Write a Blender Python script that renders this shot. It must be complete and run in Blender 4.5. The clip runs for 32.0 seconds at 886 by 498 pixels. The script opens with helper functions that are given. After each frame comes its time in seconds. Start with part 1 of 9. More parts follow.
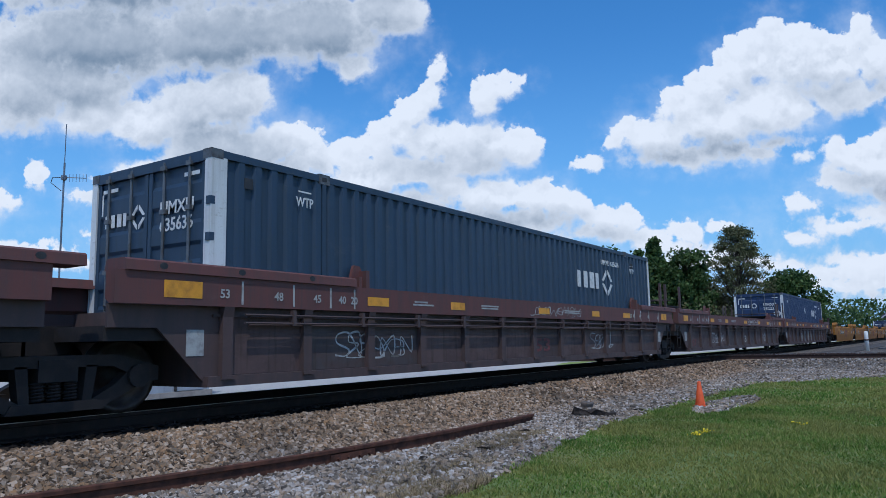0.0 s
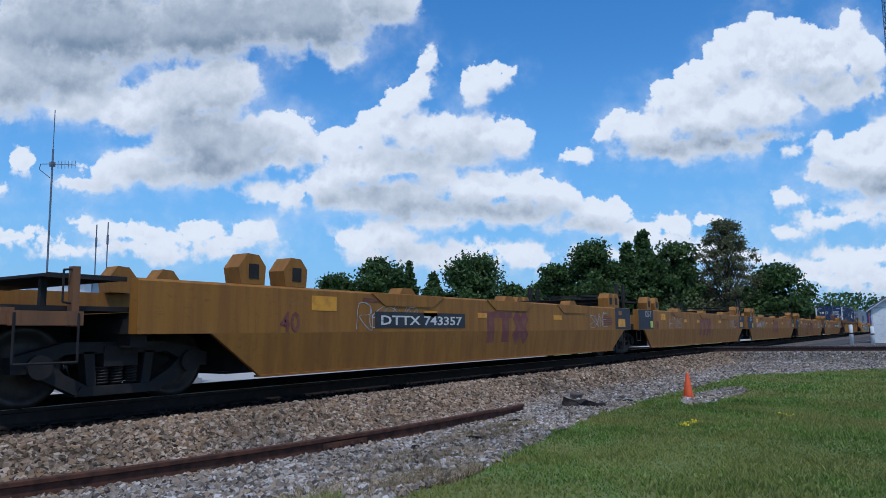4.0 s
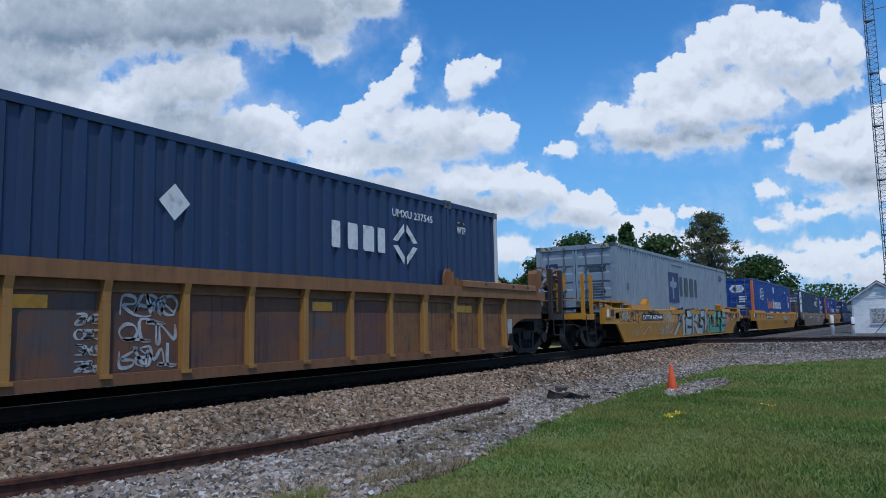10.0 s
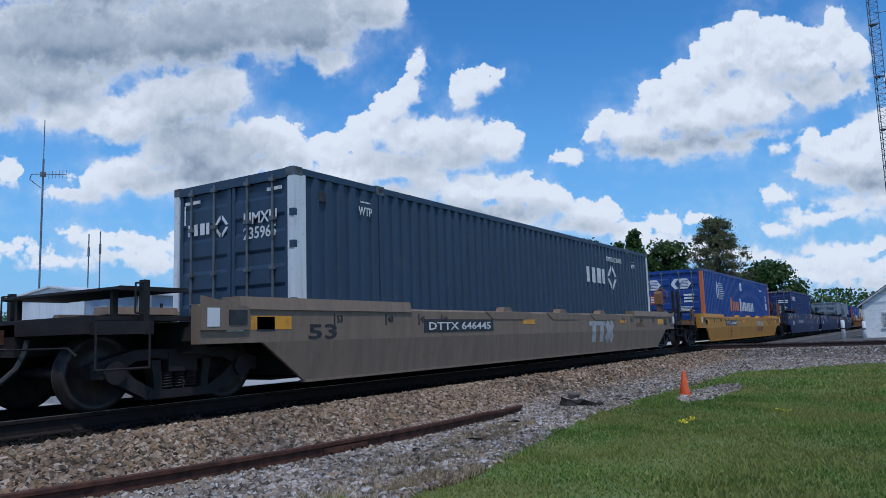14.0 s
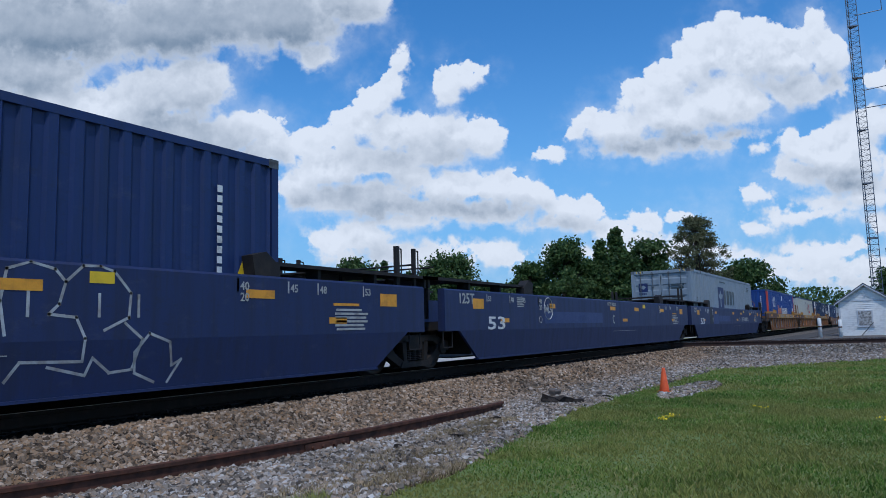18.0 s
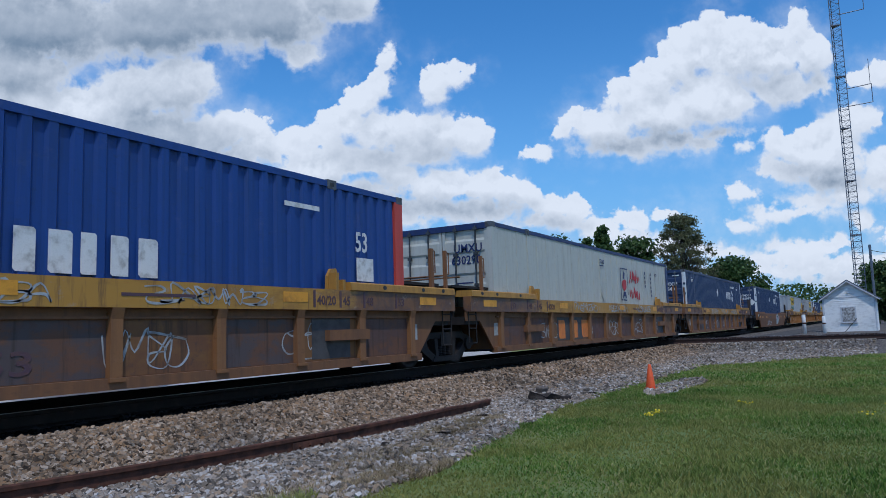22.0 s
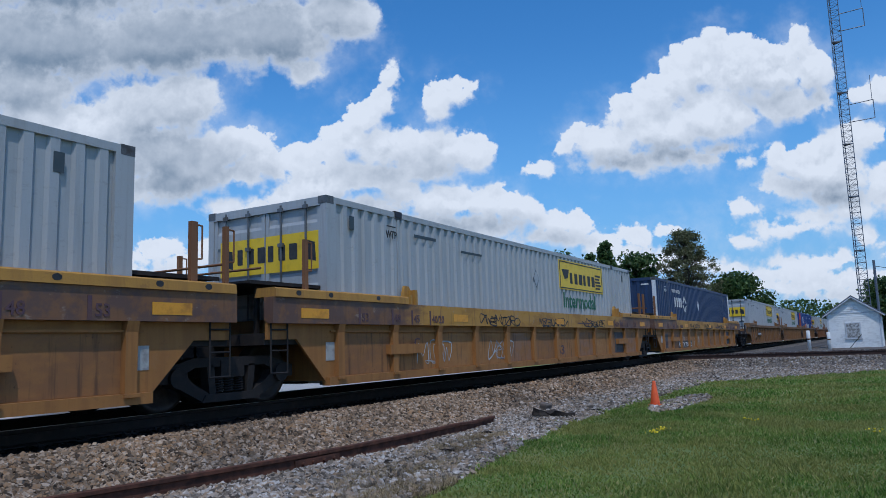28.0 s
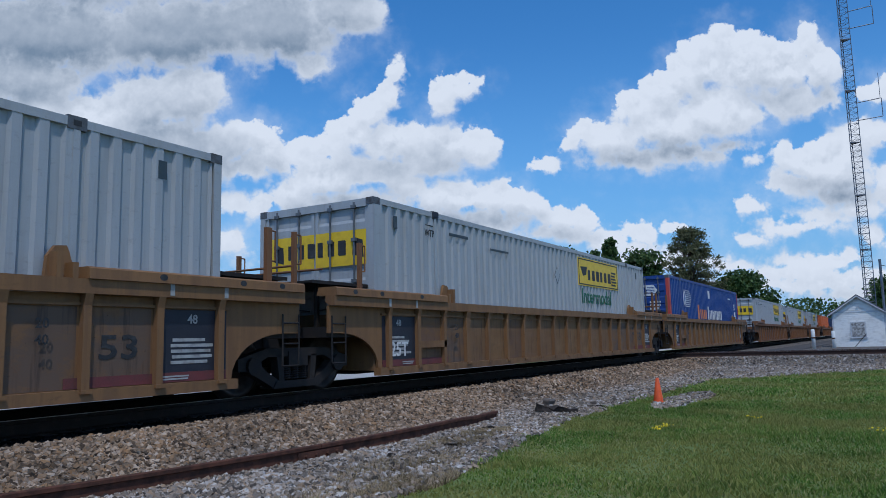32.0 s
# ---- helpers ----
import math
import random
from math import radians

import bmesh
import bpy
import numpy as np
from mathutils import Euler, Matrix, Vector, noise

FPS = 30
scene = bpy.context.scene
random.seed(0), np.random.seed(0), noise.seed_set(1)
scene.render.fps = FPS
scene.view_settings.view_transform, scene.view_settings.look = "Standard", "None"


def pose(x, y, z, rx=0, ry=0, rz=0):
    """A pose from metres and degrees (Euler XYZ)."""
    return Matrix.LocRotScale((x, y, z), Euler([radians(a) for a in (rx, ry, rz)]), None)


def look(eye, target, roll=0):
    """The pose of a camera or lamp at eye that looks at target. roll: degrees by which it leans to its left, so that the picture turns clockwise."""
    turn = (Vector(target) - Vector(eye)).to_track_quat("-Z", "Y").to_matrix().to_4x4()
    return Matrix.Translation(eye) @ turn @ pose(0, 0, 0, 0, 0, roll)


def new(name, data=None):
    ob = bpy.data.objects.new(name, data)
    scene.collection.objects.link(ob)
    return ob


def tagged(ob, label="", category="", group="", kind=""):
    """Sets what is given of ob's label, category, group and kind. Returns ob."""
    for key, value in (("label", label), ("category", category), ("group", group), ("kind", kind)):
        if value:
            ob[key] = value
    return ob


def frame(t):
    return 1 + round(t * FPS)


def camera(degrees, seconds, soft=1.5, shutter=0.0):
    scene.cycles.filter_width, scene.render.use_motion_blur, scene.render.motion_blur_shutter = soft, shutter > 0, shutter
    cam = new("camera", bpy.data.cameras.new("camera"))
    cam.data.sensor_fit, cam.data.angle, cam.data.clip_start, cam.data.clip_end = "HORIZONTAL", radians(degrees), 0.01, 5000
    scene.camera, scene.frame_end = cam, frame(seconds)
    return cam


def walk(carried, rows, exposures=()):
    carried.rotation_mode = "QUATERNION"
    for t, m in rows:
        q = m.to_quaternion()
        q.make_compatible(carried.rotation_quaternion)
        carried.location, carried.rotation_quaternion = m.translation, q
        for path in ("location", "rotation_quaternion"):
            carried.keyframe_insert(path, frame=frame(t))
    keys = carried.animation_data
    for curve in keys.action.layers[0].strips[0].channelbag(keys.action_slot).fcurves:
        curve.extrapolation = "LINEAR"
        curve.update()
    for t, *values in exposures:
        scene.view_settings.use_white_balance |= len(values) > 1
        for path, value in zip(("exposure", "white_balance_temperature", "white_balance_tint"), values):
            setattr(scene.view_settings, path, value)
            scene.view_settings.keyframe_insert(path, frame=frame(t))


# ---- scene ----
cam = camera(62.65, 32.0, 0.85)
EYE = Vector((0.0, -8.455, 0.757))   # hand-held on the grass; z = 0 is the top of the rails, x runs along the track
PATH = [  # seconds, drift in x, y, z, heading, pitch, roll
    (0, 0.060, -0.031, -0.026, 34.06, 7.27, -1.03),
    (0.5, 0.020, -0.009, -0.029, 33.84, 6.92, -0.64),
    (1, 0.011, -0.007, -0.027, 33.83, 6.86, -0.48),
    (1.5, 0.019, -0.013, -0.029, 33.89, 6.99, -0.63),
    (2, 0.011, -0.010, -0.030, 33.87, 6.84, -0.36),
    (2.5, 0.042, -0.024, -0.052, 33.95, 6.91, -0.65),
    (3, 0.016, -0.002, -0.032, 33.50, 6.68, -0.44),
    (3.5, 0.017, -0.002, -0.034, 33.31, 6.72, -0.55),
    (5.5, 0.021, -0.004, -0.036, 33.02, 5.79, -0.71),
    (6, 0.018, -0.015, -0.042, 33.15, 6.02, -0.56),
    (6.5, 0.019, -0.004, -0.033, 33.06, 5.84, -0.70),
    (7, 0.023, -0.011, -0.031, 33.00, 5.89, -0.65),
    (7.5, 0.012, -0.018, -0.032, 32.93, 6.05, -0.84),
    (8, 0.021, -0.012, -0.039, 32.93, 6.03, -0.65),
    (8.5, 0.015, -0.020, -0.035, 32.88, 5.96, -0.94),
    (9, 0.026, -0.055, -0.046, 32.82, 6.04, -1.39),
    (9.5, 0.022, -0.013, -0.034, 32.56, 5.75, -1.15),
    (10, 0.024, -0.012, -0.029, 32.05, 6.06, -1.14),
    (10.5, 0.021, -0.014, -0.040, 31.63, 6.05, -1.51),
    (11, 0.008, -0.009, -0.025, 32.29, 5.96, -1.62),
    (11.5, -0.024, 0.019, -0.042, 32.51, 6.39, -2.22),
    (12, -0.040, 0.044, -0.045, 30.52, 6.79, -1.90),
    (12.5, -0.039, 0.043, -0.039, 31.58, 7.01, -1.38),
    (13, -0.033, 0.035, -0.037, 32.20, 7.10, -1.30),
    (13.5, -0.025, 0.043, -0.040, 32.40, 6.80, -1.65),
    (15.5, -0.021, 0.010, -0.056, 32.76, 7.04, -1.92),
    (16, -0.027, 0.037, -0.047, 32.39, 7.07, -1.75),
    (16.5, -0.036, 0.043, -0.040, 31.63, 6.96, -1.73),
    (17, -0.028, 0.044, -0.041, 31.29, 7.09, -1.54),
    (17.5, -0.024, 0.032, -0.042, 31.18, 6.87, -1.50),
    (18, -0.032, 0.037, -0.042, 31.17, 6.46, -1.52),
    (18.5, -0.030, 0.036, -0.045, 31.47, 6.26, -1.46),
    (19, -0.034, 0.034, -0.047, 31.44, 6.48, -1.27),
    (19.5, -0.035, 0.022, -0.062, 31.59, 6.82, -1.48),
    (20, -0.038, 0.038, -0.045, 31.43, 6.55, -1.12),
    (20.5, -0.045, 0.043, -0.059, 30.59, 6.15, -1.85),
    (21, -0.031, 0.032, -0.051, 30.75, 7.00, -1.77),
    (21.5, -0.037, 0.018, -0.049, 30.61, 6.52, -1.66),
    (22, -0.040, 0.023, -0.054, 30.18, 6.35, -1.88),
    (22.5, -0.038, 0.031, -0.056, 30.15, 6.33, -1.71),
    (23, -0.036, 0.028, -0.060, 30.01, 6.51, -1.80),
    (23.5, -0.043, 0.027, -0.059, 30.16, 6.38, -1.82),
    (24, -0.038, 0.031, -0.060, 30.17, 6.72, -1.77),
    (24.5, -0.043, 0.025, -0.060, 30.14, 6.88, -1.75),
    (25, -0.038, 0.031, -0.049, 30.58, 7.05, -1.78),
    (25.5, -0.036, 0.028, -0.053, 30.47, 7.16, -1.81),
    (27.5, -0.039, 0.032, -0.055, 30.35, 7.57, -1.88),
    (28, -0.037, 0.033, -0.049, 30.36, 7.59, -1.88),
    (28.5, -0.045, 0.030, -0.055, 30.58, 8.00, -1.56),
    (29, -0.034, 0.024, -0.046, 31.49, 7.93, -1.54),
    (29.5, -0.031, 0.032, -0.054, 32.09, 8.13, -1.65),
    (30, -0.037, 0.032, -0.048, 31.86, 8.30, -1.62),
    (30.5, -0.028, 0.034, -0.050, 31.53, 8.02, -1.56),
    (31, 0.019, 0.018, -0.053, 31.35, 7.97, -1.80),
    (31.5, -0.035, 0.035, -0.057, 31.10, 7.50, -1.75),
    (32, -0.044, 0.027, -0.055, 30.74, 7.23, -1.32),
]


def view(x, y, z, heading, pitch, roll):
    a, p = radians(heading), radians(pitch)
    eye = EYE + Vector((x, y, z))
    return look(eye, eye + 10 * Vector((math.cos(a) * math.cos(p), math.sin(a) * math.cos(p), math.sin(p))), roll)


walk(cam, [(row[0], view(*row[1:])) for row in PATH], [(0, -0.10, 5750, 10), (3.5, -0.12, 5750, 10), (5.5, -0.27, 5750, 10), (10, -0.20, 5750, 10), (24, -0.18, 5750, 10), (29.5, -0.23, 5750, 10), (32, -0.25, 5750, 10)])

# ---- world, sun ----
def nodes_of(owner):
    owner.use_nodes = True
    owner.node_tree.nodes.clear()
    return owner.node_tree


class Net:
    """Small helper to wire nodes."""

    def __init__(self, tree):
        self.t = tree

    def n(self, kind, **props):
        node = self.t.nodes.new(kind)
        for k, val in props.items():
            if k == "op":
                node.operation = val
            elif k == "blend":
                node.blend_type = val
            elif k == "dtype":
                node.data_type = val
            elif k == "dims":
                node.noise_dimensions = val
        return node

    def put(self, sock, val):
        if isinstance(val, bpy.types.NodeSocket):
            self.t.links.new(val, sock)
        else:
            sock.default_value = val

    def m(self, op, a, b=0.0, c=0.0, clamp=False):
        node = self.n("ShaderNodeMath", op=op)
        node.use_clamp = clamp
        for s, val in zip(node.inputs, (a, b, c)):
            self.put(s, val)
        return node.outputs[0]

    def v(self, op, a, b=(0, 0, 0)):
        node = self.n("ShaderNodeVectorMath", op=op)
        self.put(node.inputs[0], a)
        self.put(node.inputs[1], b)
        return node.outputs["Value"] if op in ("DOT_PRODUCT", "LENGTH", "DISTANCE") else node.outputs[0]

    def noise(self, vec, scale, detail=3.0, rough=0.5):
        node = self.n("ShaderNodeTexNoise")
        self.put(node.inputs["Vector"], vec)
        node.inputs["Scale"].default_value = scale
        node.inputs["Detail"].default_value = detail
        node.inputs["Roughness"].default_value = rough
        return node.outputs["Fac"]

    def ramp(self, fac, lo, hi, a=0.0, b=1.0):
        node = self.n("ShaderNodeMapRange")
        node.interpolation_type = "SMOOTHSTEP"
        for s, val in zip(node.inputs[:5], (fac, lo, hi, a, b)):
            self.put(s, val)
        return node.outputs[0]

    def mix(self, fac, a, b, blend="MIX"):
        node = self.n("ShaderNodeMix", dtype="RGBA", blend=blend)
        self.put(node.inputs[0], fac)
        self.put(node.inputs[6], a if isinstance(a, bpy.types.NodeSocket) else (*a[:3], 1))
        self.put(node.inputs[7], b if isinstance(b, bpy.types.NodeSocket) else (*b[:3], 1))
        return node.outputs[2]

    def scaled(self, vec, s):
        return self.v("MULTIPLY", vec, s)


SUN_AZ, SUN_EL = -140.0, 62.0     # degrees: heading of the sun from +x, and its height

# Cumulus heaps, in hundredths of the tangent from the mean line of sight: sideways, up, half width, half height, greyness
DECK_WEST = [
    (-53.6, 30.5, 17.9, 5.8, 1), (-35, 30.9, 16.3, 5.3, 1), (-21, 32.1, 9.7, 4.8, 0.95), (-12.1, 34.3, 5.6, 4, 0.6), (-16.7, 27.1, 2.6, 2.3, 0.5), (-55.9, 25.1, 9.3, 4.8, 0.8), (-53.8, 20.3, 5.4, 3.3, 0.15),
    (-46.2, 19.3, 6.2, 3.7, 0.2), (-39.2, 20.8, 5.8, 4.5, 0.45), (-33.8, 22, 5.1, 4.5, 0.4), (-30.5, 23.7, 2, 2.8, 0.2), (-36.9, 15.4, 6.6, 4.3, 0.75), (-32.3, 13.8, 7.4, 3.9, 0.75),
]
BANK_WEST = [
    (-27.6, 15.9, 4.8, 3, 0.15), (-23.2, 16.9, 2.6, 2.3, 0.05), (-22.1, 14.1, 2.8, 2.6, 0.2), (-26.4, 12.3, 5.8, 2, 0.5), (-45.8, 12.3, 3.6, 2, 0), (-48.2, 10.2, 4.5, 1.9, 0.25), (-40.8, 10.3, 6.6, 2, 0.6),
    (-51.9, 8.6, 3.1, 1.2, 0.35), (-35, 11.3, 5.8, 2.8, 0.8), (-61.2, 11, 1.4, 1.6, 0.1), (-53, 3.5, 1.2, 1.4, 0), (-49.3, 2, 3.6, 1.2, 0.05), (-43.5, 1.7, 4.8, 1.2, 0.1), (-37.1, 2.1, 2.6, 1.2, 0),
]
LOW_WEST = [
    (-51, 41, 25, 7, 1), (-28, 41, 17, 6.4, 1), (-12.5, 40.5, 7, 4, 0.7),
    (-29.1, 2.3, 3.3, 1.2, 0.05), (-27.2, 3.2, 1.2, 1.1, 0), (-32.3, 0.4, 4.3, 0.8, 0.3), (-46.6, -0.5, 12.4, 1.1, 0.3), (-63.7, 24.3, 6.2, 7, 0.6), (-66.8, 1, 7, 1.4, 0.2), (-69.9, 8, 4.7, 1.9, 0.3),
    
]
TOWER_MID = [
    (-5, 25.3, 0.9, 2, 0), (-5.9, 22.3, 2, 2.2, 0), (-8.7, 20.3, 2.5, 2.5, 0), (-10.9, 17.2, 3.4, 2.5, 0.05), (-14.6, 14.9, 3.4, 1.7, 0), (-17.9, 13.8, 2.6, 1.7, 0), (-20.4, 12.4, 1.7, 2, 0.1),
    (-6.1, 15.6, 4, 3, 0.1), (-13.9, 11.1, 6.2, 2.8, 0.15), (-6.9, 11.7, 6.2, 2.3, 0.5), (-19.3, 8.6, 4.3, 2, 0.15), (-27.2, 8, 2.5, 1, 0), (-23.3, 7.6, 3.6, 1.4, 0.2),
]
BANK_MID = [
    (-17, 6.6, 5.4, 1.7, 0.6), (-10, 7.1, 7.8, 2.2, 0.65), (3.2, 23.9, 2.5, 1.7, 0), (1.1, 22, 1.9, 2.6, 0.1), (5.1, 24.6, 1.1, 0.7, 0), (2, 15.6, 5.6, 2.6, 0.3), (6.3, 15, 2.6, 2.5, 0.15),
    (-0.7, 13.3, 5.4, 2.5, 0.5), (-3.1, 9.4, 4.3, 1.7, 0.05), (3.2, 8.3, 6.8, 2.2, 0.2), (9.4, 8.3, 3.7, 2.1, 0.05), (12.7, 7.1, 3, 1.9, 0.1), (-4.7, 5.5, 8.9, 1.7, 0.9), (5.6, 5.2, 8.5, 1.6, 0.8),
]
BASE_MID = [
    (15.5, 13, 2, 0.9, 0.8), (17.1, 5.2, 2.8, 1.7, 0.1), (20.8, 5.1, 2, 1.7, 0.05), (22.6, 2.9, 3.9, 1.4, 0.3), (17.1, 3.2, 5.1, 1.1, 0.6), (-14.6, 1, 2.8, 2, 0), (-10.1, 1.8, 4.3, 2.2, 0.25),
    (-12.5, -1.3, 3.4, 1.2, 0.15), (-6.1, -0.7, 5.6, 1.6, 0.35), (0.3, 0.1, 2.6, 1.4, 0), (-0.8, -1.9, 5, 1.2, 0.25), (7, -0.5, 4.2, 1.2, 0.15), (9.3, -1.8, 3.6, 1.2, 0.2), (-4.7, 3.7, 6.2, 1, 0.7),
]
LOW_MID = [
    (28.7, 3.4, 2.2, 1.4, 0), (27.6, 1.3, 3.9, 0.9, 0.3), (33.5, 4.4, 0.9, 0.7, 0), (31, -0.2, 6.2, 1.1, 0.3), (41.9, -1.5, 2.2, 0.5, 0.5), (20.2, -0.9, 4.7, 0.8, 0.3),
]
TOWER_EAST = [
    (41, 29.9, 3.3, 2.3, 0), (37.9, 27.1, 4.3, 3.3, 0), (43.6, 26.5, 5.1, 4, 0.05), (34.6, 24.9, 3.3, 3.3, 0), (32.3, 22.6, 3.7, 2.8, 0.05), (28.7, 20.8, 4, 2.2, 0), (26.5, 20.3, 1.7, 2.2, 0),
    (21.9, 17.2, 2.8, 1.7, 0), (25, 16.1, 4.5, 2.2, 0.1), (19.8, 15.9, 1.6, 1.2, 0.05), (32.7, 18.1, 6.8, 3.3, 0.15), (39.7, 20.6, 6.8, 3.7, 0.15), (48.3, 26.5, 4.5, 3.7, 0.1), (51.7, 29.6, 1.6, 2.5, 0),
]
BANK_EAST = [
    (53.7, 26.5, 2.8, 3.3, 0.1), (50, 22, 5.1, 2.5, 0.4), (55.1, 22.6, 1.7, 2, 0.5), (28.9, 13.5, 6.4, 1.6, 0.9), (35.1, 14.5, 6.8, 1.7, 0.85), (40.5, 15.8, 3.6, 1.2, 0.7), (49.3, 15, 1.6, 1.4, 0),
    (51.4, 13.3, 3.3, 2.5, 0.05), (56, 12.7, 5.3, 4.5, 0.15), (50.6, 10.2, 4.5, 1.6, 0.45), (56.8, 8.9, 5.7, 1.4, 0.65), (59.4, 17.2, 3.7, 2.2, 0.15), (43.4, 13.8, 1.9, 0.8, 0.8), (44.2, 7.4, 1.9, 1, 0),
]
LOW_EAST = [
    (45.9, 6.8, 1.4, 0.5, 0.2), (47, 4.1, 2, 1.1, 0), (44.4, 2.4, 2.5, 0.6, 0.3), (49.7, 3.7, 1.4, 0.9, 0.05), (54.5, 5.7, 4.5, 1, 0.15), (59.4, 7.1, 3.9, 1.4, 0.15), (52.9, 4.3, 3.9, 0.5, 0.4),
    (51.2, -0.5, 3.6, 0.9, 0.1), (56, -0.4, 4.5, 1.2, 0.15), (48.3, -2.2, 4.7, 0.7, 0.3), (48.3, -3.9, 6.2, 0.9, 0.3), (56, -3.3, 7, 1.6, 0.2), (60.7, 2.9, 1.7, 1.6, 0.15), (66.7, 10.3, 5.4, 3.9, 0.3),
]
FAR_EAST = [
    (66.7, 23.5, 4.7, 1.7, 0.1), (61.3, 23.1, 1.7, 1.2, 0.1), (71.4, 1, 9.3, 2, 0.3), (67.5, -3.6, 9.3, 1.9, 0.3), (58.2, -5.2, 7, 1.1, 0.35),
]
HEAPS = DECK_WEST + BANK_WEST + LOW_WEST + TOWER_MID + BANK_MID + BASE_MID + LOW_MID + TOWER_EAST + BANK_EAST + LOW_EAST + FAR_EAST


def field_group(name, heaps, rule):
    """A node group that walks through the heaps for one direction."""
    tree = bpy.data.node_groups.new(name, "ShaderNodeTree")
    tree.interface.new_socket("At", in_out="INPUT", socket_type="NodeSocketVector")
    tree.interface.new_socket("Value", in_out="OUTPUT", socket_type="NodeSocketFloat")
    net = Net(tree)
    value = rule(net, net.n("NodeGroupInput").outputs[0], heaps)
    net.put(net.n("NodeGroupOutput").inputs[0], value)
    return tree


def local(net, at, heap, m=1.0):
    cu, cw, ru, rw, dim = heap
    flat = net.n("ShaderNodeVectorMath", op="MULTIPLY_ADD")
    net.put(flat.inputs[0], at)
    flat.inputs[1].default_value = (100 * m / ru, 100 * m / rw, 0)
    flat.inputs[2].default_value = (-cu * m / ru, -cw * m / rw, 0)
    return flat.outputs[0]


def heap_depth(net, at, heaps):
    """How deep a direction lies inside the nearest heap, less than nothing outside."""
    depth = -1.0
    for heap in heaps:
        m = 0.01 * min(heap[2], heap[3], 4.0)
        depth = net.m("SMOOTH_MAX", depth, net.m("SUBTRACT", m, net.v("LENGTH", local(net, at, heap, m))), 0.008)
    return depth


def heap_greyness(net, at, heaps):
    """The thick decks and flat bases that no sun reaches, as soft pools."""
    total = 0.0
    for heap in heaps:
        away = local(net, at, heap)
        near = net.m("MULTIPLY_ADD", net.v("DOT_PRODUCT", away, away), -0.5 * heap[4], heap[4])
        total = net.m("SMOOTH_MAX", total, near, 0.25)
    return total


def through_group(net, tree, at):
    node = net.n("ShaderNodeGroup")
    node.node_tree = tree
    net.put(node.inputs[0], at)
    return node.outputs[0]


def billow(net, at, shift):
    """Rounded domes with creases between them, dome upon dome."""
    cell = net.n("ShaderNodeTexVoronoi")
    cell.voronoi_dimensions = "2D"
    cell.feature, cell.normalize = "F1", True
    net.put(cell.inputs["Vector"], net.v("ADD", at, shift))
    for key, val in (("Scale", 19.0), ("Detail", 3.0), ("Roughness", 0.55), ("Lacunarity", 2.2)):
        cell.inputs[key].default_value = val
    d = net.m("MULTIPLY", cell.outputs["Distance"], 1.25)
    return net.m("SUBTRACT", 1.0, net.m("MULTIPLY", d, d))


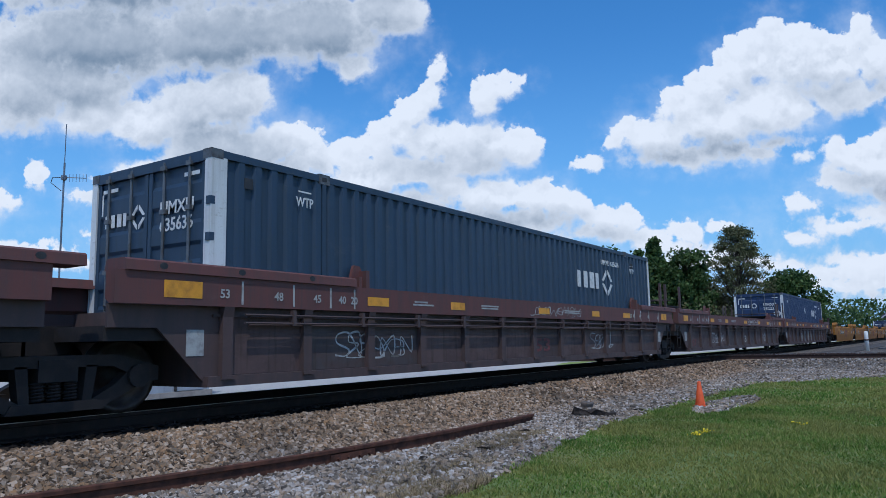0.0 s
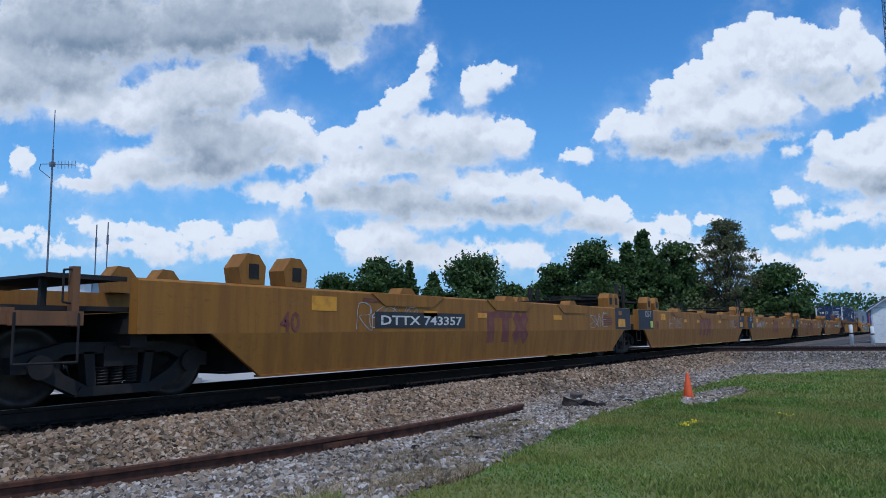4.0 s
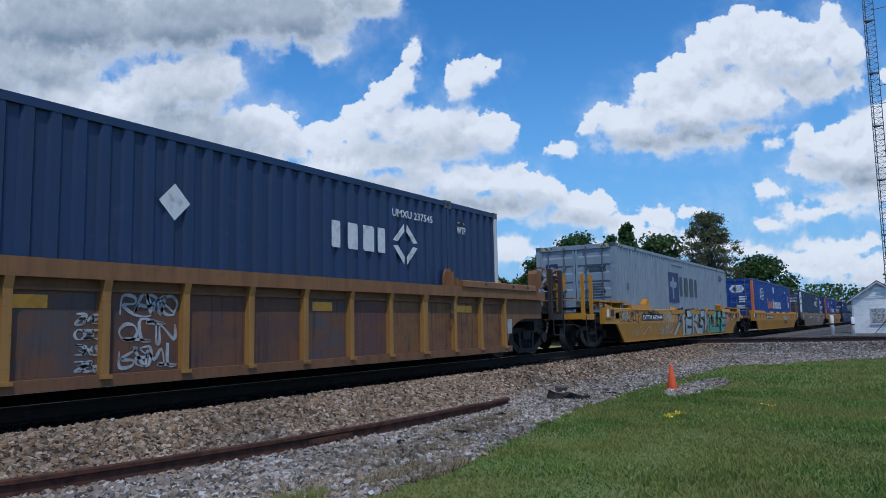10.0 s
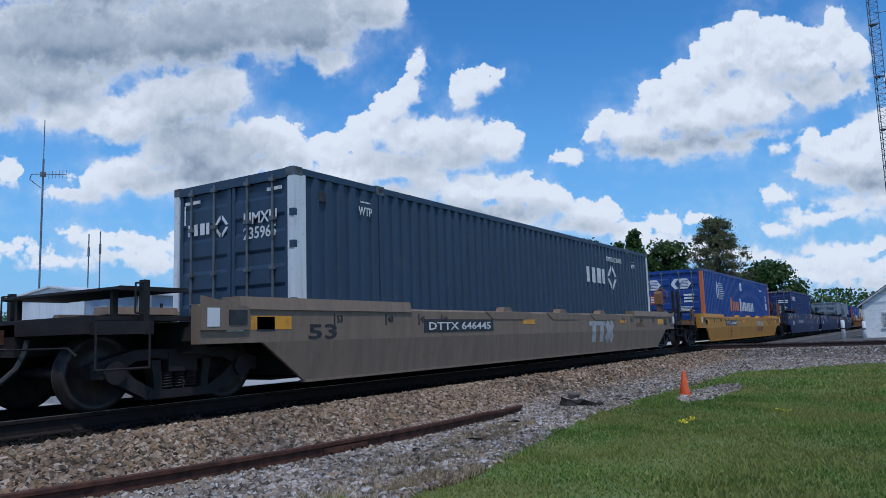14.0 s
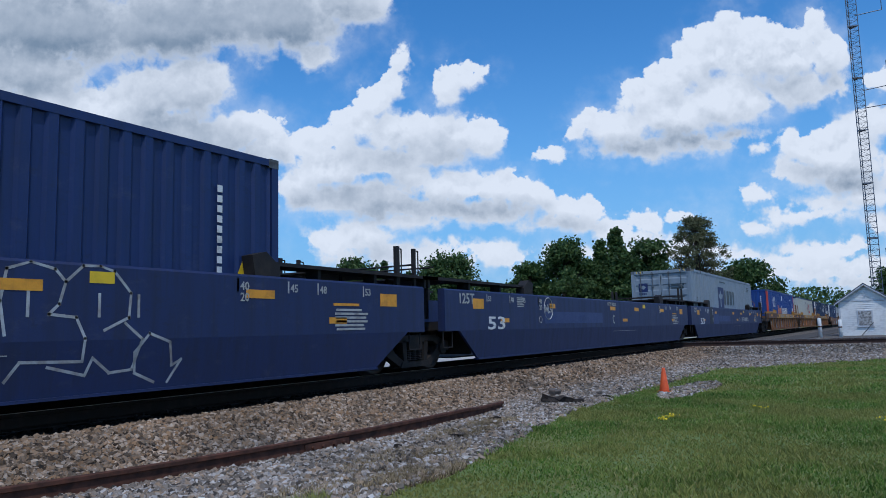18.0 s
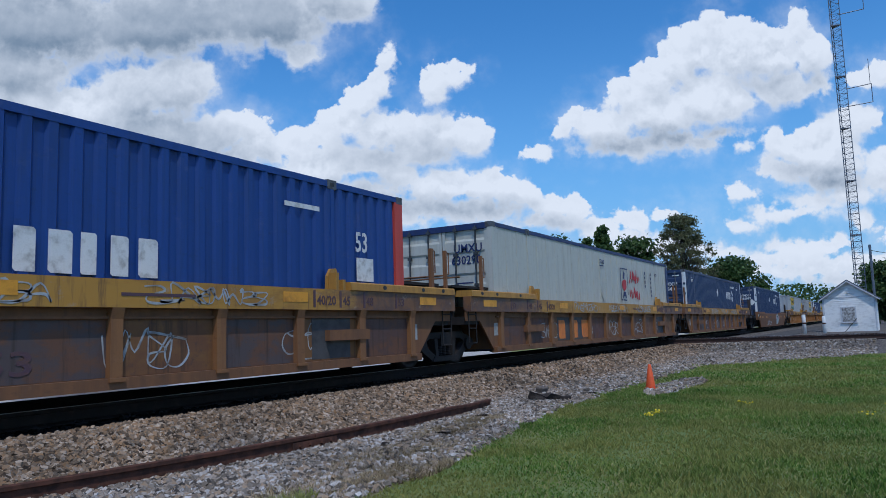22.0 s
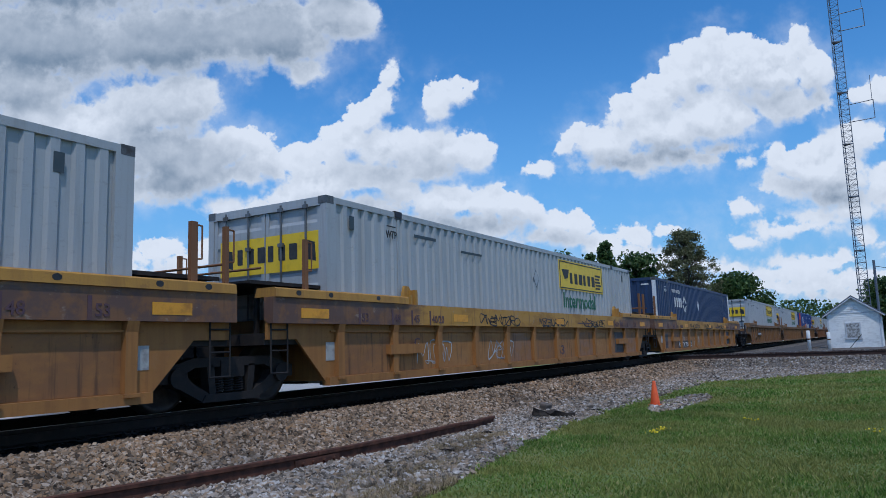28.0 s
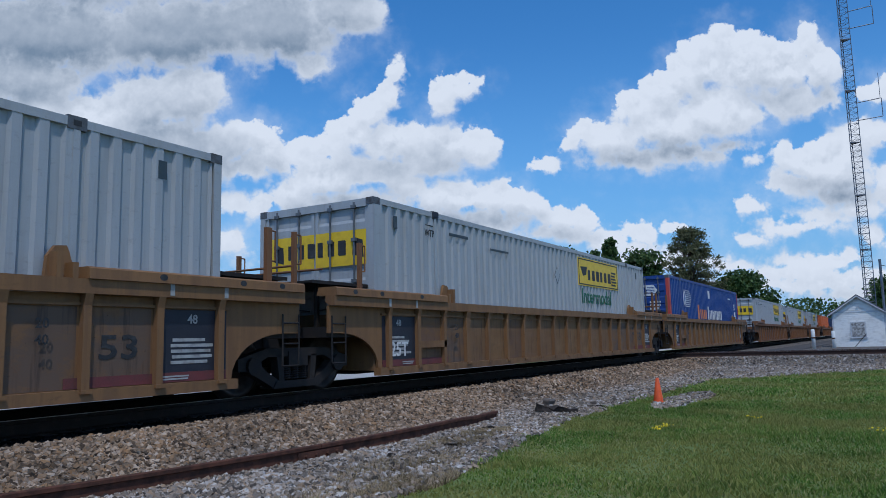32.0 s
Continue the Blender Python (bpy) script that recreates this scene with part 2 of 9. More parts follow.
def build_world():
    world = bpy.data.worlds.new("sky")
    scene.world = world
    net = Net(nodes_of(world))
    sky = net.n("ShaderNodeTexSky")
    sky.sky_type, sky.sun_disc = "NISHITA", False
    sky.sun_elevation, sky.sun_rotation = radians(SUN_EL), radians(90 - SUN_AZ)
    sky.air_density, sky.dust_density, sky.ozone_density = 1.0, 0.3, 3.0
    way = net.n("ShaderNodeTexCoord").outputs["Generated"]
    a, p = radians(31.63), radians(6.6)
    fwd = Vector((math.cos(a) * math.cos(p), math.sin(a) * math.cos(p), math.sin(p)))
    right = Vector((math.sin(a), -math.cos(a), 0))
    up = right.cross(fwd)
    tilt = radians(-1.2)
    right, up = right * math.cos(tilt) + up * math.sin(tilt), up * math.cos(tilt) - right * math.sin(tilt)
    ahead = net.v("DOT_PRODUCT", way, fwd)
    df = net.m("MAXIMUM", ahead, 0.05)
    spot = net.n("ShaderNodeCombineXYZ")
    net.put(spot.inputs[0], net.m("DIVIDE", net.v("DOT_PRODUCT", way, right), df))
    net.put(spot.inputs[1], net.m("DIVIDE", net.v("DOT_PRODUCT", way, up), df))
    at = spot.outputs[0]
    # ragged drift of the outlines
    rag = net.n("ShaderNodeTexNoise")
    net.put(rag.inputs["Vector"], at)
    for key, val in (("Scale", 11.0), ("Detail", 6.0), ("Roughness", 0.58)):
        rag.inputs[key].default_value = val
    drift = net.n("ShaderNodeVectorMath", op="MULTIPLY_ADD")
    net.put(drift.inputs[0], rag.outputs["Color"])
    drift.inputs[1].default_value, drift.inputs[2].default_value = (0.045, 0.040, 0), (-0.0225, -0.020, 0)
    bent_at = net.v("ADD", at, drift.outputs[0])
    half_bent = net.n("ShaderNodeVectorMath", op="MULTIPLY_ADD")
    net.put(half_bent.inputs[0], drift.outputs[0])
    half_bent.inputs[1].default_value = (0.5, 0.5, 0)
    net.put(half_bent.inputs[2], at)
    deep = field_group("heaps", HEAPS, heap_depth)
    depth = through_group(net, deep, bent_at)
    above = through_group(net, deep, net.v("ADD", bent_at, (-0.006, 0.028, 0)))
    heap, heap_up = billow(net, half_bent.outputs[0], (0, 0, 0)), billow(net, half_bent.outputs[0], (-0.003, 0.011, 0))
    puff = net.noise(at, 55.0, 4.0, 0.55)
    body = net.m("MULTIPLY_ADD", net.m("SUBTRACT", heap, 0.72), 0.036, net.m("MULTIPLY_ADD", net.m("SUBTRACT", puff, 0.5), 0.024, net.m("ADD", depth, -0.0005)))
    # the rest of the sky, out of view, carries broken cloud as well
    front = net.ramp(ahead, 0.72, 0.80)
    wide = net.ramp(net.noise(way, 3.0, 5.0, 0.6), 0.52, 0.66, -0.02, 0.04)
    body = net.m("ADD", net.m("MULTIPLY", body, front), net.m("MULTIPLY", wide, net.m("SUBTRACT", 1.0, front)))
    pool = through_group(net, field_group("pools", [q for q in HEAPS if q[4] > 0.34 and min(q[2:4]) > 1.0], heap_greyness), bent_at)
    # undersides: more cloud above than here
    under = net.ramp(net.m("SUBTRACT", above, depth), -0.018, 0.022)
    crumple = net.m("SUBTRACT", heap_up, heap)
    mask = net.ramp(body, net.m("MULTIPLY_ADD", under, -0.004, 0.0), net.m("MULTIPLY_ADD", under, 0.011, 0.0042))
    wash = net.noise(at, 9.0, 5.0, 0.6)
    veil = net.m("MULTIPLY", net.ramp(body, -0.03, 0.004, 0.0, 0.30), net.ramp(wash, 0.42, 0.68))
    thick = net.ramp(body, 0.0, 0.026)
    grey = net.m("MULTIPLY", net.m("MULTIPLY_ADD", under, 0.36, net.m("MULTIPLY_ADD", pool, 0.70, 0.02)), net.ramp(wash, 0.25, 0.7, 0.90, 1.06))
    grey = net.m("MULTIPLY", grey, net.m("MULTIPLY_ADD", thick, 0.65, 0.35))
    grey = net.m("ADD", grey, net.m("MULTIPLY", net.m("MULTIPLY_ADD", crumple, net.m("MULTIPLY_ADD", pool, -0.75, 1.1), net.m("MULTIPLY", net.m("SUBTRACT", puff, 0.5), 0.22)), thick), clamp=True)
    cloud = net.mix(grey, CLOUD_LIT, CLOUD_DIM)
    blue = net.n("ShaderNodeVectorMath", op="SCALE")
    net.put(blue.inputs[0], sky.outputs[0])
    blue.inputs["Scale"].default_value = SKY_STRENGTH
    rich = net.n("ShaderNodeHueSaturation")
    rich.inputs["Saturation"].default_value = SKY_RICH
    net.put(rich.inputs["Color"], blue.outputs[0])
    zed = net.n("ShaderNodeSeparateXYZ")
    net.put(zed.inputs[0], way)
    haze = net.mix(net.ramp(zed.outputs[2], 0.40, -0.02, 0.0, 0.85), rich.outputs[0], HAZE)
    haze = net.mix(net.m("MULTIPLY", veil, front), haze, CLOUD_LIT)
    col = net.mix(mask, haze, cloud)
    bg = net.n("ShaderNodeBackground")
    net.put(bg.inputs[0], col)
    bg.inputs[1].default_value = 1.0
    out = net.n("ShaderNodeOutputWorld")
    net.put(out.inputs[0], bg.outputs[0])


CLOUD_LIT, CLOUD_DIM, HAZE = (0.87, 0.89, 0.92), (0.23, 0.30, 0.385), (0.17, 0.43, 0.75)
SKY_STRENGTH, SKY_RICH = 0.16, 1.3
build_world()
lamp = bpy.data.lights.new("sun", "SUN")
lamp.energy, lamp.angle, lamp.color = 2.3, radians(0.6), (1.0, 0.95, 0.88)
sun = new("sun", lamp)
sa, se = radians(SUN_AZ), radians(SUN_EL)
sun.matrix_world = look((60 * math.cos(sa) * math.cos(se), 60 * math.sin(sa) * math.cos(se), 60 * math.sin(se)), (0, 0, 0))

# ---- materials ----
MATS = {}


def surface(name, colour, rough=0.6, metal=0.0, second=None, share=0.4, scale=6.0, grain=60.0, bump=0.15, streak=False, vary=0.0, spec=0.5, third=None):
    """A worn surface: a base colour broken by a second colour in patches, fine grain and relief; streak: runs down the face."""
    if name in MATS:
        return MATS[name]
    mat = bpy.data.materials.new(name)
    net = Net(nodes_of(mat))
    pos = net.n("ShaderNodeTexCoord").outputs["Object"]
    info = net.n("ShaderNodeObjectInfo")
    off = net.n("ShaderNodeCombineXYZ")
    for s in off.inputs:
        net.put(s, net.m("MULTIPLY", info.outputs["Random"], 37.0))
    pos = net.v("ADD", pos, off.outputs[0])
    base = (*colour, 1)
    second = second or tuple(c * 0.6 for c in colour)
    patch = net.noise(net.scaled(pos, (4.0, 4.0, 0.35)) if streak else pos, scale * (0.6 if streak else 1.0), 6.0, 0.6)
    fac = net.m("MULTIPLY", net.ramp(patch, 0.58 - share * 0.5, 0.88 - share * 0.4), 0.7 if streak else 1.0)
    col = net.mix(fac, base, second)
    if third:
        spots = net.noise(pos, scale * 2.7, 8.0, 0.7)
        col = net.mix(net.ramp(spots, 0.62, 0.72), col, third)
    if streak:
        # scuffs, runs and speckled dirt
        scuff = net.noise(net.scaled(pos, (1.0, 1.0, 1.8)), 7.0, 10.0, 0.78)
        col = net.mix(net.ramp(scuff, 0.54, 0.66, 0.0, 0.75), col, second)
        runs = net.noise(net.scaled(pos, (1.0, 1.0, 0.06)), 13.0, 3.0, 0.6)
        col = net.mix(net.ramp(runs, 0.52, 0.72, 0.0, 0.55), col, second)
        pale = net.noise(net.scaled(pos, (0.6, 0.6, 1.0)), 3.1, 9.0, 0.75)
        col = net.mix(net.ramp(pale, 0.55, 0.72, 0.0, 0.07), col, (0.34, 0.29, 0.25))
    fine = net.noise(pos, grain, 4.0, 0.6)
    col = net.mix(net.m("MULTIPLY", net.m("ABSOLUTE", net.m("SUBTRACT", fine, 0.5)), 1.1, clamp=True), col, second)
    if vary:
        hsv = net.n("ShaderNodeHueSaturation")
        net.put(hsv.inputs["Value"], net.m("ADD", 1.0 - vary / 2, net.m("MULTIPLY", info.outputs["Random"], vary)))
        net.put(hsv.inputs["Color"], col)
        col = hsv.outputs[0]
    bs = net.n("ShaderNodeBsdfPrincipled")
    net.put(bs.inputs["Base Color"], col)
    net.put(bs.inputs["Roughness"], net.m("ADD", rough - 0.08, net.m("MULTIPLY", patch, 0.2), clamp=True))
    bs.inputs["Metallic"].default_value = metal
    bs.inputs["Specular IOR Level"].default_value = spec
    if bump:
        bp = net.n("ShaderNodeBump")
        bp.inputs["Strength"].default_value = bump
        bp.inputs["Distance"].default_value = 0.02
        net.put(bp.inputs["Height"], net.m("ADD", fine, net.m("MULTIPLY", patch, 1.5)))
        net.put(bs.inputs["Normal"], bp.outputs[0])
    out = net.n("ShaderNodeOutputMaterial")
    net.put(out.inputs[0], bs.outputs[0])
    MATS[name] = mat
    return mat


def paint(name, colour, dirt=(0.09, 0.07, 0.055), share=0.25, rough=0.5, rust=None):
    return surface(name, colour, rough, 0.0, dirt, share, 2.2, 45.0, 0.05, True, 0.0, 0.4, rust)


STEEL = surface("dark steel", (0.022, 0.020, 0.020), 0.65, 0.0, (0.042, 0.034, 0.030), 0.3, 5.0, spec=0.2)
OILRAIL = surface("oily rail steel", (0.022, 0.017, 0.015), 0.7, 0.0, (0.040, 0.028, 0.023), 0.3, 7.0, spec=0.15)
RUST = surface("rusty rail steel", (0.12, 0.050, 0.032), 0.85, 0.0, (0.055, 0.028, 0.020), 0.5, 9.0, spec=0.2)
OLDRUST = surface("dark brown rail steel", (0.060, 0.034, 0.027), 0.85, 0.0, (0.035, 0.023, 0.020), 0.5, 9.0, spec=0.2)
SHINE = surface("worn bright steel", (0.45, 0.44, 0.43), 0.3, 0.9, (0.25, 0.24, 0.23), 0.3, 8.0, 60, 0.03)
TIE = surface("creosoted tie timber", (0.016, 0.013, 0.011), 0.95, 0, (0.045, 0.035, 0.028), 0.35, 4.0, 70, 0.5, spec=0.1)
WHITE = surface("white marking paint", (0.72, 0.72, 0.70), 0.6, 0, (0.35, 0.33, 0.30), 0.25, 7.0)
BLACK = surface("black paint", (0.02, 0.02, 0.022), 0.6, 0, (0.05, 0.05, 0.05), 0.3, 6.0)
AMBER = surface("amber reflective marker", (0.75, 0.33, 0.02), 0.5, 0, (0.45, 0.18, 0.02), 0.3, 6.0)

# ---- mesh helpers ----
def box(bm, x0, x1, y0, y1, z0, z1):
    vs = [bm.verts.new((x, y, z)) for x in (x0, x1) for y in (y0, y1) for z in (z0, z1)]
    for q in ((0, 1, 3, 2), (4, 6, 7, 5), (0, 4, 5, 1), (2, 3, 7, 6), (0, 2, 6, 4), (1, 5, 7, 3)):
        bm.faces.new([vs[i] for i in q])
    return vs


def prism(bm, outline, axis, a, b):
    """Extrude a closed outline (pairs) along an axis from a to b. axis x: pairs are (y, z); y: (x, z); z: (x, y)."""
    def place(p, d):
        return {"x": (d, p[0], p[1]), "y": (p[0], d, p[1]), "z": (p[0], p[1], d)}[axis]
    lo = [bm.verts.new(place(p, a)) for p in outline]
    hi = [bm.verts.new(place(p, b)) for p in outline]
    n = len(outline)
    bm.faces.new(lo)
    bm.faces.new(hi[::-1])
    for i in range(n):
        bm.faces.new((lo[i], hi[i], hi[(i + 1) % n], lo[(i + 1) % n]))


def rod(bm, a, b, r, seg=8, r2=None):
    a, b = Vector(a), Vector(b)
    q = (b - a).to_track_quat("Z", "Y")
    ends = []
    for c, rr in ((a, r), (b, r if r2 is None else r2)):
        ends.append([bm.verts.new(c + q @ Vector((rr * math.cos(2 * math.pi * i / seg), rr * math.sin(2 * math.pi * i / seg), 0))) for i in range(seg)])
    for i in range(seg):
        bm.faces.new((ends[0][i], ends[0][(i + 1) % seg], ends[1][(i + 1) % seg], ends[1][i]))
    bm.faces.new(ends[0][::-1])
    bm.faces.new(ends[1])


def pipe(bm, points, r, seg=6):
    for a, b in zip(points, points[1:]):
        rod(bm, a, b, r, seg)


def ring(bm, centre, axis, big, small, n=20, m=6):
    """A torus, for hand wheels."""
    q = Vector(axis).to_track_quat("Z", "Y")
    rows = []
    for i in range(n):
        a = 2 * math.pi * i / n
        rows.append([bm.verts.new(Vector(centre) + q @ Vector(((big + small * math.cos(2 * math.pi * j / m)) * math.cos(a), (big + small * math.cos(2 * math.pi * j / m)) * math.sin(a), small * math.sin(2 * math.pi * j / m)))) for j in range(m)])
    for i in range(n):
        for j in range(m):
            bm.faces.new((rows[i][j], rows[(i + 1) % n][j], rows[(i + 1) % n][(j + 1) % m], rows[i][(j + 1) % m]))


def lathe(bm, profile, n=24, axis="y", centre=(0, 0, 0)):
    """Turn (radius, along) pairs round an axis."""
    rows = []
    for r, d in profile:
        row = []
        for i in range(n):
            a = 2 * math.pi * i / n
            c, s = r * math.cos(a), r * math.sin(a)
            p = (c, d, s) if axis == "y" else ((c, s, d) if axis == "z" else (d, c, s))
            row.append(bm.verts.new(Vector(centre) + Vector(p)))
        rows.append(row)
    for r0, r1 in zip(rows, rows[1:]):
        for i in range(n):
            bm.faces.new((r0[i], r0[(i + 1) % n], r1[(i + 1) % n], r1[i]))
    bm.faces.new(rows[0][::-1])
    bm.faces.new(rows[-1])


def mesh_of(name, bm, mat, smooth=False):
    bmesh.ops.recalc_face_normals(bm, faces=bm.faces)
    me = bpy.data.meshes.new(name)
    bm.to_mesh(me)
    bm.free()
    me.materials.append(mat)
    if smooth:
        me.shade_smooth()
    return me


def part(name, bm, mat, parent, label="", smooth=False, at=None):
    """Link a bmesh (or a ready mesh) as one mesh object under a thing or part."""
    ob = new(name, bm if isinstance(bm, bpy.types.Mesh) else mesh_of(name, bm, mat, smooth))
    ob.parent = parent
    if at is not None:
        ob.matrix_basis = at
    return tagged(ob, label)


def thing(name, label, category, group="", at=None):
    ob = new(name)
    ob.empty_display_size = 0.2
    if at is not None:
        ob.matrix_basis = at
    return tagged(ob, label, category, group)


def solo(name, bm, mat, label, category, group="", kind="", smooth=False, at=None):
    ob = new(name, mesh_of(name, bm, mat, smooth))
    if at is not None:
        ob.matrix_basis = at
    return tagged(ob, label, category, group, kind)


def cuboid(x0, x1, y0, y1, z0, z1):
    bm = bmesh.new()
    box(bm, x0, x1, y0, y1, z0, z1)
    return bm


_text = {}


def letters(text):
    """The outlines of some characters, 1 m high, as a mesh in the x-z plane, facing -y."""
    if text not in _text:
        cu = bpy.data.curves.new("letters", "FONT")
        cu.body, cu.size, cu.extrude, cu.resolution_u, cu.offset = text, 1.0, 0.002, 2, 0.016
        ob = bpy.data.objects.new("letters", cu)
        scene.collection.objects.link(ob)
        me = bpy.data.meshes.new_from_object(ob.evaluated_get(bpy.context.evaluated_depsgraph_get()))
        bpy.data.objects.remove(ob)
        me.transform(Matrix.Rotation(radians(90), 4, "X"))
        _text[text] = me
    return _text[text].copy()


# characters that the train carries, shaped while the scene is still empty
for text in ("WTP", "53", "53'", "48", "45", "40", "20", "40/20", "125T", "125-T", "53/102", "Intermodal", "A", "B", "C", "UMXU", "635636", "252233", "237545", "235965", "636401", "266093", "630290", "UMXU 266920", "E", "20,000 lbs", "729088",
             "DTTX 743357", "DTTX 652444", "DTTX 471455", "DTTX 469266", "DTTX 646445", "DTTX 888312", "DTTX 729472", "DTTX 789104"):
    letters(text)


def write(text, x, y, z, size, mat, parent, wide=1.0, face="side", name="lettering"):
    """Paint characters on a face: side faces -y and reads along +x; end faces -x and reads along -y."""
    me = letters(text)
    me.materials.clear()
    me.materials.append(mat)
    ob = new(name, me)
    ob.parent = parent
    turn = 0 if face == "side" else -90
    ob.matrix_basis = pose(x, y, z, 0, 0, turn) @ Matrix.Diagonal((wide * size, 1, size, 1))
    return ob


def patch(name, x0, x1, z0, z1, y, mat, parent, face="side", label=""):
    """A flat painted or stuck-on field, 4 mm thick, on a face."""
    if face == "side":
        bm = cuboid(x0, x1, y - 0.004, y, z0, z1)
    else:
        bm = cuboid(y - 0.004, y, x0, x1, z0, z1)
    return part(name, bm, mat, parent, label)

# ---- ground and track ----
def ground_height(x, y):
    """Grass at -0.50, the ballast shoulders rise to the ties of both tracks."""
    main = max(0.0, min(1.0, (abs(y) - 1.45) / 1.3))
    cx, cy = x - CROSS[0], y - CROSS[1]
    off = abs(cx * math.cos(CROSS_A + math.pi / 2) + cy * math.sin(CROSS_A + math.pi / 2))
    side = max(0.0, min(1.0, (off - 1.5) / 1.2))
    k = min(main, side)
    k = k * k * (3 - 2 * k)
    low = -0.50 if x < 34 else -0.50 + 0.25 * min(1.0, (x - 34) / 10)
    return -0.20 * (1 - k) + low * k + 0.02 * noise.noise((x * 0.7, y * 0.7, 0)) * k


CROSS = (30.9, 0.0)               # where the two tracks cross
CROSS_A = radians(-69.8)


def ground_material():
    mat = bpy.data.materials.new("ground")
    net = Net(nodes_of(mat))
    pos = net.n("ShaderNodeTexCoord").outputs["Object"]
    sep = net.n("ShaderNodeSeparateXYZ")
    net.put(sep.inputs[0], pos)
    x, y = sep.outputs[0], sep.outputs[1]
    wob = net.m("MULTIPLY", net.m("SUBTRACT", net.noise(pos, 0.8, 5.0, 0.6), 0.5), 1.6)
    coarse = net.noise(pos, 1.3, 6.0, 0.62)
    fine = net.noise(pos, 38.0, 4.0, 0.6)
    cell = net.n("ShaderNodeTexVoronoi")
    net.put(cell.inputs["Vector"], pos)
    cell.inputs["Scale"].default_value = 18.0
    stone = net.mix(net.ramp(cell.outputs["Distance"], 0.1, 0.7), (0.225, 0.188, 0.15), (0.05, 0.042, 0.035))
    stone = net.mix(net.ramp(coarse, 0.5, 0.75, 0.0, 0.5), stone, (0.22, 0.17, 0.11))
    lawn = net.mix(fine, (0.095, 0.15, 0.030), (0.17, 0.21, 0.05))
    lawn = net.mix(net.ramp(coarse, 0.46, 0.68, 0.0, 0.7), lawn, (0.21, 0.185, 0.06))
    # bed between the ties: oil and creosote black, plus painted shade under the train
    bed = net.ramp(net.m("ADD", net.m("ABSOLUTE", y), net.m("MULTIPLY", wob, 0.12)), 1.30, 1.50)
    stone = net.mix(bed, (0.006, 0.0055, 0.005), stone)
    # trodden soil and dead grass along the lawn
    soil = net.mix(fine, (0.22, 0.165, 0.10), (0.13, 0.10, 0.06))
    edge1 = net.m("SUBTRACT", net.m("MINIMUM", net.m("MULTIPLY_ADD", x, 0.16, -5.85), -4.25), y)
    edge2 = net.m("SUBTRACT", net.m("MULTIPLY_ADD", x, -0.65, 9.05), y)
    edge = net.m("MINIMUM", edge1, edge2)
    dry = net.m("MULTIPLY", net.ramp(net.m("ADD", edge, wob), -1.0, -0.2), net.ramp(net.noise(pos, 2.1, 5.0, 0.6), 0.46, 0.62))
    stone = net.mix(net.m("MULTIPLY", dry, net.ramp(x, 12.0, 9.5)), stone, soil)
    edge = net.m("MULTIPLY_ADD", wob, 0.45, edge)
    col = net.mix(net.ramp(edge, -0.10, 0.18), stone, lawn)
    # far side: pale gravel yard with grass strips
    yard = net.mix(fine, (0.50, 0.48, 0.44), (0.36, 0.34, 0.31))
    band = net.m("MULTIPLY_ADD", wob, 0.9, y)
    strip = net.ramp(band, 3.4, 3.6)
    strip2 = net.ramp(band, 4.5, 4.2)
    far = net.mix(net.m("MULTIPLY", strip, strip2), yard, (0.24, 0.30, 0.08))
    far = net.mix(net.ramp(y, 30.0, 40.0), far, lawn)
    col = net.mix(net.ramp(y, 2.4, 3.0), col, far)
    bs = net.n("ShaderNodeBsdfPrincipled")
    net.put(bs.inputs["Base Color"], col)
    bs.inputs["Roughness"].default_value = 0.9
    bp = net.n("ShaderNodeBump")
    bp.inputs["Strength"].default_value = 0.6
    bp.inputs["Distance"].default_value = 0.03
    net.put(bp.inputs["Height"], net.m("ADD", fine, cell.outputs["Distance"]))
    net.put(bs.inputs["Normal"], bp.outputs[0])
    out = net.n("ShaderNodeOutputMaterial")
    net.put(out.inputs[0], bs.outputs[0])
    return mat


def build_ground():
    def axis(lo, hi, step, far):
        a = list(np.arange(lo, hi, step))
        out, d = [], step
        q = hi
        while q < far:
            out.append(q)
            d *= 1.5
            q += d
        pre, d, q = [], step, lo
        while q > -far:
            d *= 1.5
            q -= d
            pre.append(q)
        return pre[::-1] + a + out + [far]
    xs, ys = axis(-4, 48, 0.4, 3000), axis(-12, 6, 0.25, 3000)
    verts = [(x, y, ground_height(x, y)) for y in ys for x in xs]
    n = len(xs)
    faces = [(j * n + i, j * n + i + 1, (j + 1) * n + i + 1, (j + 1) * n + i) for j in range(len(ys) - 1) for i in range(n - 1)]
    me = bpy.data.meshes.new("ground")
    me.from_pydata(verts, [], faces)
    me.materials.append(ground_material())
    me.shade_smooth()
    tagged(new("ground", me), "ballast shoulders, mown grass and a pale gravel yard", "ground", kind="structure")


build_ground()
RAIL = [(-0.07, -0.18), (0.07, -0.18), (0.07, -0.165), (0.012, -0.145), (0.010, -0.045), (0.036, -0.035), (0.036, -0.004), (0.028, 0), (-0.028, 0), (-0.036, -0.004), (-0.036, -0.035), (-0.010, -0.045), (-0.012, -0.145), (-0.07, -0.165)]


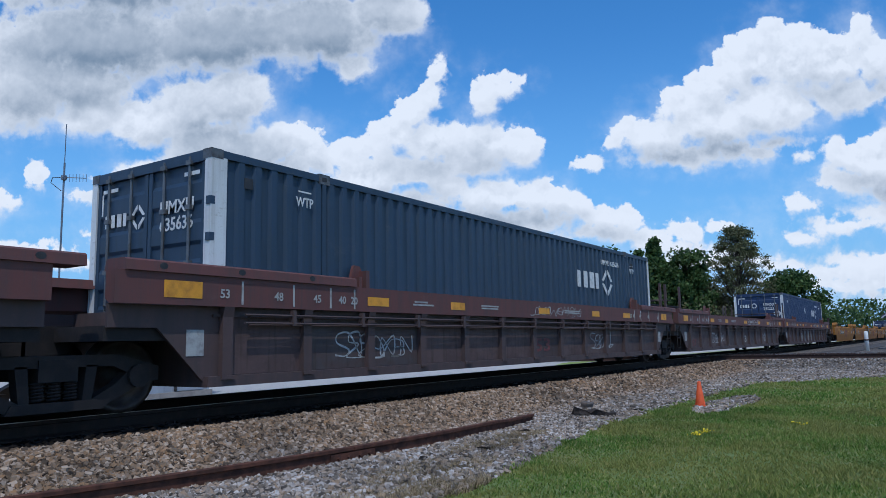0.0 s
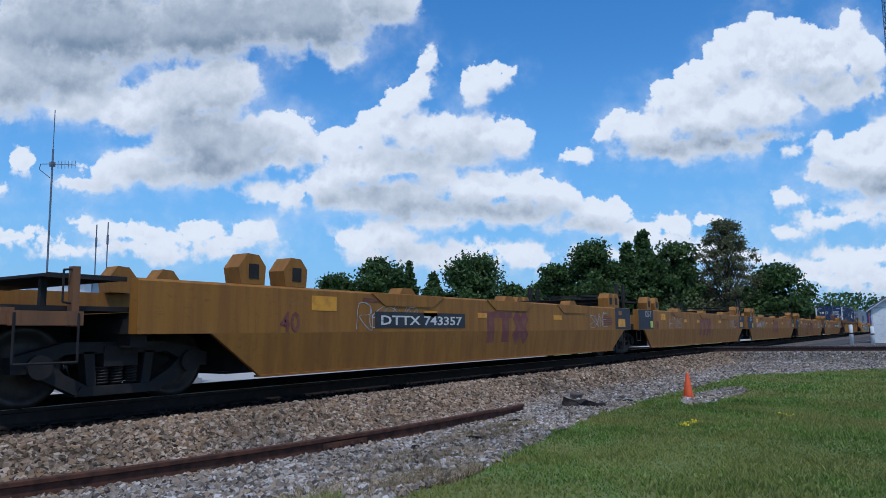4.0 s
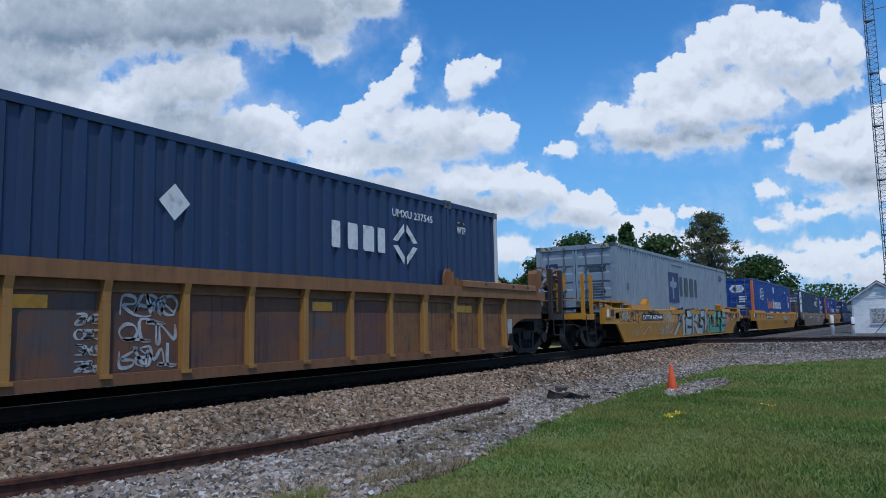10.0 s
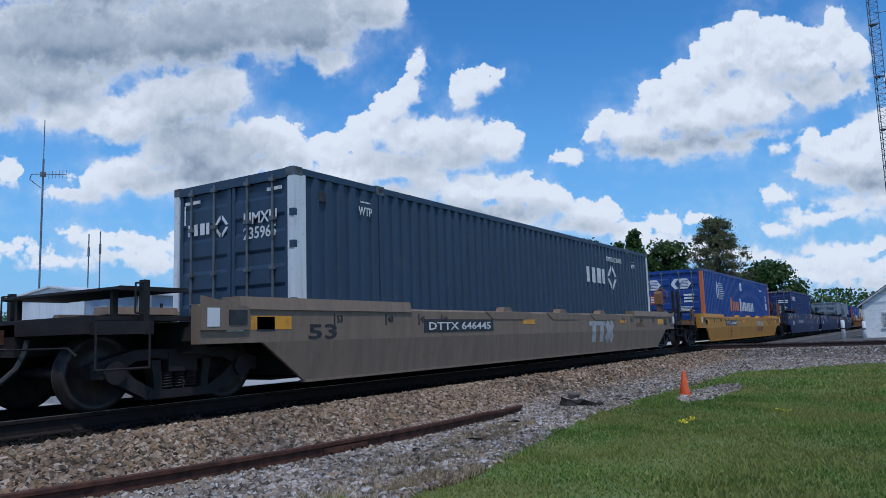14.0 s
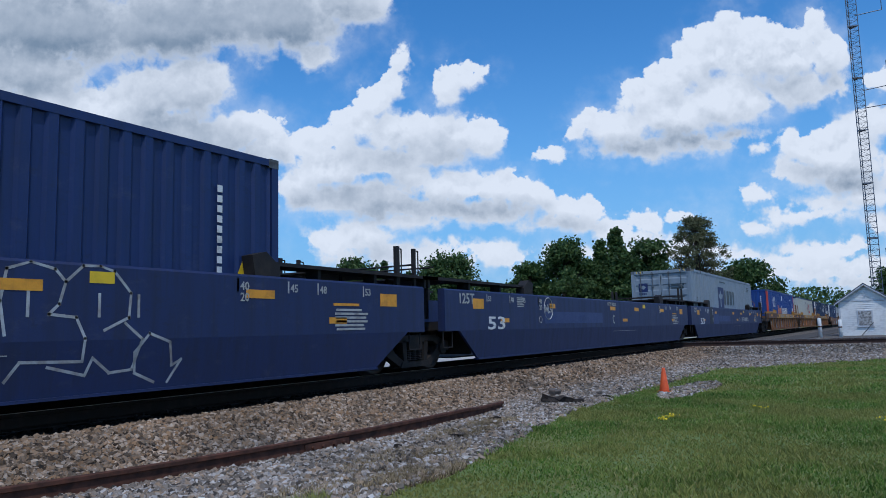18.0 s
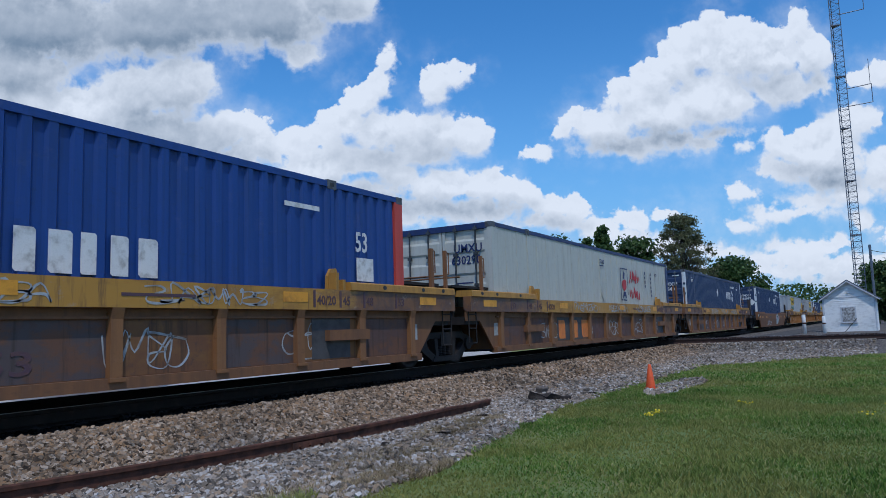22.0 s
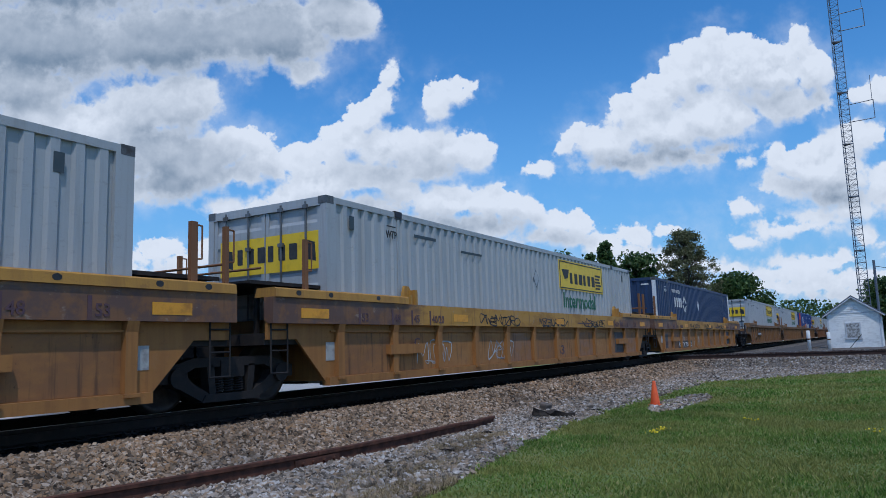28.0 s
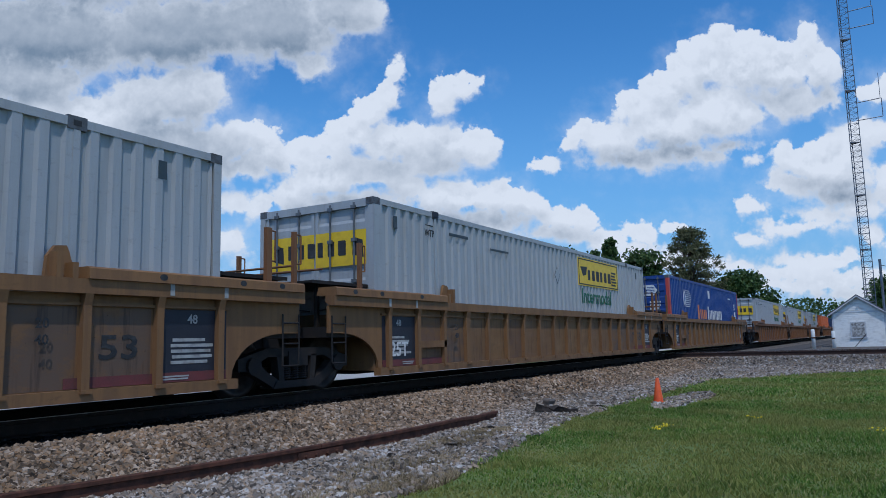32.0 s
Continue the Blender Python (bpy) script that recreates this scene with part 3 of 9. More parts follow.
def track(name, at, x0, x1, tie0, tie1, label, steel):
    t = tagged(new(name), label, "railway track", kind="structure")
    t.matrix_basis = at
    for y in (-0.753, 0.753):
        bm = bmesh.new()
        prism(bm, [(y + a, b) for a, b in RAIL], "x", x0, x1)
        part("rail", bm, steel, t)
        part("running_band", cuboid(x0, x1, y - 0.024, y + 0.024, 0.0005, 0.003), SHINE, t, "polished running surface")
    tie = mesh_of("tie", cuboid(-0.115, 0.115, -1.3, 1.3, -0.36, -0.19), TIE)
    bm = bmesh.new()
    for y in (-0.753, 0.753):
        box(bm, -0.09, 0.09, y - 0.17, y + 0.17, -0.19, -0.178)
        for dx in (-0.05, 0.05):
            for dy in (-0.095, 0.095):
                box(bm, dx - 0.012, dx + 0.012, y + dy - 0.012, y + dy + 0.012, -0.178, -0.15)
    plate = mesh_of("tie_plate", bm, STEEL)
    k, x = 0, tie0
    while x < tie1:
        m = pose(x + random.uniform(-0.03, 0.03), random.uniform(-0.05, 0.05), random.uniform(-0.012, 0.008), 0, 0, random.uniform(-1.5, 1.5))
        tie_ob = part("tie", tie, None, t, at=m)
        part("tie_plate", plate, None, tie_ob)
        x += 0.5
    return t


track("main_track", pose(0, 0, 0), -120, 700, 1.0, 75, "heavy steel rails on dark creosoted ties", OILRAIL)
track("crossing_track", pose(CROSS[0], CROSS[1], 0.004, 0, 0, math.degrees(CROSS_A)), -60, 60, 1.6, 25, "rusty rails of a second track crossing the line", OLDRUST)

# ---- bogies and cars of the train ----
SPEED = 15.30
MOVING = []                         # (thing, u, z): place along the train, x = u - SPEED * t
WHEELS = []                         # (wheelset, u of its axle)
RADIUS = 0.42


def keep(ob, u, z=0.0):
    ob.matrix_basis = pose(u, 0, z)
    MOVING.append((ob, u, z))
    return ob


_cache = {}


def cached(key, make, mat, smooth=False):
    k = (key, mat.name)
    if k not in _cache:
        bm = make()
        _cache[k] = mesh_of(key if isinstance(key, str) else key[0], bm, mat, smooth)
    return _cache[k]


def wheelset_mesh():
    bm = bmesh.new()
    rod(bm, (0, -1.0, 0), (0, 1.0, 0), 0.075, 12)
    for s in (-1, 1):
        prof = [(0.09, 0.70), (0.30, 0.715), (0.36, 0.70), (0.45, 0.69), (0.452, 0.715), (RADIUS, 0.735), (RADIUS - 0.006, 0.82), (0.36, 0.825), (0.33, 0.79), (0.16, 0.77), (0.10, 0.83), (0.05, 0.83)]
        lathe(bm, [(r, s * d) for r, d in prof], 28)
    return bm


def frame_mesh():
    """Cast side frame of a bogie in the x-z plane at y = -1, with two windows and a spring nest opening."""
    bm = bmesh.new()
    y0, y1 = -1.10, -0.96
    prism(bm, [(-1.15, 0.52), (-0.62, 0.66), (0.62, 0.66), (1.15, 0.52), (1.15, 0.36), (0.98, 0.36), (0.60, 0.54), (-0.60, 0.54), (-0.98, 0.36), (-1.15, 0.36)], "y", y0, y1)
    for s in (-1, 1):
        prism(bm, [(s * 0.98, 0.44), (s * 0.86, 0.30), (s * 0.46, 0.10), (s * 0.36, 0.20), (s * 0.62, 0.34), (s * 0.80, 0.50)], "y", y0, y1)
        prism(bm, [(s * 0.30, 0.56), (s * 0.42, 0.56), (s * 0.36, 0.14), (s * 0.26, 0.14)], "y", y0, y1)
    prism(bm, [(-0.50, 0.10), (0.50, 0.10), (0.44, 0.20), (-0.44, 0.20)], "y", y0 - 0.02, y1 + 0.1)
    for s in (-1, 1):
        rod(bm, (s * 0.885, y0 - 0.05, 0.42), (s * 0.885, y1, 0.42), 0.125, 14)
    return bm


def spring_mesh():
    """One coil spring, wound as a single wire."""
    bm = bmesh.new()
    rows = []
    n = 66
    for i in range(n):
        a = 2 * math.pi * i / 11
        c = Vector((0.062 * math.cos(a), 0.062 * math.sin(a), 0.205 + 0.19 * i / n))
        out = Vector((math.cos(a), math.sin(a), 0))
        rows.append([bm.verts.new(c + out * 0.014 * math.cos(q) + Vector((0, 0, 0.014 * math.sin(q)))) for q in (0, 1.57, 3.14, 4.71)])
    for r0, r1 in zip(rows, rows[1:]):
        for j in range(4):
            bm.faces.new((r0[j], r0[(j + 1) % 4], r1[(j + 1) % 4], r1[j]))
    return bm


def bogie(u):
    b = thing("rail_bogie", "black cast-steel freight bogie with coil springs on two wheelsets", "bogie", "bogies of the train")
    for s in (0, 180):
        part("side_frame", cached("side_frame", frame_mesh, STEEL), None, b, at=pose(0, 0, 0, 0, 0, s))
        for x in (-0.17, 0.0, 0.17):
            part("coil_spring", cached("coil_spring", spring_mesh, STEEL), None, b, at=pose(0, 0, 0, 0, 0, s) @ pose(x, -1.03, 0))
    part("bolster", cached("bolster", lambda: cuboid(-0.2, 0.2, -1.12, 1.12, 0.40, 0.62), STEEL), None, b)
    for s in (-1, 1):
        w = part("wheelset", cached("wheelset", wheelset_mesh, WHEEL, True), None, b, "worn steel wheels on an axle", at=pose(s * 0.885, 0, RADIUS))
        WHEELS.append((w, u + s * 0.885, s * 0.885))
    return keep(b, u)


WHEEL = surface("wheel steel", (0.07, 0.06, 0.055), 0.5, 0.6, (0.04, 0.03, 0.028), 0.4, 6.0, 40, 0.05)


def mirrored(make):
    """The same shape built for the other side."""
    def other():
        bm = make()
        for q in bm.verts:
            q.co.y = -q.co.y
        return bm
    return other


def both_sides(name, key, make, mat, parent, label=""):
    part(name, cached((name, key), make, mat), None, parent, label)
    return part(name, cached((name, key, 1), mirrored(make), mat), None, parent, label)


VALVE = surface("grey cast iron", (0.16, 0.155, 0.15), 0.6, 0.2, (0.05, 0.045, 0.04), 0.4, 9.0)


def between(p, q):
    return min(p, q), max(p, q)


def grating(bm, x0, x1, y0, y1, z, pitch=0.16):
    """A walkway of flat bars inside a rim."""
    box(bm, x0, x1, y0, y0 + 0.03, z - 0.05, z)
    box(bm, x0, x1, y1 - 0.03, y1, z - 0.05, z)
    for i in range(max(2, int((x1 - x0) / pitch)) + 1):
        x = x0 + (x1 - x0 - 0.05) * i / max(2, int((x1 - x0) / pitch))
        box(bm, x, x + 0.05, y0 + 0.03, y1 - 0.03, z - 0.035, z - 0.005)
    box(bm, x0 + 0.02, x1 - 0.02, y0 + 0.03, y1 - 0.03, z - 0.045, z - 0.037)


def grab(bm, x, y, z0, z1, out, r=0.012):
    pipe(bm, [(x, y, z0), (x + out, y, z0 + 0.01), (x + out, y, z1 - 0.01), (x, y, z1)], r)


def hand_brake(car, s, x, y, z, post, dark):
    """Spoked wheel on a gear housing that stands on a bracketed stand."""
    bm = bmesh.new()
    ring(bm, (x + s * 0.16, y, z), (s, -0.35 * s, 0), 0.27, 0.020, 28, 6)
    hand = part("brake_wheel", bm, post, car, "spoked hand brake wheel")
    side = Vector((0.35, 1, 0)).normalized()
    c = Vector((x + s * 0.16, y, z))
    for i in range(6):
        a = i * math.pi / 3
        bm = bmesh.new()
        rod(bm, c, c + (side * math.cos(a) + Vector((0, 0, 1)) * math.sin(a)) * 0.265, 0.013, 5)
        part("spoke", bm, post, hand)
    bm = bmesh.new()
    rod(bm, c - Vector((s * 0.16, 0, 0)), c + Vector((s * 0.03, 0, 0)), 0.10, 12)
    part("brake_gear", bm, dark, car)
    bm = bmesh.new()
    lo, hi = between(x - s * 0.34, x)
    prism(bm, [(lo + 0.04, z - 0.30), (lo + 0.04, z + 0.08), (lo + 0.10, z + 0.17), (hi - 0.06, z + 0.17), (hi, z + 0.08), (hi, z - 0.20), (hi - 0.08, z - 0.30)], "y", y - 0.12, y + 0.12)
    part("brake_housing", bm, post, car)
    bm = bmesh.new()
    prism(bm, [(x - s * 0.06, z - 0.30), (x - s * 0.06, 1.0), (x - s * 0.26, 1.0), (x - s * 0.26, z - 0.30)], "y", y - 0.05, y + 0.05)
    part("brake_stand", bm, post, car, "bracketed brake stand")
    bm = bmesh.new()
    for i in range(7):
        ring(bm, (x - s * (0.02 + 0.004 * i), y - 0.12, z - 0.34 - 0.045 * i), (0.3, 1, 0) if i % 2 else (1, 0, 0.2), 0.022, 0.006, 8, 4)
    part("brake_chain", bm, dark, car, "hanging brake chain")


def end_gear(car, s, x, mat, dark, brake, low=False):
    """Platform, coupler, posts with grab irons and hand brake beyond the end of a car. s: -1 leading, 1 trailing; x: end of the body."""
    def at(d0, d1):
        return between(s * (x + d0), s * (x + d1))
    bm = bmesh.new()
    grating(bm, *at(-0.2, 1.28), -1.30, 1.30, 1.03)
    part("end_platform", bm, dark, car, "open steel crossover platform")
    part("draft_sill", cuboid(*at(-0.6, 1.42), -0.28, 0.28, 0.62, 0.97), dark, car)
    part("end_beam", cuboid(*at(-0.25, -0.05), -1.35, 1.35, 0.60, 0.97), dark, car)
    bm = bmesh.new()
    prism(bm, [(s * (x + 1.20), -1.42), (s * (x + 1.30), -1.42), (s * (x + 1.42), -0.3), (s * (x + 1.42), 0.3), (s * (x + 1.30), 1.42), (s * (x + 1.20), 1.42)], "z", 0.84, 1.0)
    part("end_sill", bm, mat, car, "cross beam at the car end")
    bm = bmesh.new()
    box(bm, *at(1.3, 1.72), -0.07, 0.07, 0.76, 0.92)
    box(bm, *at(1.66, 1.80), -0.16, 0.16, 0.70, 0.98)
    box(bm, *at(1.80, 1.98), -0.16, -0.05, 0.70, 0.98)
    box(bm, *at(1.80, 1.90), 0.06, 0.16, 0.70, 0.98)
    part("coupler", bm, RUST, car, "rusty knuckle coupler")
    bm = bmesh.new()
    pipe(bm, [(s * (x + d), -0.42, z) for d, z in ((1.35, 0.80), (1.38, 0.66), (1.46, 0.50), (1.60, 0.38), (1.76, 0.31), (1.93, 0.30))], 0.032, 8)
    part("air_hose", bm, BLACK, car, "black rubber brake hose")
    bm = bmesh.new()
    pipe(bm, [(s * (x + 1.36), -1.36, 0.62), (s * (x + 1.36), -1.2, 0.70), (s * (x + 1.5), -0.3, 0.70), (s * (x + 1.72), -0.12, 0.74)], 0.013)
    part("uncoupling_lever", bm, dark, car, "thin uncoupling lever")
    tall = 1.42 if low else 2.04
    for y in (-1, 1):
        for d in (0.62, 1.22):
            if low and d > 1:
                continue
            part("end_post", cuboid(*at(d - 0.035, d + 0.035), *between(y * 1.34, y * 1.43), 0.82, tall), mat, car)
            bm = bmesh.new()
            if low:
                grab(bm, s * (x + d + 0.03), y * 1.40, 1.05, tall - 0.03, s * 0.09)
            else:
                grab(bm, s * (x + d + 0.03), y * 1.40, tall - 0.50, tall - 0.03, (0.10 if d < 1 else 0.08))
            part("grab_iron", bm, dark if low else mat, car)
        bm = bmesh.new()
        pipe(bm, [(s * (x + 0.60), y * 1.46, 0.95), (s * (x + 0.60), y * 1.46, 0.47), (s * (x + 1.22), y * 1.46, 0.47), (s * (x + 1.22), y * 1.46, 0.95)], 0.014)
        part("stirrup_step", bm, dark, car)
        bm = bmesh.new()
        prism(bm, [(s * (x + 0.55), y * 1.40), (s * (x + 1.26), y * 1.40), (s * (x + 1.26), y * 1.46), (s * (x + 0.55), y * 1.46)], "z", 0.83, 0.97)
        part("step_plate", bm, mat, car)
    if low:
        bm = bmesh.new()
        grating(bm, *at(-0.05, 0.82), -1.25, 1.25, 1.36)
        part("crossover_platform", bm, dark, car, "raised grated platform")
        for y in (-1.0, 1.0):
            part("platform_stilt", cuboid(*at(0.7, 0.76), y - 0.03, y + 0.03, 1.03, 1.31), dark, car)
    else:
        bm = bmesh.new()
        pipe(bm, [(s * (x + 1.22), -1.34, 1.36), (s * (x + 1.22), 1.34, 1.36)], 0.016)
        part("handrail", bm, mat, car)
        bm = bmesh.new()
        grating(bm, *at(0.1, 1.15), -1.28, -0.35, 1.17)
        part("crossover_step", bm, dark, car)
    if brake:
        hand_brake(car, s, s * (x + 1.36), -0.72, 1.90, mat if mat in (BROWN, YELLOW) else dark if s < 0 else POSTRUST, dark)
        bm = bmesh.new()
        lathe(bm, [(0.02, -0.50), (0.10, -0.46), (0.145, -0.38), (0.155, -0.3), (0.155, 0.3), (0.145, 0.38), (0.10, 0.46), (0.02, 0.50)], 18, "x", (s * (x - 0.02), 0.0, 1.80))
        tank = part("air_tank", bm, dark, car, "dark air reservoir", smooth=True)
        for d in (-0.3, 0.3):
            part("tank_strap", cuboid(s * x + d - 0.03, s * x + d + 0.03, -0.20, 0.20, 1.58, 1.64), dark, tank)
        part("tank_stand", cuboid(*at(-0.45, 0.4), -0.16, 0.16, 1.03, 1.60), dark, car)
        bm = bmesh.new()
        pipe(bm, [(s * (x + 0.5), -0.1, 1.85), (s * (x + 0.85), -0.3, 1.6), (s * (x + 0.95), -0.5, 1.2), (s * (x + 0.9), -0.7, 1.05)], 0.022)
        part("brake_pipe", bm, dark, car)
        bm = bmesh.new()
        pipe(bm, [(s * (x - 0.1), -1.1, 1.28), (s * (x + 0.3), -1.15, 1.34), (s * (x + 0.5), -1.1, 1.1)], 0.02)
        part("brake_pipe", bm, dark, car)
        bm = bmesh.new()
        box(bm, *at(0.05, 0.38), -1.22, -0.85, 1.04, 1.34)
        box(bm, *at(0.12, 0.30), -1.30, -1.22, 1.10, 1.26)
        rod(bm, (s * (x + 0.21), -1.3, 1.2), (s * (x + 0.21), -1.36, 1.2), 0.06, 10)
        part("brake_valve", bm, VALVE, car, "grey cast brake valve")


def end_casting(car, s, half, mat, top):
    """Thick plate at the end of the side with a card and a card holder."""
    bm = bmesh.new()
    lo, hi = between(s * (half - 0.62), s * (half + 0.10))
    prism(bm, [(lo, 0.86), (lo, top - 0.02), (hi, top + 0.10), (hi, 0.86)] if s > 0 else [(lo, 0.86), (lo, top + 0.10), (hi, top - 0.02), (hi, 0.86)], "y", -1.562, -1.532)
    cast = part("end_casting", bm, mat, car)
    part("tag_card", cuboid(*between(s * (half - 0.16), s * (half + 0.02)), -1.567, -1.563, 0.90, 1.12), WHITE, cast, "white card")
    part("card_holder", cuboid(*between(s * (half - 0.58), s * (half - 0.30)), -1.572, -1.563, 0.92, 1.10), BLACK, cast, "black card holder")


def oval(rx, rz):
    bm = bmesh.new()
    prism(bm, [(rx * math.cos(i * math.pi / 6), rz * math.sin(i * math.pi / 6)) for i in range(12)], "y", -0.012, 0.03)
    return bm


def side_rods(car, well, low, count, mat):
    """Brake rods carried along the side in brackets."""
    for y in (-1, 1):
        for k in range(count):
            bm = bmesh.new()
            pipe(bm, [(-well + 0.4, y * 1.54, low - 0.09 - 0.10 * k), (well - 0.4, y * 1.54, low - 0.09 - 0.10 * k)], 0.016, 6)
            part("brake_rod", bm, mat, car, "pale worn brake rod")
        x = -well + 1.2
        while x < well:
            part("rod_bracket", cuboid(x - 0.03, x + 0.03, *sorted((y * 1.50, y * 1.57)), low - 0.12 - 0.10 * (count - 1), low - 0.02), mat, car)
            x += 1.37


def ribbed_car(u, half, colour, chord, top=1.45, low=1.22, bottom=0.22, posts=17, ends=(True, True), dark=None, brake=(0, 0), label="", guides=True, hood=True, arch="round", tall=(True, True), rods=0, spans=((3.6, 0.35), (3.6, 0.35)), posted=None):
    """Well car with a deep top chord and upright posts on a recessed side sheet. half: centre to bogie."""
    dark = dark or STEEL
    car = thing("well_car", label, "rail car", "well cars of the train")
    reach = [half + (0.15 if e else -0.32) for e in ends]
    well = half - 1.62
    a, b = -reach[0], reach[1]
    key = (round(half, 2), top, low, bottom, ends, arch)

    def chord_make():
        bm = bmesh.new()
        prism(bm, [(-1.53, low), (-1.53, top), (-1.36, top), (-1.36, low + 0.05), (-1.44, low)], "x", a, b)
        return bm

    def sheet_make():
        bm = bmesh.new()
        if arch == "round":
            curve = [(0.0, 0.0)] + [(0.06 + 0.95 * (1 - math.cos(i / 8 * math.pi / 2)), 0.10 + 0.56 * math.sin(i / 8 * math.pi / 2)) for i in range(9)]
        else:
            curve = [(0.0, 0.0), (0.12, 0.06), (0.72, 0.66)]
        out = [(-well - p, bottom + q) for p, q in curve] + [(a, bottom + 0.66), (a, low), (b, low), (b, bottom + 0.66)]
        out += [(well + p, bottom + q) for p, q in curve[::-1]]
        prism(bm, out, "y", -1.42, -1.38)
        return bm

    both_sides("top_chord", key, chord_make, CHORD_WORN if chord is YELLOW_TOP else chord, car)
    both_sides("side_sheet", key, sheet_make, colour, car)
    both_sides("bottom_chord", key, lambda: cuboid(-well - 0.1, well + 0.1, -1.50, -1.36, bottom - 0.02, bottom + 0.10), colour, car)
    both_sides("rub_rail", key, lambda: cuboid(-well, well, -1.455, -1.42, low - 0.12, low - 0.09), colour, car)
    post = cached(("post", top, low, bottom), lambda: _post(low, bottom), posted or colour)
    wide = cached(("post", top, low, bottom, 2), lambda: _post(low, bottom, 0.15), posted or colour)
    for i in range(posts):
        x = -well + 0.18 + (2 * well - 0.36) * i / (posts - 1)
        big = posts < 15 or i in (3, posts - 4)
        for s in (0, 180):
            part("post", wide if big else post, None, car, at=pose(x, 0, 0, 0, 0, s))
    span = (2 * well - 0.36) / (posts - 1)
    plate_mesh = cached(("side_plate", round(span, 3), low, bottom), lambda: cuboid(0.07, span - 0.07, -1.4222, -1.41, bottom + 0.11, low - 0.13), SHEETS[colour.name])
    for i in range(posts - 1):
        part("side_plate", plate_mesh, None, car, at=pose(-well + 0.18 + span * i, 0, 0))
    for s, e in ((-1, reach[0]), (1, reach[1])):
        part("end_deck", cuboid(*sorted((s * well, s * e)), -1.36, 1.36, 0.80, 0.96), dark, car)
        part("bulkhead", cuboid(*sorted((s * (well + 0.02), s * (well + 0.10))), -1.36, 1.36, 0.26, 1.2), colour, car)
        if hood:
            h0, h1 = spans[0 if s < 0 else 1]
            for y in (-1, 1):
                bm = bmesh.new()
                prism(bm, [(y * 1.56, top + 0.002), (y * 1.55, top + 0.11), (y * 1.52, top + 0.13), (y * 1.20, top + 0.13), (y * 1.16, top + 0.002)], "x", *between(s * (half - h0), s * (half - h1)))
                lid = part("hood", bm, chord, car, "raised cover over the chord")
                for q in (h0 - 0.9, h0 - 2.1, h1 + 0.45):
                    hole = cached("drain_hole", lambda: oval(0.052, 0.036), BLACK)
                    part("drain_hole", hole, None, lid, "oval hole", at=pose(s * (half - q), y * 1.547, top + 0.066, 0, 0, 0 if y < 0 else 180))
                if guides:
                    g = half - h0 - 0.07
                    bm = bmesh.new()
                    prism(bm, [(s * (g - 0.30), top), (s * (g - 0.28), top + 0.22), (s * (g - 0.20), top + 0.33), (s * (g - 0.08), top + 0.34), (s * (g - 0.05), top + 0.28), (s * g, top + 0.12), (s * g, top)], "y", *between(y * 1.33, y * 1.38))
                    box(bm, *between(s * (g - 0.26), s * (g - 0.19)), *between(y * 1.38, y * 1.52), top, top + 0.26)
                    box(bm, *between(s * (g - 0.09), s * (g - 0.03)), *between(y * 1.38, y * 1.52), top, top + 0.16)
                    part("container_guide", bm, chord, car)
    if rods:
        side_rods(car, well, low, rods, colour)
    part("well_floor", cuboid(-well, well, -0.9, 0.9, bottom, bottom + 0.03), dark, car)
    for s, e, on, br in ((-1, reach[0], ends[0], brake[0]), (1, reach[1], ends[1], brake[1])):
        if on:
            end_gear(car, s, e, SOOT, dark, br, low=not br and rods == 0)
        else:
            part("joint_arm", cuboid(*sorted((s * (e - 0.2), s * (half + 0.02))), -0.4, 0.4, 0.66, 0.98), dark, car, "articulated joint over the shared bogie")
            if tall[0 if s < 0 else 1]:
                joint_posts(car, s, e, top, colour if rods else BROWN, dark)
    return keep(car, u)


def joint_posts(car, s, e, top, mat, dark, rise=0.88, posts=True):
    """Raised crossover platform on stilts, tall posts with grab irons and side ladders at an articulated end."""
    bm = bmesh.new()
    grating(bm, *between(s * (e - 1.75), s * (e + 0.05)), -1.15, 1.15, top + 0.25)
    part("crossover_platform", bm, dark, car, "grated crossover platform")
    for q in (1.5, 0.25):
        for y in (-0.95, 0.95):
            part("platform_stilt", cuboid(*between(s * (e - q), s * (e - q - 0.06)), y - 0.03, y + 0.03, 0.96, top + 0.20), dark, car)
    tall = top + rise
    for y in (-1, 1):
        for d, w in (() if not posts else ((0.85, 0.035),) if s < 0 else ((0.55, 0.05), (0.03, 0.03))):
            part("end_post", cuboid(*between(s * (e - d - w), s * (e - d + w)), *between(y * 1.32, y * 1.38), top, tall), mat, car)
            bm = bmesh.new()
            grab(bm, s * (e - d) + 0.03, y * 1.35, tall - 0.46, tall - 0.03, 0.11)
            part("grab_iron", bm, mat, car)
        bm = bmesh.new()
        for q in (0.36, 0.04):
            pipe(bm, [(s * (e - q), y * 1.45, 0.42), (s * (e - q), y * 1.45, 1.12)], 0.013)
        for z in (0.42, 0.72, 1.0):
            pipe(bm, [(s * (e - 0.36), y * 1.45, z), (s * (e - 0.04), y * 1.45, z)], 0.013)
        part("side_ladder", bm, dark, car)
    bm = bmesh.new()
    pipe(bm, [(s * (e + 0.0), -1.30, top + 0.40), (s * (e + 0.0), 1.30, top + 0.40)], 0.018)
    part("handrail", bm, mat, car)


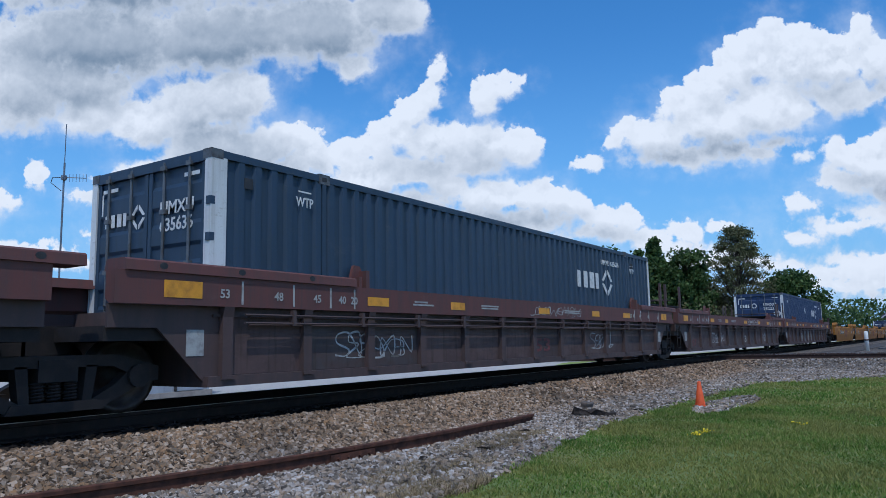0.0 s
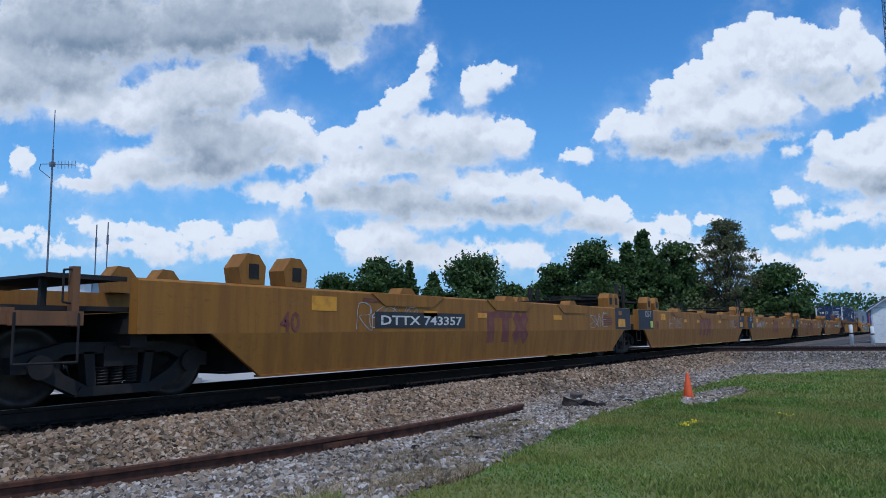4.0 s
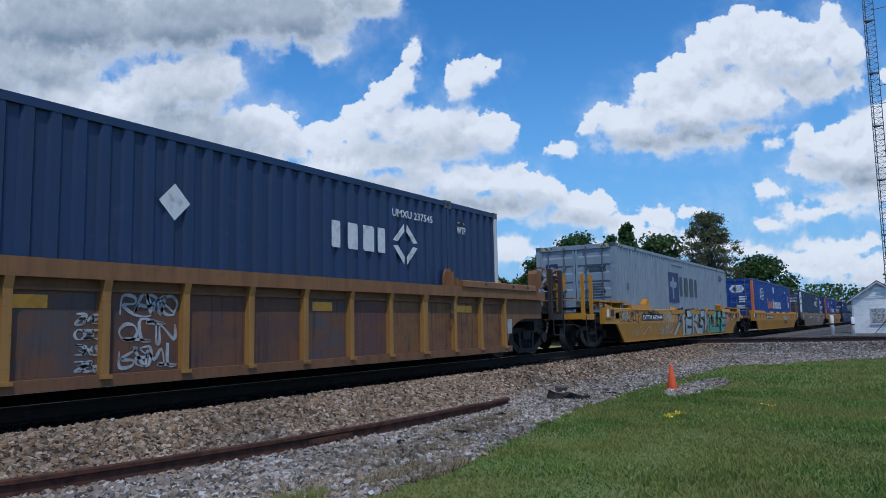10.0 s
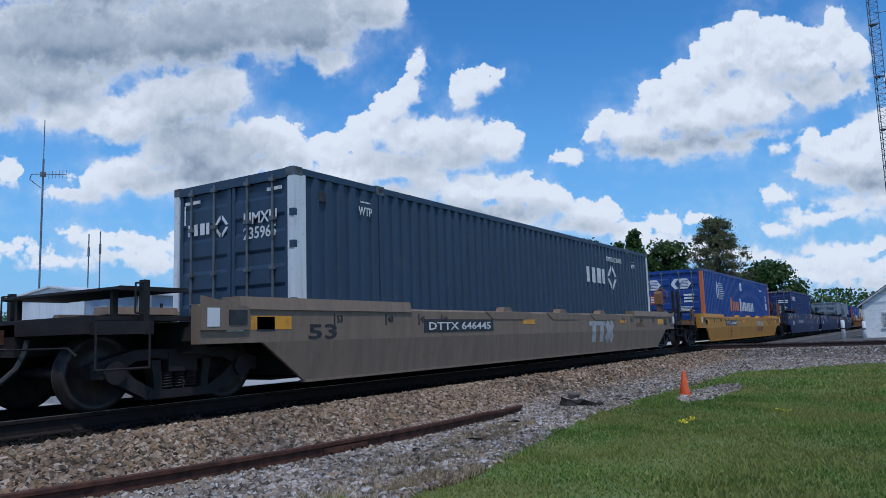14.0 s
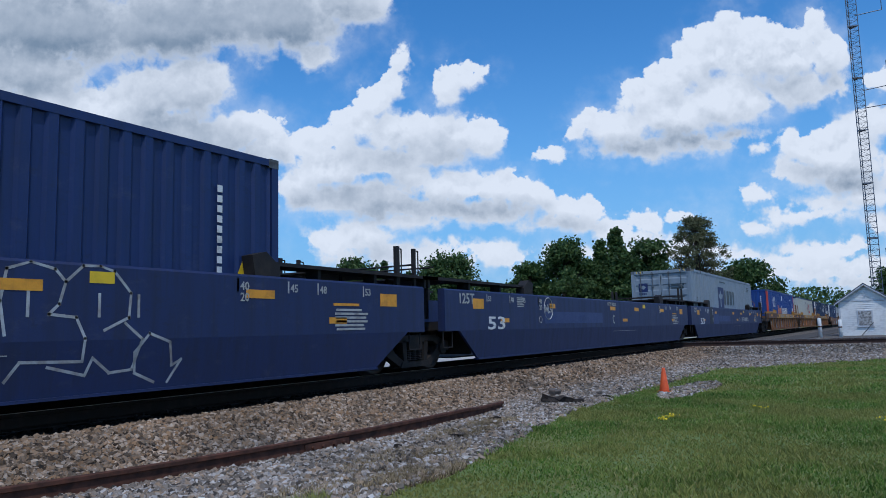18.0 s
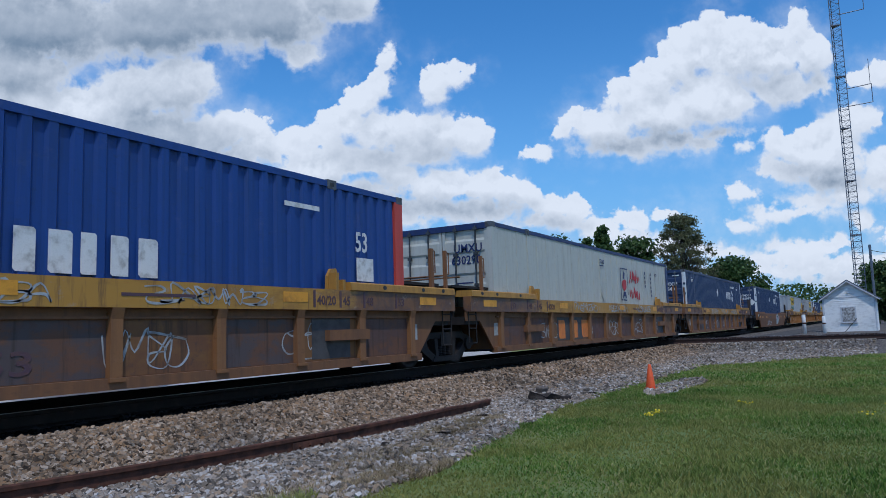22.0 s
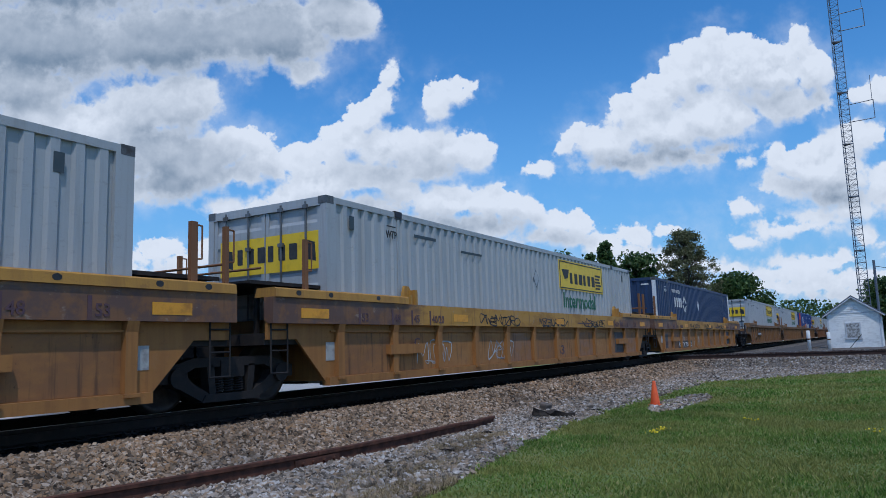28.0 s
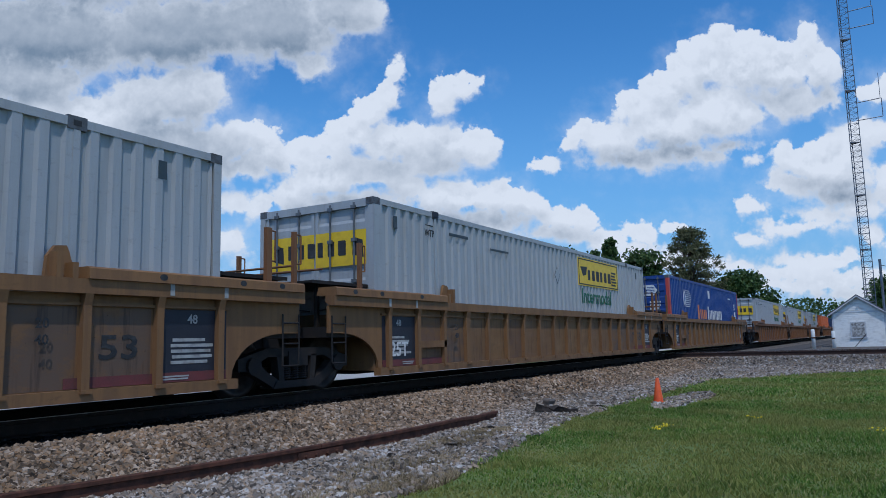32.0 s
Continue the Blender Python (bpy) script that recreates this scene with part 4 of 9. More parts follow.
def _post(low, bottom, w=0.09):
    bm = bmesh.new()
    prism(bm, [(-1.50, bottom + 0.10), (-1.50, low - 0.12), (-1.53, low), (-1.42, low), (-1.42, bottom + 0.10)], "x", -w / 2, w / 2)
    box(bm, -w / 2 - 0.02, w / 2 + 0.02, -1.53, -1.42, bottom + 0.06, bottom + 0.10)
    return bm


def smooth_car(u, half, colour, top=1.16, crease=0.70, bottom=0.18, ends=(True, True), dark=None, brake=(0, 0), label="", lower=None, hood=True, horns=False, endpaint=None, cover=(4.1, 0.5), catwalk=4.0):
    """Well car with plain side sheets that lean inwards below a crease, and slanted ends over the bogies."""
    dark = dark or STEEL
    car = thing("well_car", label, "rail car", "well cars of the train")
    reach = [half + (0.10 if e else -0.35) for e in ends]
    well = half - 1.62
    a, b = -reach[0], reach[1]
    key = (round(half, 2), top, crease, bottom, ends)

    def upper():
        bm = bmesh.new()
        prism(bm, [(-1.53, crease), (-1.53, top - 0.03), (-1.50, top), (-1.38, top), (-1.38, crease)], "x", a, b)
        return bm

    def under():
        bm = bmesh.new()
        rows = []
        for y in (0, 0.05):
            rows.append([bm.verts.new(p) for p in ((-well - 0.75, -1.53 + y, crease), (well + 0.75, -1.53 + y, crease), (well - 0.05, -1.46 + y, bottom), (-well + 0.05, -1.46 + y, bottom))])
        bm.faces.new(rows[0])
        bm.faces.new(rows[1][::-1])
        for i in range(4):
            bm.faces.new((rows[0][i], rows[0][(i + 1) % 4], rows[1][(i + 1) % 4], rows[1][i]))
        return bm

    both_sides("upper_side", key, upper, colour, car)
    both_sides("lower_side", key, under, lower or colour, car)
    both_sides("bottom_flange", key, lambda: cuboid(-well + 0.05, well - 0.05, -1.49, -1.37, bottom - 0.03, bottom), colour, car)
    for s, e in ((-1, reach[0]), (1, reach[1])):
        part("end_deck", cuboid(*sorted((s * well, s * e)), -1.38, 1.38, 0.74, 0.90), dark, car)
        part("bulkhead", cuboid(*sorted((s * (well + 0.02), s * (well + 0.10))), -1.36, 1.36, 0.26, 0.74), dark, car)
        if hood:
            for y in (-1, 1):
                bm = bmesh.new()
                prism(bm, [(y * 1.555, top - 0.05), (y * 1.52, top + 0.11), (y * 1.2, top + 0.11), (y * 1.16, top + 0.002), (y * 1.53, top + 0.002)], "x", *sorted((s * (half - cover[0]), s * (half - cover[1]))))
                part("hood", bm, colour, car, "raised cover along the sill")
        if top < 1.2:
            end_casting(car, s, half, colour, top)
        if horns:
            for y in (-1, 1):
                bm = bmesh.new()
                prism(bm, [(s * (half - 4.3), top), (s * (half - 4.35), top + 0.26), (s * (half - 4.1), top + 0.32), (s * (half - 3.85), top + 0.14), (s * (half - 3.85), top)], "y", *sorted((y * 1.30, y * 1.50)))
                part("container_guide", bm, dark if colour is CARBLUE else colour, car)
                bm = bmesh.new()
                grating(bm, *between(s * (half - catwalk), s * (half + 0.25)), *between(y * 1.0, y * 1.46), top + 0.20)
                for q in (-0.1, catwalk * 0.38, catwalk * 0.72):
                    box(bm, *between(s * (half - q), s * (half - q - 0.07)), *between(y * 1.15, y * 1.38), top, top + 0.16)
                part("walkway", bm, dark if colour is CARBLUE else colour, car, "grated walkway above the sill")
    part("well_floor", cuboid(-well, well, -0.9, 0.9, bottom, bottom + 0.03), dark, car)
    for s, e, on, br in ((-1, reach[0], ends[0], brake[0]), (1, reach[1], ends[1], brake[1])):
        if on:
            end_gear(car, s, e, endpaint or dark, dark, br, low=not br and top < 1.4)
        else:
            part("joint_arm", cuboid(*sorted((s * (e - 0.2), s * (half + 0.02))), -0.4, 0.4, 0.60, 0.94), dark, car, "articulated joint over the shared bogie")
            joint_posts(car, s, e, top, dark, dark, 0.68, s > 0)
    return keep(car, u)


# ---- containers ----
def corrugated(length, height, thick=0.042, period=0.28, back=0.02):
    """An upright sheet with trapezoid ribs along x, ribs towards -y, from z = 0."""
    pts, x = [], 0.0
    n = max(1, round(length / period))
    per = length / n
    for i in range(n):
        for f, y in ((0.0, 0.0), (0.36, 0.0), (0.47, thick), (0.89, thick)):
            pts.append(((i + f) * per, y))
    pts.append((length, 0.0))
    bm = bmesh.new()
    lo = [bm.verts.new((px, py, 0)) for px, py in pts]
    hi = [bm.verts.new((px, py, height)) for px, py in pts]
    for i in range(len(pts) - 1):
        bm.faces.new((lo[i], lo[i + 1], hi[i + 1], hi[i]))
    b = [bm.verts.new(q) for q in ((0, thick + back, 0), (length, thick + back, 0), (length, thick + back, height), (0, thick + back, height))]
    bm.faces.new(b[::-1])
    return bm


def sheeted(length, height, pitch=0.62):
    """A flat sheet wall with riveted upright joints."""
    bm = bmesh.new()
    box(bm, 0, length, 0.012, 0.05, 0, height)
    n = round(length / pitch)
    for i in range(1, n):
        x = length * i / n
        box(bm, x - 0.035, x + 0.035, 0.0, 0.012, 0, height)
        for k in range(24):
            z = height * (k + 0.5) / 24
            for dx in (-0.022, 0.022):
                box(bm, x + dx - 0.006, x + dx + 0.006, -0.004, 0.0, z - 0.006, z + 0.006)
    return bm


def container(u, colour, post, label, length=16.154, doors=-1, rail=None, flat=False, castings=None, door=None, bars=None, frontpost=None, z=0.25):
    """A shipping container. u: its leading end along the train; doors: -1 at the leading end, 1 at the trailing end."""
    c = thing("shipping_container", label, "container", "containers on the train")
    h, w, half = 2.896, 2.591, length / 2
    rail, door, bars, castings = rail or colour, door or colour, bars or BARS, castings or HARDWARE
    key = (length, flat)
    hw = w / 2
    wall = (lambda: sheeted(length - 0.3, h - 0.26)) if flat else (lambda: corrugated(length - 0.3, h - 0.26))
    me = cached(("side_panel",) + key, wall, colour)
    part("side_panel", me, None, c, at=pose(-half + 0.15, -hw + 0.006, 0.16))
    part("side_panel", me, None, c, at=pose(half - 0.15, hw - 0.006, 0.16, 0, 0, 180))
    roof = cached(("roof",) + key, lambda: corrugated(length - 0.2, w - 0.1, 0.02, 0.6), rail)
    part("roof", roof, None, c, at=pose(-half + 0.1, -hw + 0.05, h - 0.02, -90, 0, 0) @ pose(0, 0, 0))
    part("floor", cached(("floor",) + key, lambda: cuboid(-half + 0.1, half - 0.1, -hw + 0.05, hw - 0.05, 0.1, 0.16), BLACK), None, c)
    for y in (-1, 1):
        part("top_rail", cached(("top_rail", length, y), lambda: cuboid(-half + 0.05, half - 0.05, *sorted((y * hw, y * (hw - 0.07))), h - 0.10, h - 0.005), rail), None, c)
        part("bottom_rail", cached(("bottom_rail", length, y), lambda: cuboid(-half + 0.05, half - 0.05, *sorted((y * hw, y * (hw - 0.07))), 0.02, 0.16), rail), None, c)
        for s in (-1, 1):
            pm = post if s == doors else (frontpost or post)
            pw = 0.24 if s == doors else 0.12
            part("corner_post", cached(("corner_post", length, s, y, pw), lambda: cuboid(*sorted((s * half, s * (half - pw))), *sorted((y * (hw + 0.002), y * (hw - 0.12))), 0.1, h - 0.1), pm), None, c)
            for zz in (0, h - 0.118):
                part("corner_casting", cached(("corner_casting", length, s, y, zz), lambda: cuboid(*sorted((s * (half + 0.004), s * (half - 0.178))), *sorted((y * (hw + 0.004), y * (hw - 0.16))), zz, zz + 0.122), castings), None, c)
            if length > 14:
                x = s * 6.096
                part("stacking_post", cached(("stacking_post", s, y), lambda: cuboid(x - 0.04, x + 0.04, *sorted((y * (hw + 0.003), y * (hw - 0.1))), 0.1, h - 0.1), colour), None, c)
                block = part("stacking_casting", cached(("stacking_casting", s, y), lambda: cuboid(x - 0.11, x + 0.11, *sorted((y * (hw + 0.005), y * (hw - 0.12))), h - 0.13, h + 0.015), castings), None, c)
                part("casting_hole", cached(("casting_hole", s, y), lambda: cuboid(x - 0.045, x + 0.045, *sorted((y * (hw + 0.007), y * (hw - 0.02))), h - 0.09, h - 0.03), BLACK), None, block)
    # end walls
    for s in (-1, 1):
        turn = pose(s * half, 0, 0, 0, 0, 0 if s < 0 else 180)
        if s == doors:
            part("door_header", cached(("door_header", s), lambda: cuboid(0.0, 0.12, -hw + 0.1, hw - 0.1, h - 0.14, h - 0.005), rail), None, c, at=turn)
            part("door_sill", cached(("door_sill", s), lambda: cuboid(0.0, 0.12, -hw + 0.1, hw - 0.1, 0.02, 0.15), rail), None, c, at=turn)
            for y in (-1, 1):
                def leaf():
                    bm = bmesh.new()
                    y0, y1 = sorted((y * 0.012, y * (hw - 0.125)))
                    box(bm, 0.05, 0.09, y0, y1, 0.155, h - 0.145)
                    box(bm, 0.02, 0.05, y0, y0 + 0.07, 0.155, h - 0.145)
                    box(bm, 0.02, 0.05, y1 - 0.07, y1, 0.155, h - 0.145)
                    return bm

                def rib():
                    bm = bmesh.new()
                    y0, y1 = sorted((y * 0.012, y * (hw - 0.125)))
                    prism(bm, [(0.052, 0.03), (0.025, 0.08), (0.025, 0.30), (0.052, 0.36)], "y", y0 + 0.07, y1 - 0.07)
                    return bm
                d = part("door", cached(("door", y), leaf, door), None, c, at=turn)
                for i in range(5):
                    part("door_rib", cached(("door_rib", y), rib, door), None, d, at=pose(0, 0, 0.2 + (h - 0.4) * i / 5))
                for q in (0.36, 0.88):
                    def bar():
                        bm = bmesh.new()
                        rod(bm, (0.0, y * q, 0.06), (0.0, y * q, h - 0.05), 0.019, 8)
                        for zz in (0.12, 0.75, 1.5, 2.2, h - 0.13):
                            box(bm, -0.028, 0.03, y * q - 0.05, y * q + 0.05, zz - 0.03, zz + 0.03)
                        pipe(bm, [(-0.02, y * q, 1.05), (-0.03, y * q - y * 0.30, 1.02)], 0.014)
                        return bm
                    part("locking_bar", cached(("locking_bar", y, q), bar, bars), None, d, "galvanised locking bar")
        else:
            part("end_wall", cached(("end_wall", flat), lambda: corrugated(w - 0.24, h - 0.26, 0.036, 0.30), colour), None, c, at=turn @ pose(0.02, hw - 0.12, 0.16, 0, 0, -90))
            part("end_header", cached(("end_header", s), lambda: cuboid(0.0, 0.1, -hw + 0.1, hw - 0.1, h - 0.12, h - 0.005), rail), None, c, at=turn)
            part("end_sill", cached(("end_sill", s), lambda: cuboid(0.0, 0.1, -hw + 0.1, hw - 0.1, 0.02, 0.16), rail), None, c, at=turn)
    return keep(c, u + half, z)


HARDWARE = surface("grey corner steel", (0.13, 0.14, 0.15), 0.55, 0.3, (0.06, 0.05, 0.045), 0.4, 8.0)
DUSTYTAN = paint("dusty brown-yellow paint", (0.235, 0.120, 0.046), (0.15, 0.078, 0.038), 0.45, 0.7, (0.19, 0.085, 0.036))
SOOT = paint("sooty brown paint", (0.052, 0.036, 0.029), (0.03, 0.023, 0.02), 0.45, 0.75, (0.09, 0.05, 0.035))
GREYBAR = surface("dark locking bar", (0.06, 0.065, 0.07), 0.5, 0.3, (0.03, 0.03, 0.03), 0.3, 6.0)
BARS = surface("galvanised bar", (0.16, 0.17, 0.18), 0.5, 0.5, (0.09, 0.08, 0.07), 0.3, 6.0)
MAROON = paint("faded oxide red paint", (0.088, 0.055, 0.051), (0.060, 0.046, 0.044), 0.45, 0.7, (0.12, 0.078, 0.064))
MAROON_TOP = paint("brighter oxide red paint", (0.135, 0.050, 0.043), (0.09, 0.052, 0.048), 0.4, 0.65)
YELLOW = paint("weathered yellow paint", (0.50, 0.225, 0.018), (0.37, 0.155, 0.018), 0.35, 0.55, (0.30, 0.12, 0.03))
STAINED = paint("brown-stained yellow paint", (0.335, 0.140, 0.017), (0.20, 0.080, 0.016), 0.5, 0.65, (0.14, 0.06, 0.02))
YELLOW_TOP = paint("yellow chord paint", (0.42, 0.215, 0.038), (0.26, 0.13, 0.038), 0.35, 0.65)
OCHRE = paint("brown-stained yellow side", (0.35, 0.155, 0.040), (0.24, 0.105, 0.032), 0.45, 0.7, (0.28, 0.12, 0.04))
POSTRUST = paint("orange-brown post paint", (0.26, 0.118, 0.042), (0.17, 0.078, 0.036), 0.45, 0.7, (0.22, 0.09, 0.035))
POSTGOLD = paint("yellow post paint", (0.40, 0.20, 0.045), (0.24, 0.115, 0.036), 0.45, 0.65, (0.20, 0.09, 0.03))
BROWN = paint("rust-brown side", (0.215, 0.095, 0.038), (0.13, 0.066, 0.036), 0.45, 0.75, (0.26, 0.125, 0.05))
TAN = paint("dusty tan paint", (0.24, 0.170, 0.115), (0.17, 0.125, 0.09), 0.45, 0.7)
CARBLUE = paint("deep blue car paint", (0.015, 0.027, 0.094), (0.017, 0.023, 0.055), 0.35, 0.55)
NAVY = paint("navy container paint", (0.020, 0.042, 0.108), (0.024, 0.042, 0.080), 0.35, 0.5)
SLATE = paint("dark slate container paint", (0.028, 0.054, 0.094), (0.027, 0.046, 0.068), 0.35, 0.5)
ROYAL = paint("royal blue container paint", (0.013, 0.054, 0.235), (0.015, 0.046, 0.165), 0.35, 0.5)
SEABLUE = paint("dark blue container paint", (0.013, 0.030, 0.115), (0.013, 0.025, 0.075), 0.3, 0.5)
PALEGREY = paint("pale grey container paint", (0.235, 0.28, 0.325), (0.185, 0.22, 0.245), 0.35, 0.5)
OFFWHITE = paint("off-white container paint", (0.375, 0.395, 0.41), (0.295, 0.305, 0.305), 0.3, 0.5)
CREAM = paint("cream container paint", (0.50, 0.50, 0.44), (0.38, 0.37, 0.32), 0.3, 0.55)
ORANGE = paint("orange post paint", (0.62, 0.14, 0.035), (0.35, 0.10, 0.04), 0.3, 0.55)
REDPOST = paint("red post paint", (0.55, 0.07, 0.05), (0.30, 0.06, 0.05), 0.3, 0.55)
POSTWHITE = paint("white post paint", (0.70, 0.71, 0.70), (0.45, 0.43, 0.40), 0.25, 0.5)



def plate_paint(name, colours):
    """Sheets between the posts, each weathered in its own way."""
    mat = bpy.data.materials.new(name)
    net = Net(nodes_of(mat))
    info = net.n("ShaderNodeObjectInfo")
    off = net.n("ShaderNodeCombineXYZ")
    for sock in off.inputs:
        net.put(sock, net.m("MULTIPLY", info.outputs["Random"], 53.0))
    pos = net.v("ADD", net.n("ShaderNodeTexCoord").outputs["Object"], off.outputs[0])
    pick = net.n("ShaderNodeValToRGB")
    pick.color_ramp.interpolation = "CONSTANT"
    while len(pick.color_ramp.elements) < len(colours):
        pick.color_ramp.elements.new(0.5)
    for i, (e, c) in enumerate(zip(pick.color_ramp.elements, colours)):
        e.position, e.color = i / len(colours), (*c, 1)
    net.put(pick.inputs[0], info.outputs["Random"])
    cloudy = net.noise(net.scaled(pos, (1.0, 1.0, 1.6)), 1.9, 6.0, 0.66)
    col = net.mix(net.ramp(cloudy, 0.44, 0.60, 0.0, 0.8), pick.outputs[0], colours[0])
    col = net.mix(net.ramp(net.noise(pos, 4.5, 8.0, 0.72), 0.54, 0.66, 0.0, 0.7), col, colours[1])
    runs = net.noise(net.scaled(pos, (1.0, 1.0, 0.07)), 11.0, 4.0, 0.65)
    col = net.mix(net.ramp(runs, 0.50, 0.70, 0.0, 0.6), col, (0.045, 0.030, 0.024))
    chip = net.noise(pos, 21.0, 6.0, 0.75)
    col = net.mix(net.ramp(chip, 0.62, 0.70, 0.0, 0.7), col, (0.05, 0.028, 0.02))
    bs = net.n("ShaderNodeBsdfPrincipled")
    net.put(bs.inputs["Base Color"], col)
    net.put(bs.inputs["Roughness"], net.ramp(cloudy, 0.3, 0.7, 0.55, 0.85))
    bs.inputs["Specular IOR Level"].default_value = 0.3
    bp = net.n("ShaderNodeBump")
    bp.inputs["Strength"].default_value, bp.inputs["Distance"].default_value = 0.2, 0.02
    net.put(bp.inputs["Height"], net.m("ADD", cloudy, net.m("MULTIPLY", chip, 0.3)))
    net.put(bs.inputs["Normal"], bp.outputs[0])
    out = net.n("ShaderNodeOutputMaterial")
    net.put(out.inputs[0], bs.outputs[0])
    return mat


SHEETS = {
    MAROON.name: plate_paint("oxide red sheet", [(0.085, 0.056, 0.052), (0.065, 0.046, 0.044), (0.105, 0.066, 0.060), (0.075, 0.060, 0.058)]),
    BROWN.name: plate_paint("rust brown sheet", [(0.165, 0.078, 0.042), (0.105, 0.058, 0.046), (0.095, 0.072, 0.068), (0.20, 0.095, 0.036), (0.115, 0.058, 0.050)]),
    OCHRE.name: plate_paint("stained yellow sheet", [(0.31, 0.145, 0.050), (0.24, 0.112, 0.045), (0.34, 0.16, 0.050), (0.27, 0.14, 0.075)]),
    DUSTYTAN.name: plate_paint("dusty tan sheet", [(0.20, 0.108, 0.050), (0.155, 0.085, 0.048), (0.22, 0.115, 0.044), (0.135, 0.088, 0.060)]),
}


def worn_chord():
    """Yellow in the middle of the chord, brown with rust and old repaints towards both ends."""
    mat = bpy.data.materials.new("worn yellow chord")
    net = Net(nodes_of(mat))
    pos = net.n("ShaderNodeTexCoord").outputs["Object"]
    info = net.n("ShaderNodeObjectInfo")
    sep = net.n("ShaderNodeSeparateXYZ")
    net.put(sep.inputs[0], pos)
    off = net.n("ShaderNodeCombineXYZ")
    net.put(off.inputs[0], net.m("MULTIPLY", info.outputs["Random"], 91.0))
    pos = net.v("ADD", pos, off.outputs[0])
    patchy = net.noise(net.scaled(pos, (0.5, 1, 1.4)), 1.6, 7.0, 0.68)
    ends = net.ramp(net.m("MULTIPLY_ADD", net.m("SUBTRACT", patchy, 0.5), 4.0, net.m("ABSOLUTE", sep.outputs[0])), 5.3, 6.3)
    col = net.mix(net.ramp(patchy, 0.50, 0.62, 0.0, 0.7), (0.45, 0.225, 0.032), (0.30, 0.145, 0.035))
    col = net.mix(ends, col, net.mix(net.ramp(net.noise(pos, 3.0, 6.0, 0.7), 0.42, 0.58), (0.20, 0.092, 0.038), (0.12, 0.066, 0.048)))
    col = net.mix(net.ramp(net.noise(net.scaled(pos, (0.6, 1, 1)), 5.2, 8.0, 0.72), 0.58, 0.66, 0.0, 0.55), col, (0.34, 0.27, 0.21))
    col = net.mix(net.ramp(net.noise(net.scaled(pos, (1, 1, 0.1)), 9.0, 5.0, 0.66), 0.54, 0.70, 0.0, 0.65), col, (0.11, 0.055, 0.028))
    bs = net.n("ShaderNodeBsdfPrincipled")
    net.put(bs.inputs["Base Color"], col)
    net.put(bs.inputs["Roughness"], net.ramp(patchy, 0.3, 0.7, 0.5, 0.75))
    out = net.n("ShaderNodeOutputMaterial")
    net.put(out.inputs[0], bs.outputs[0])
    return mat


CHORD_WORN = worn_chord()

# ---- the train, from its leading end ----
D53, D48 = 9.77, 7.9


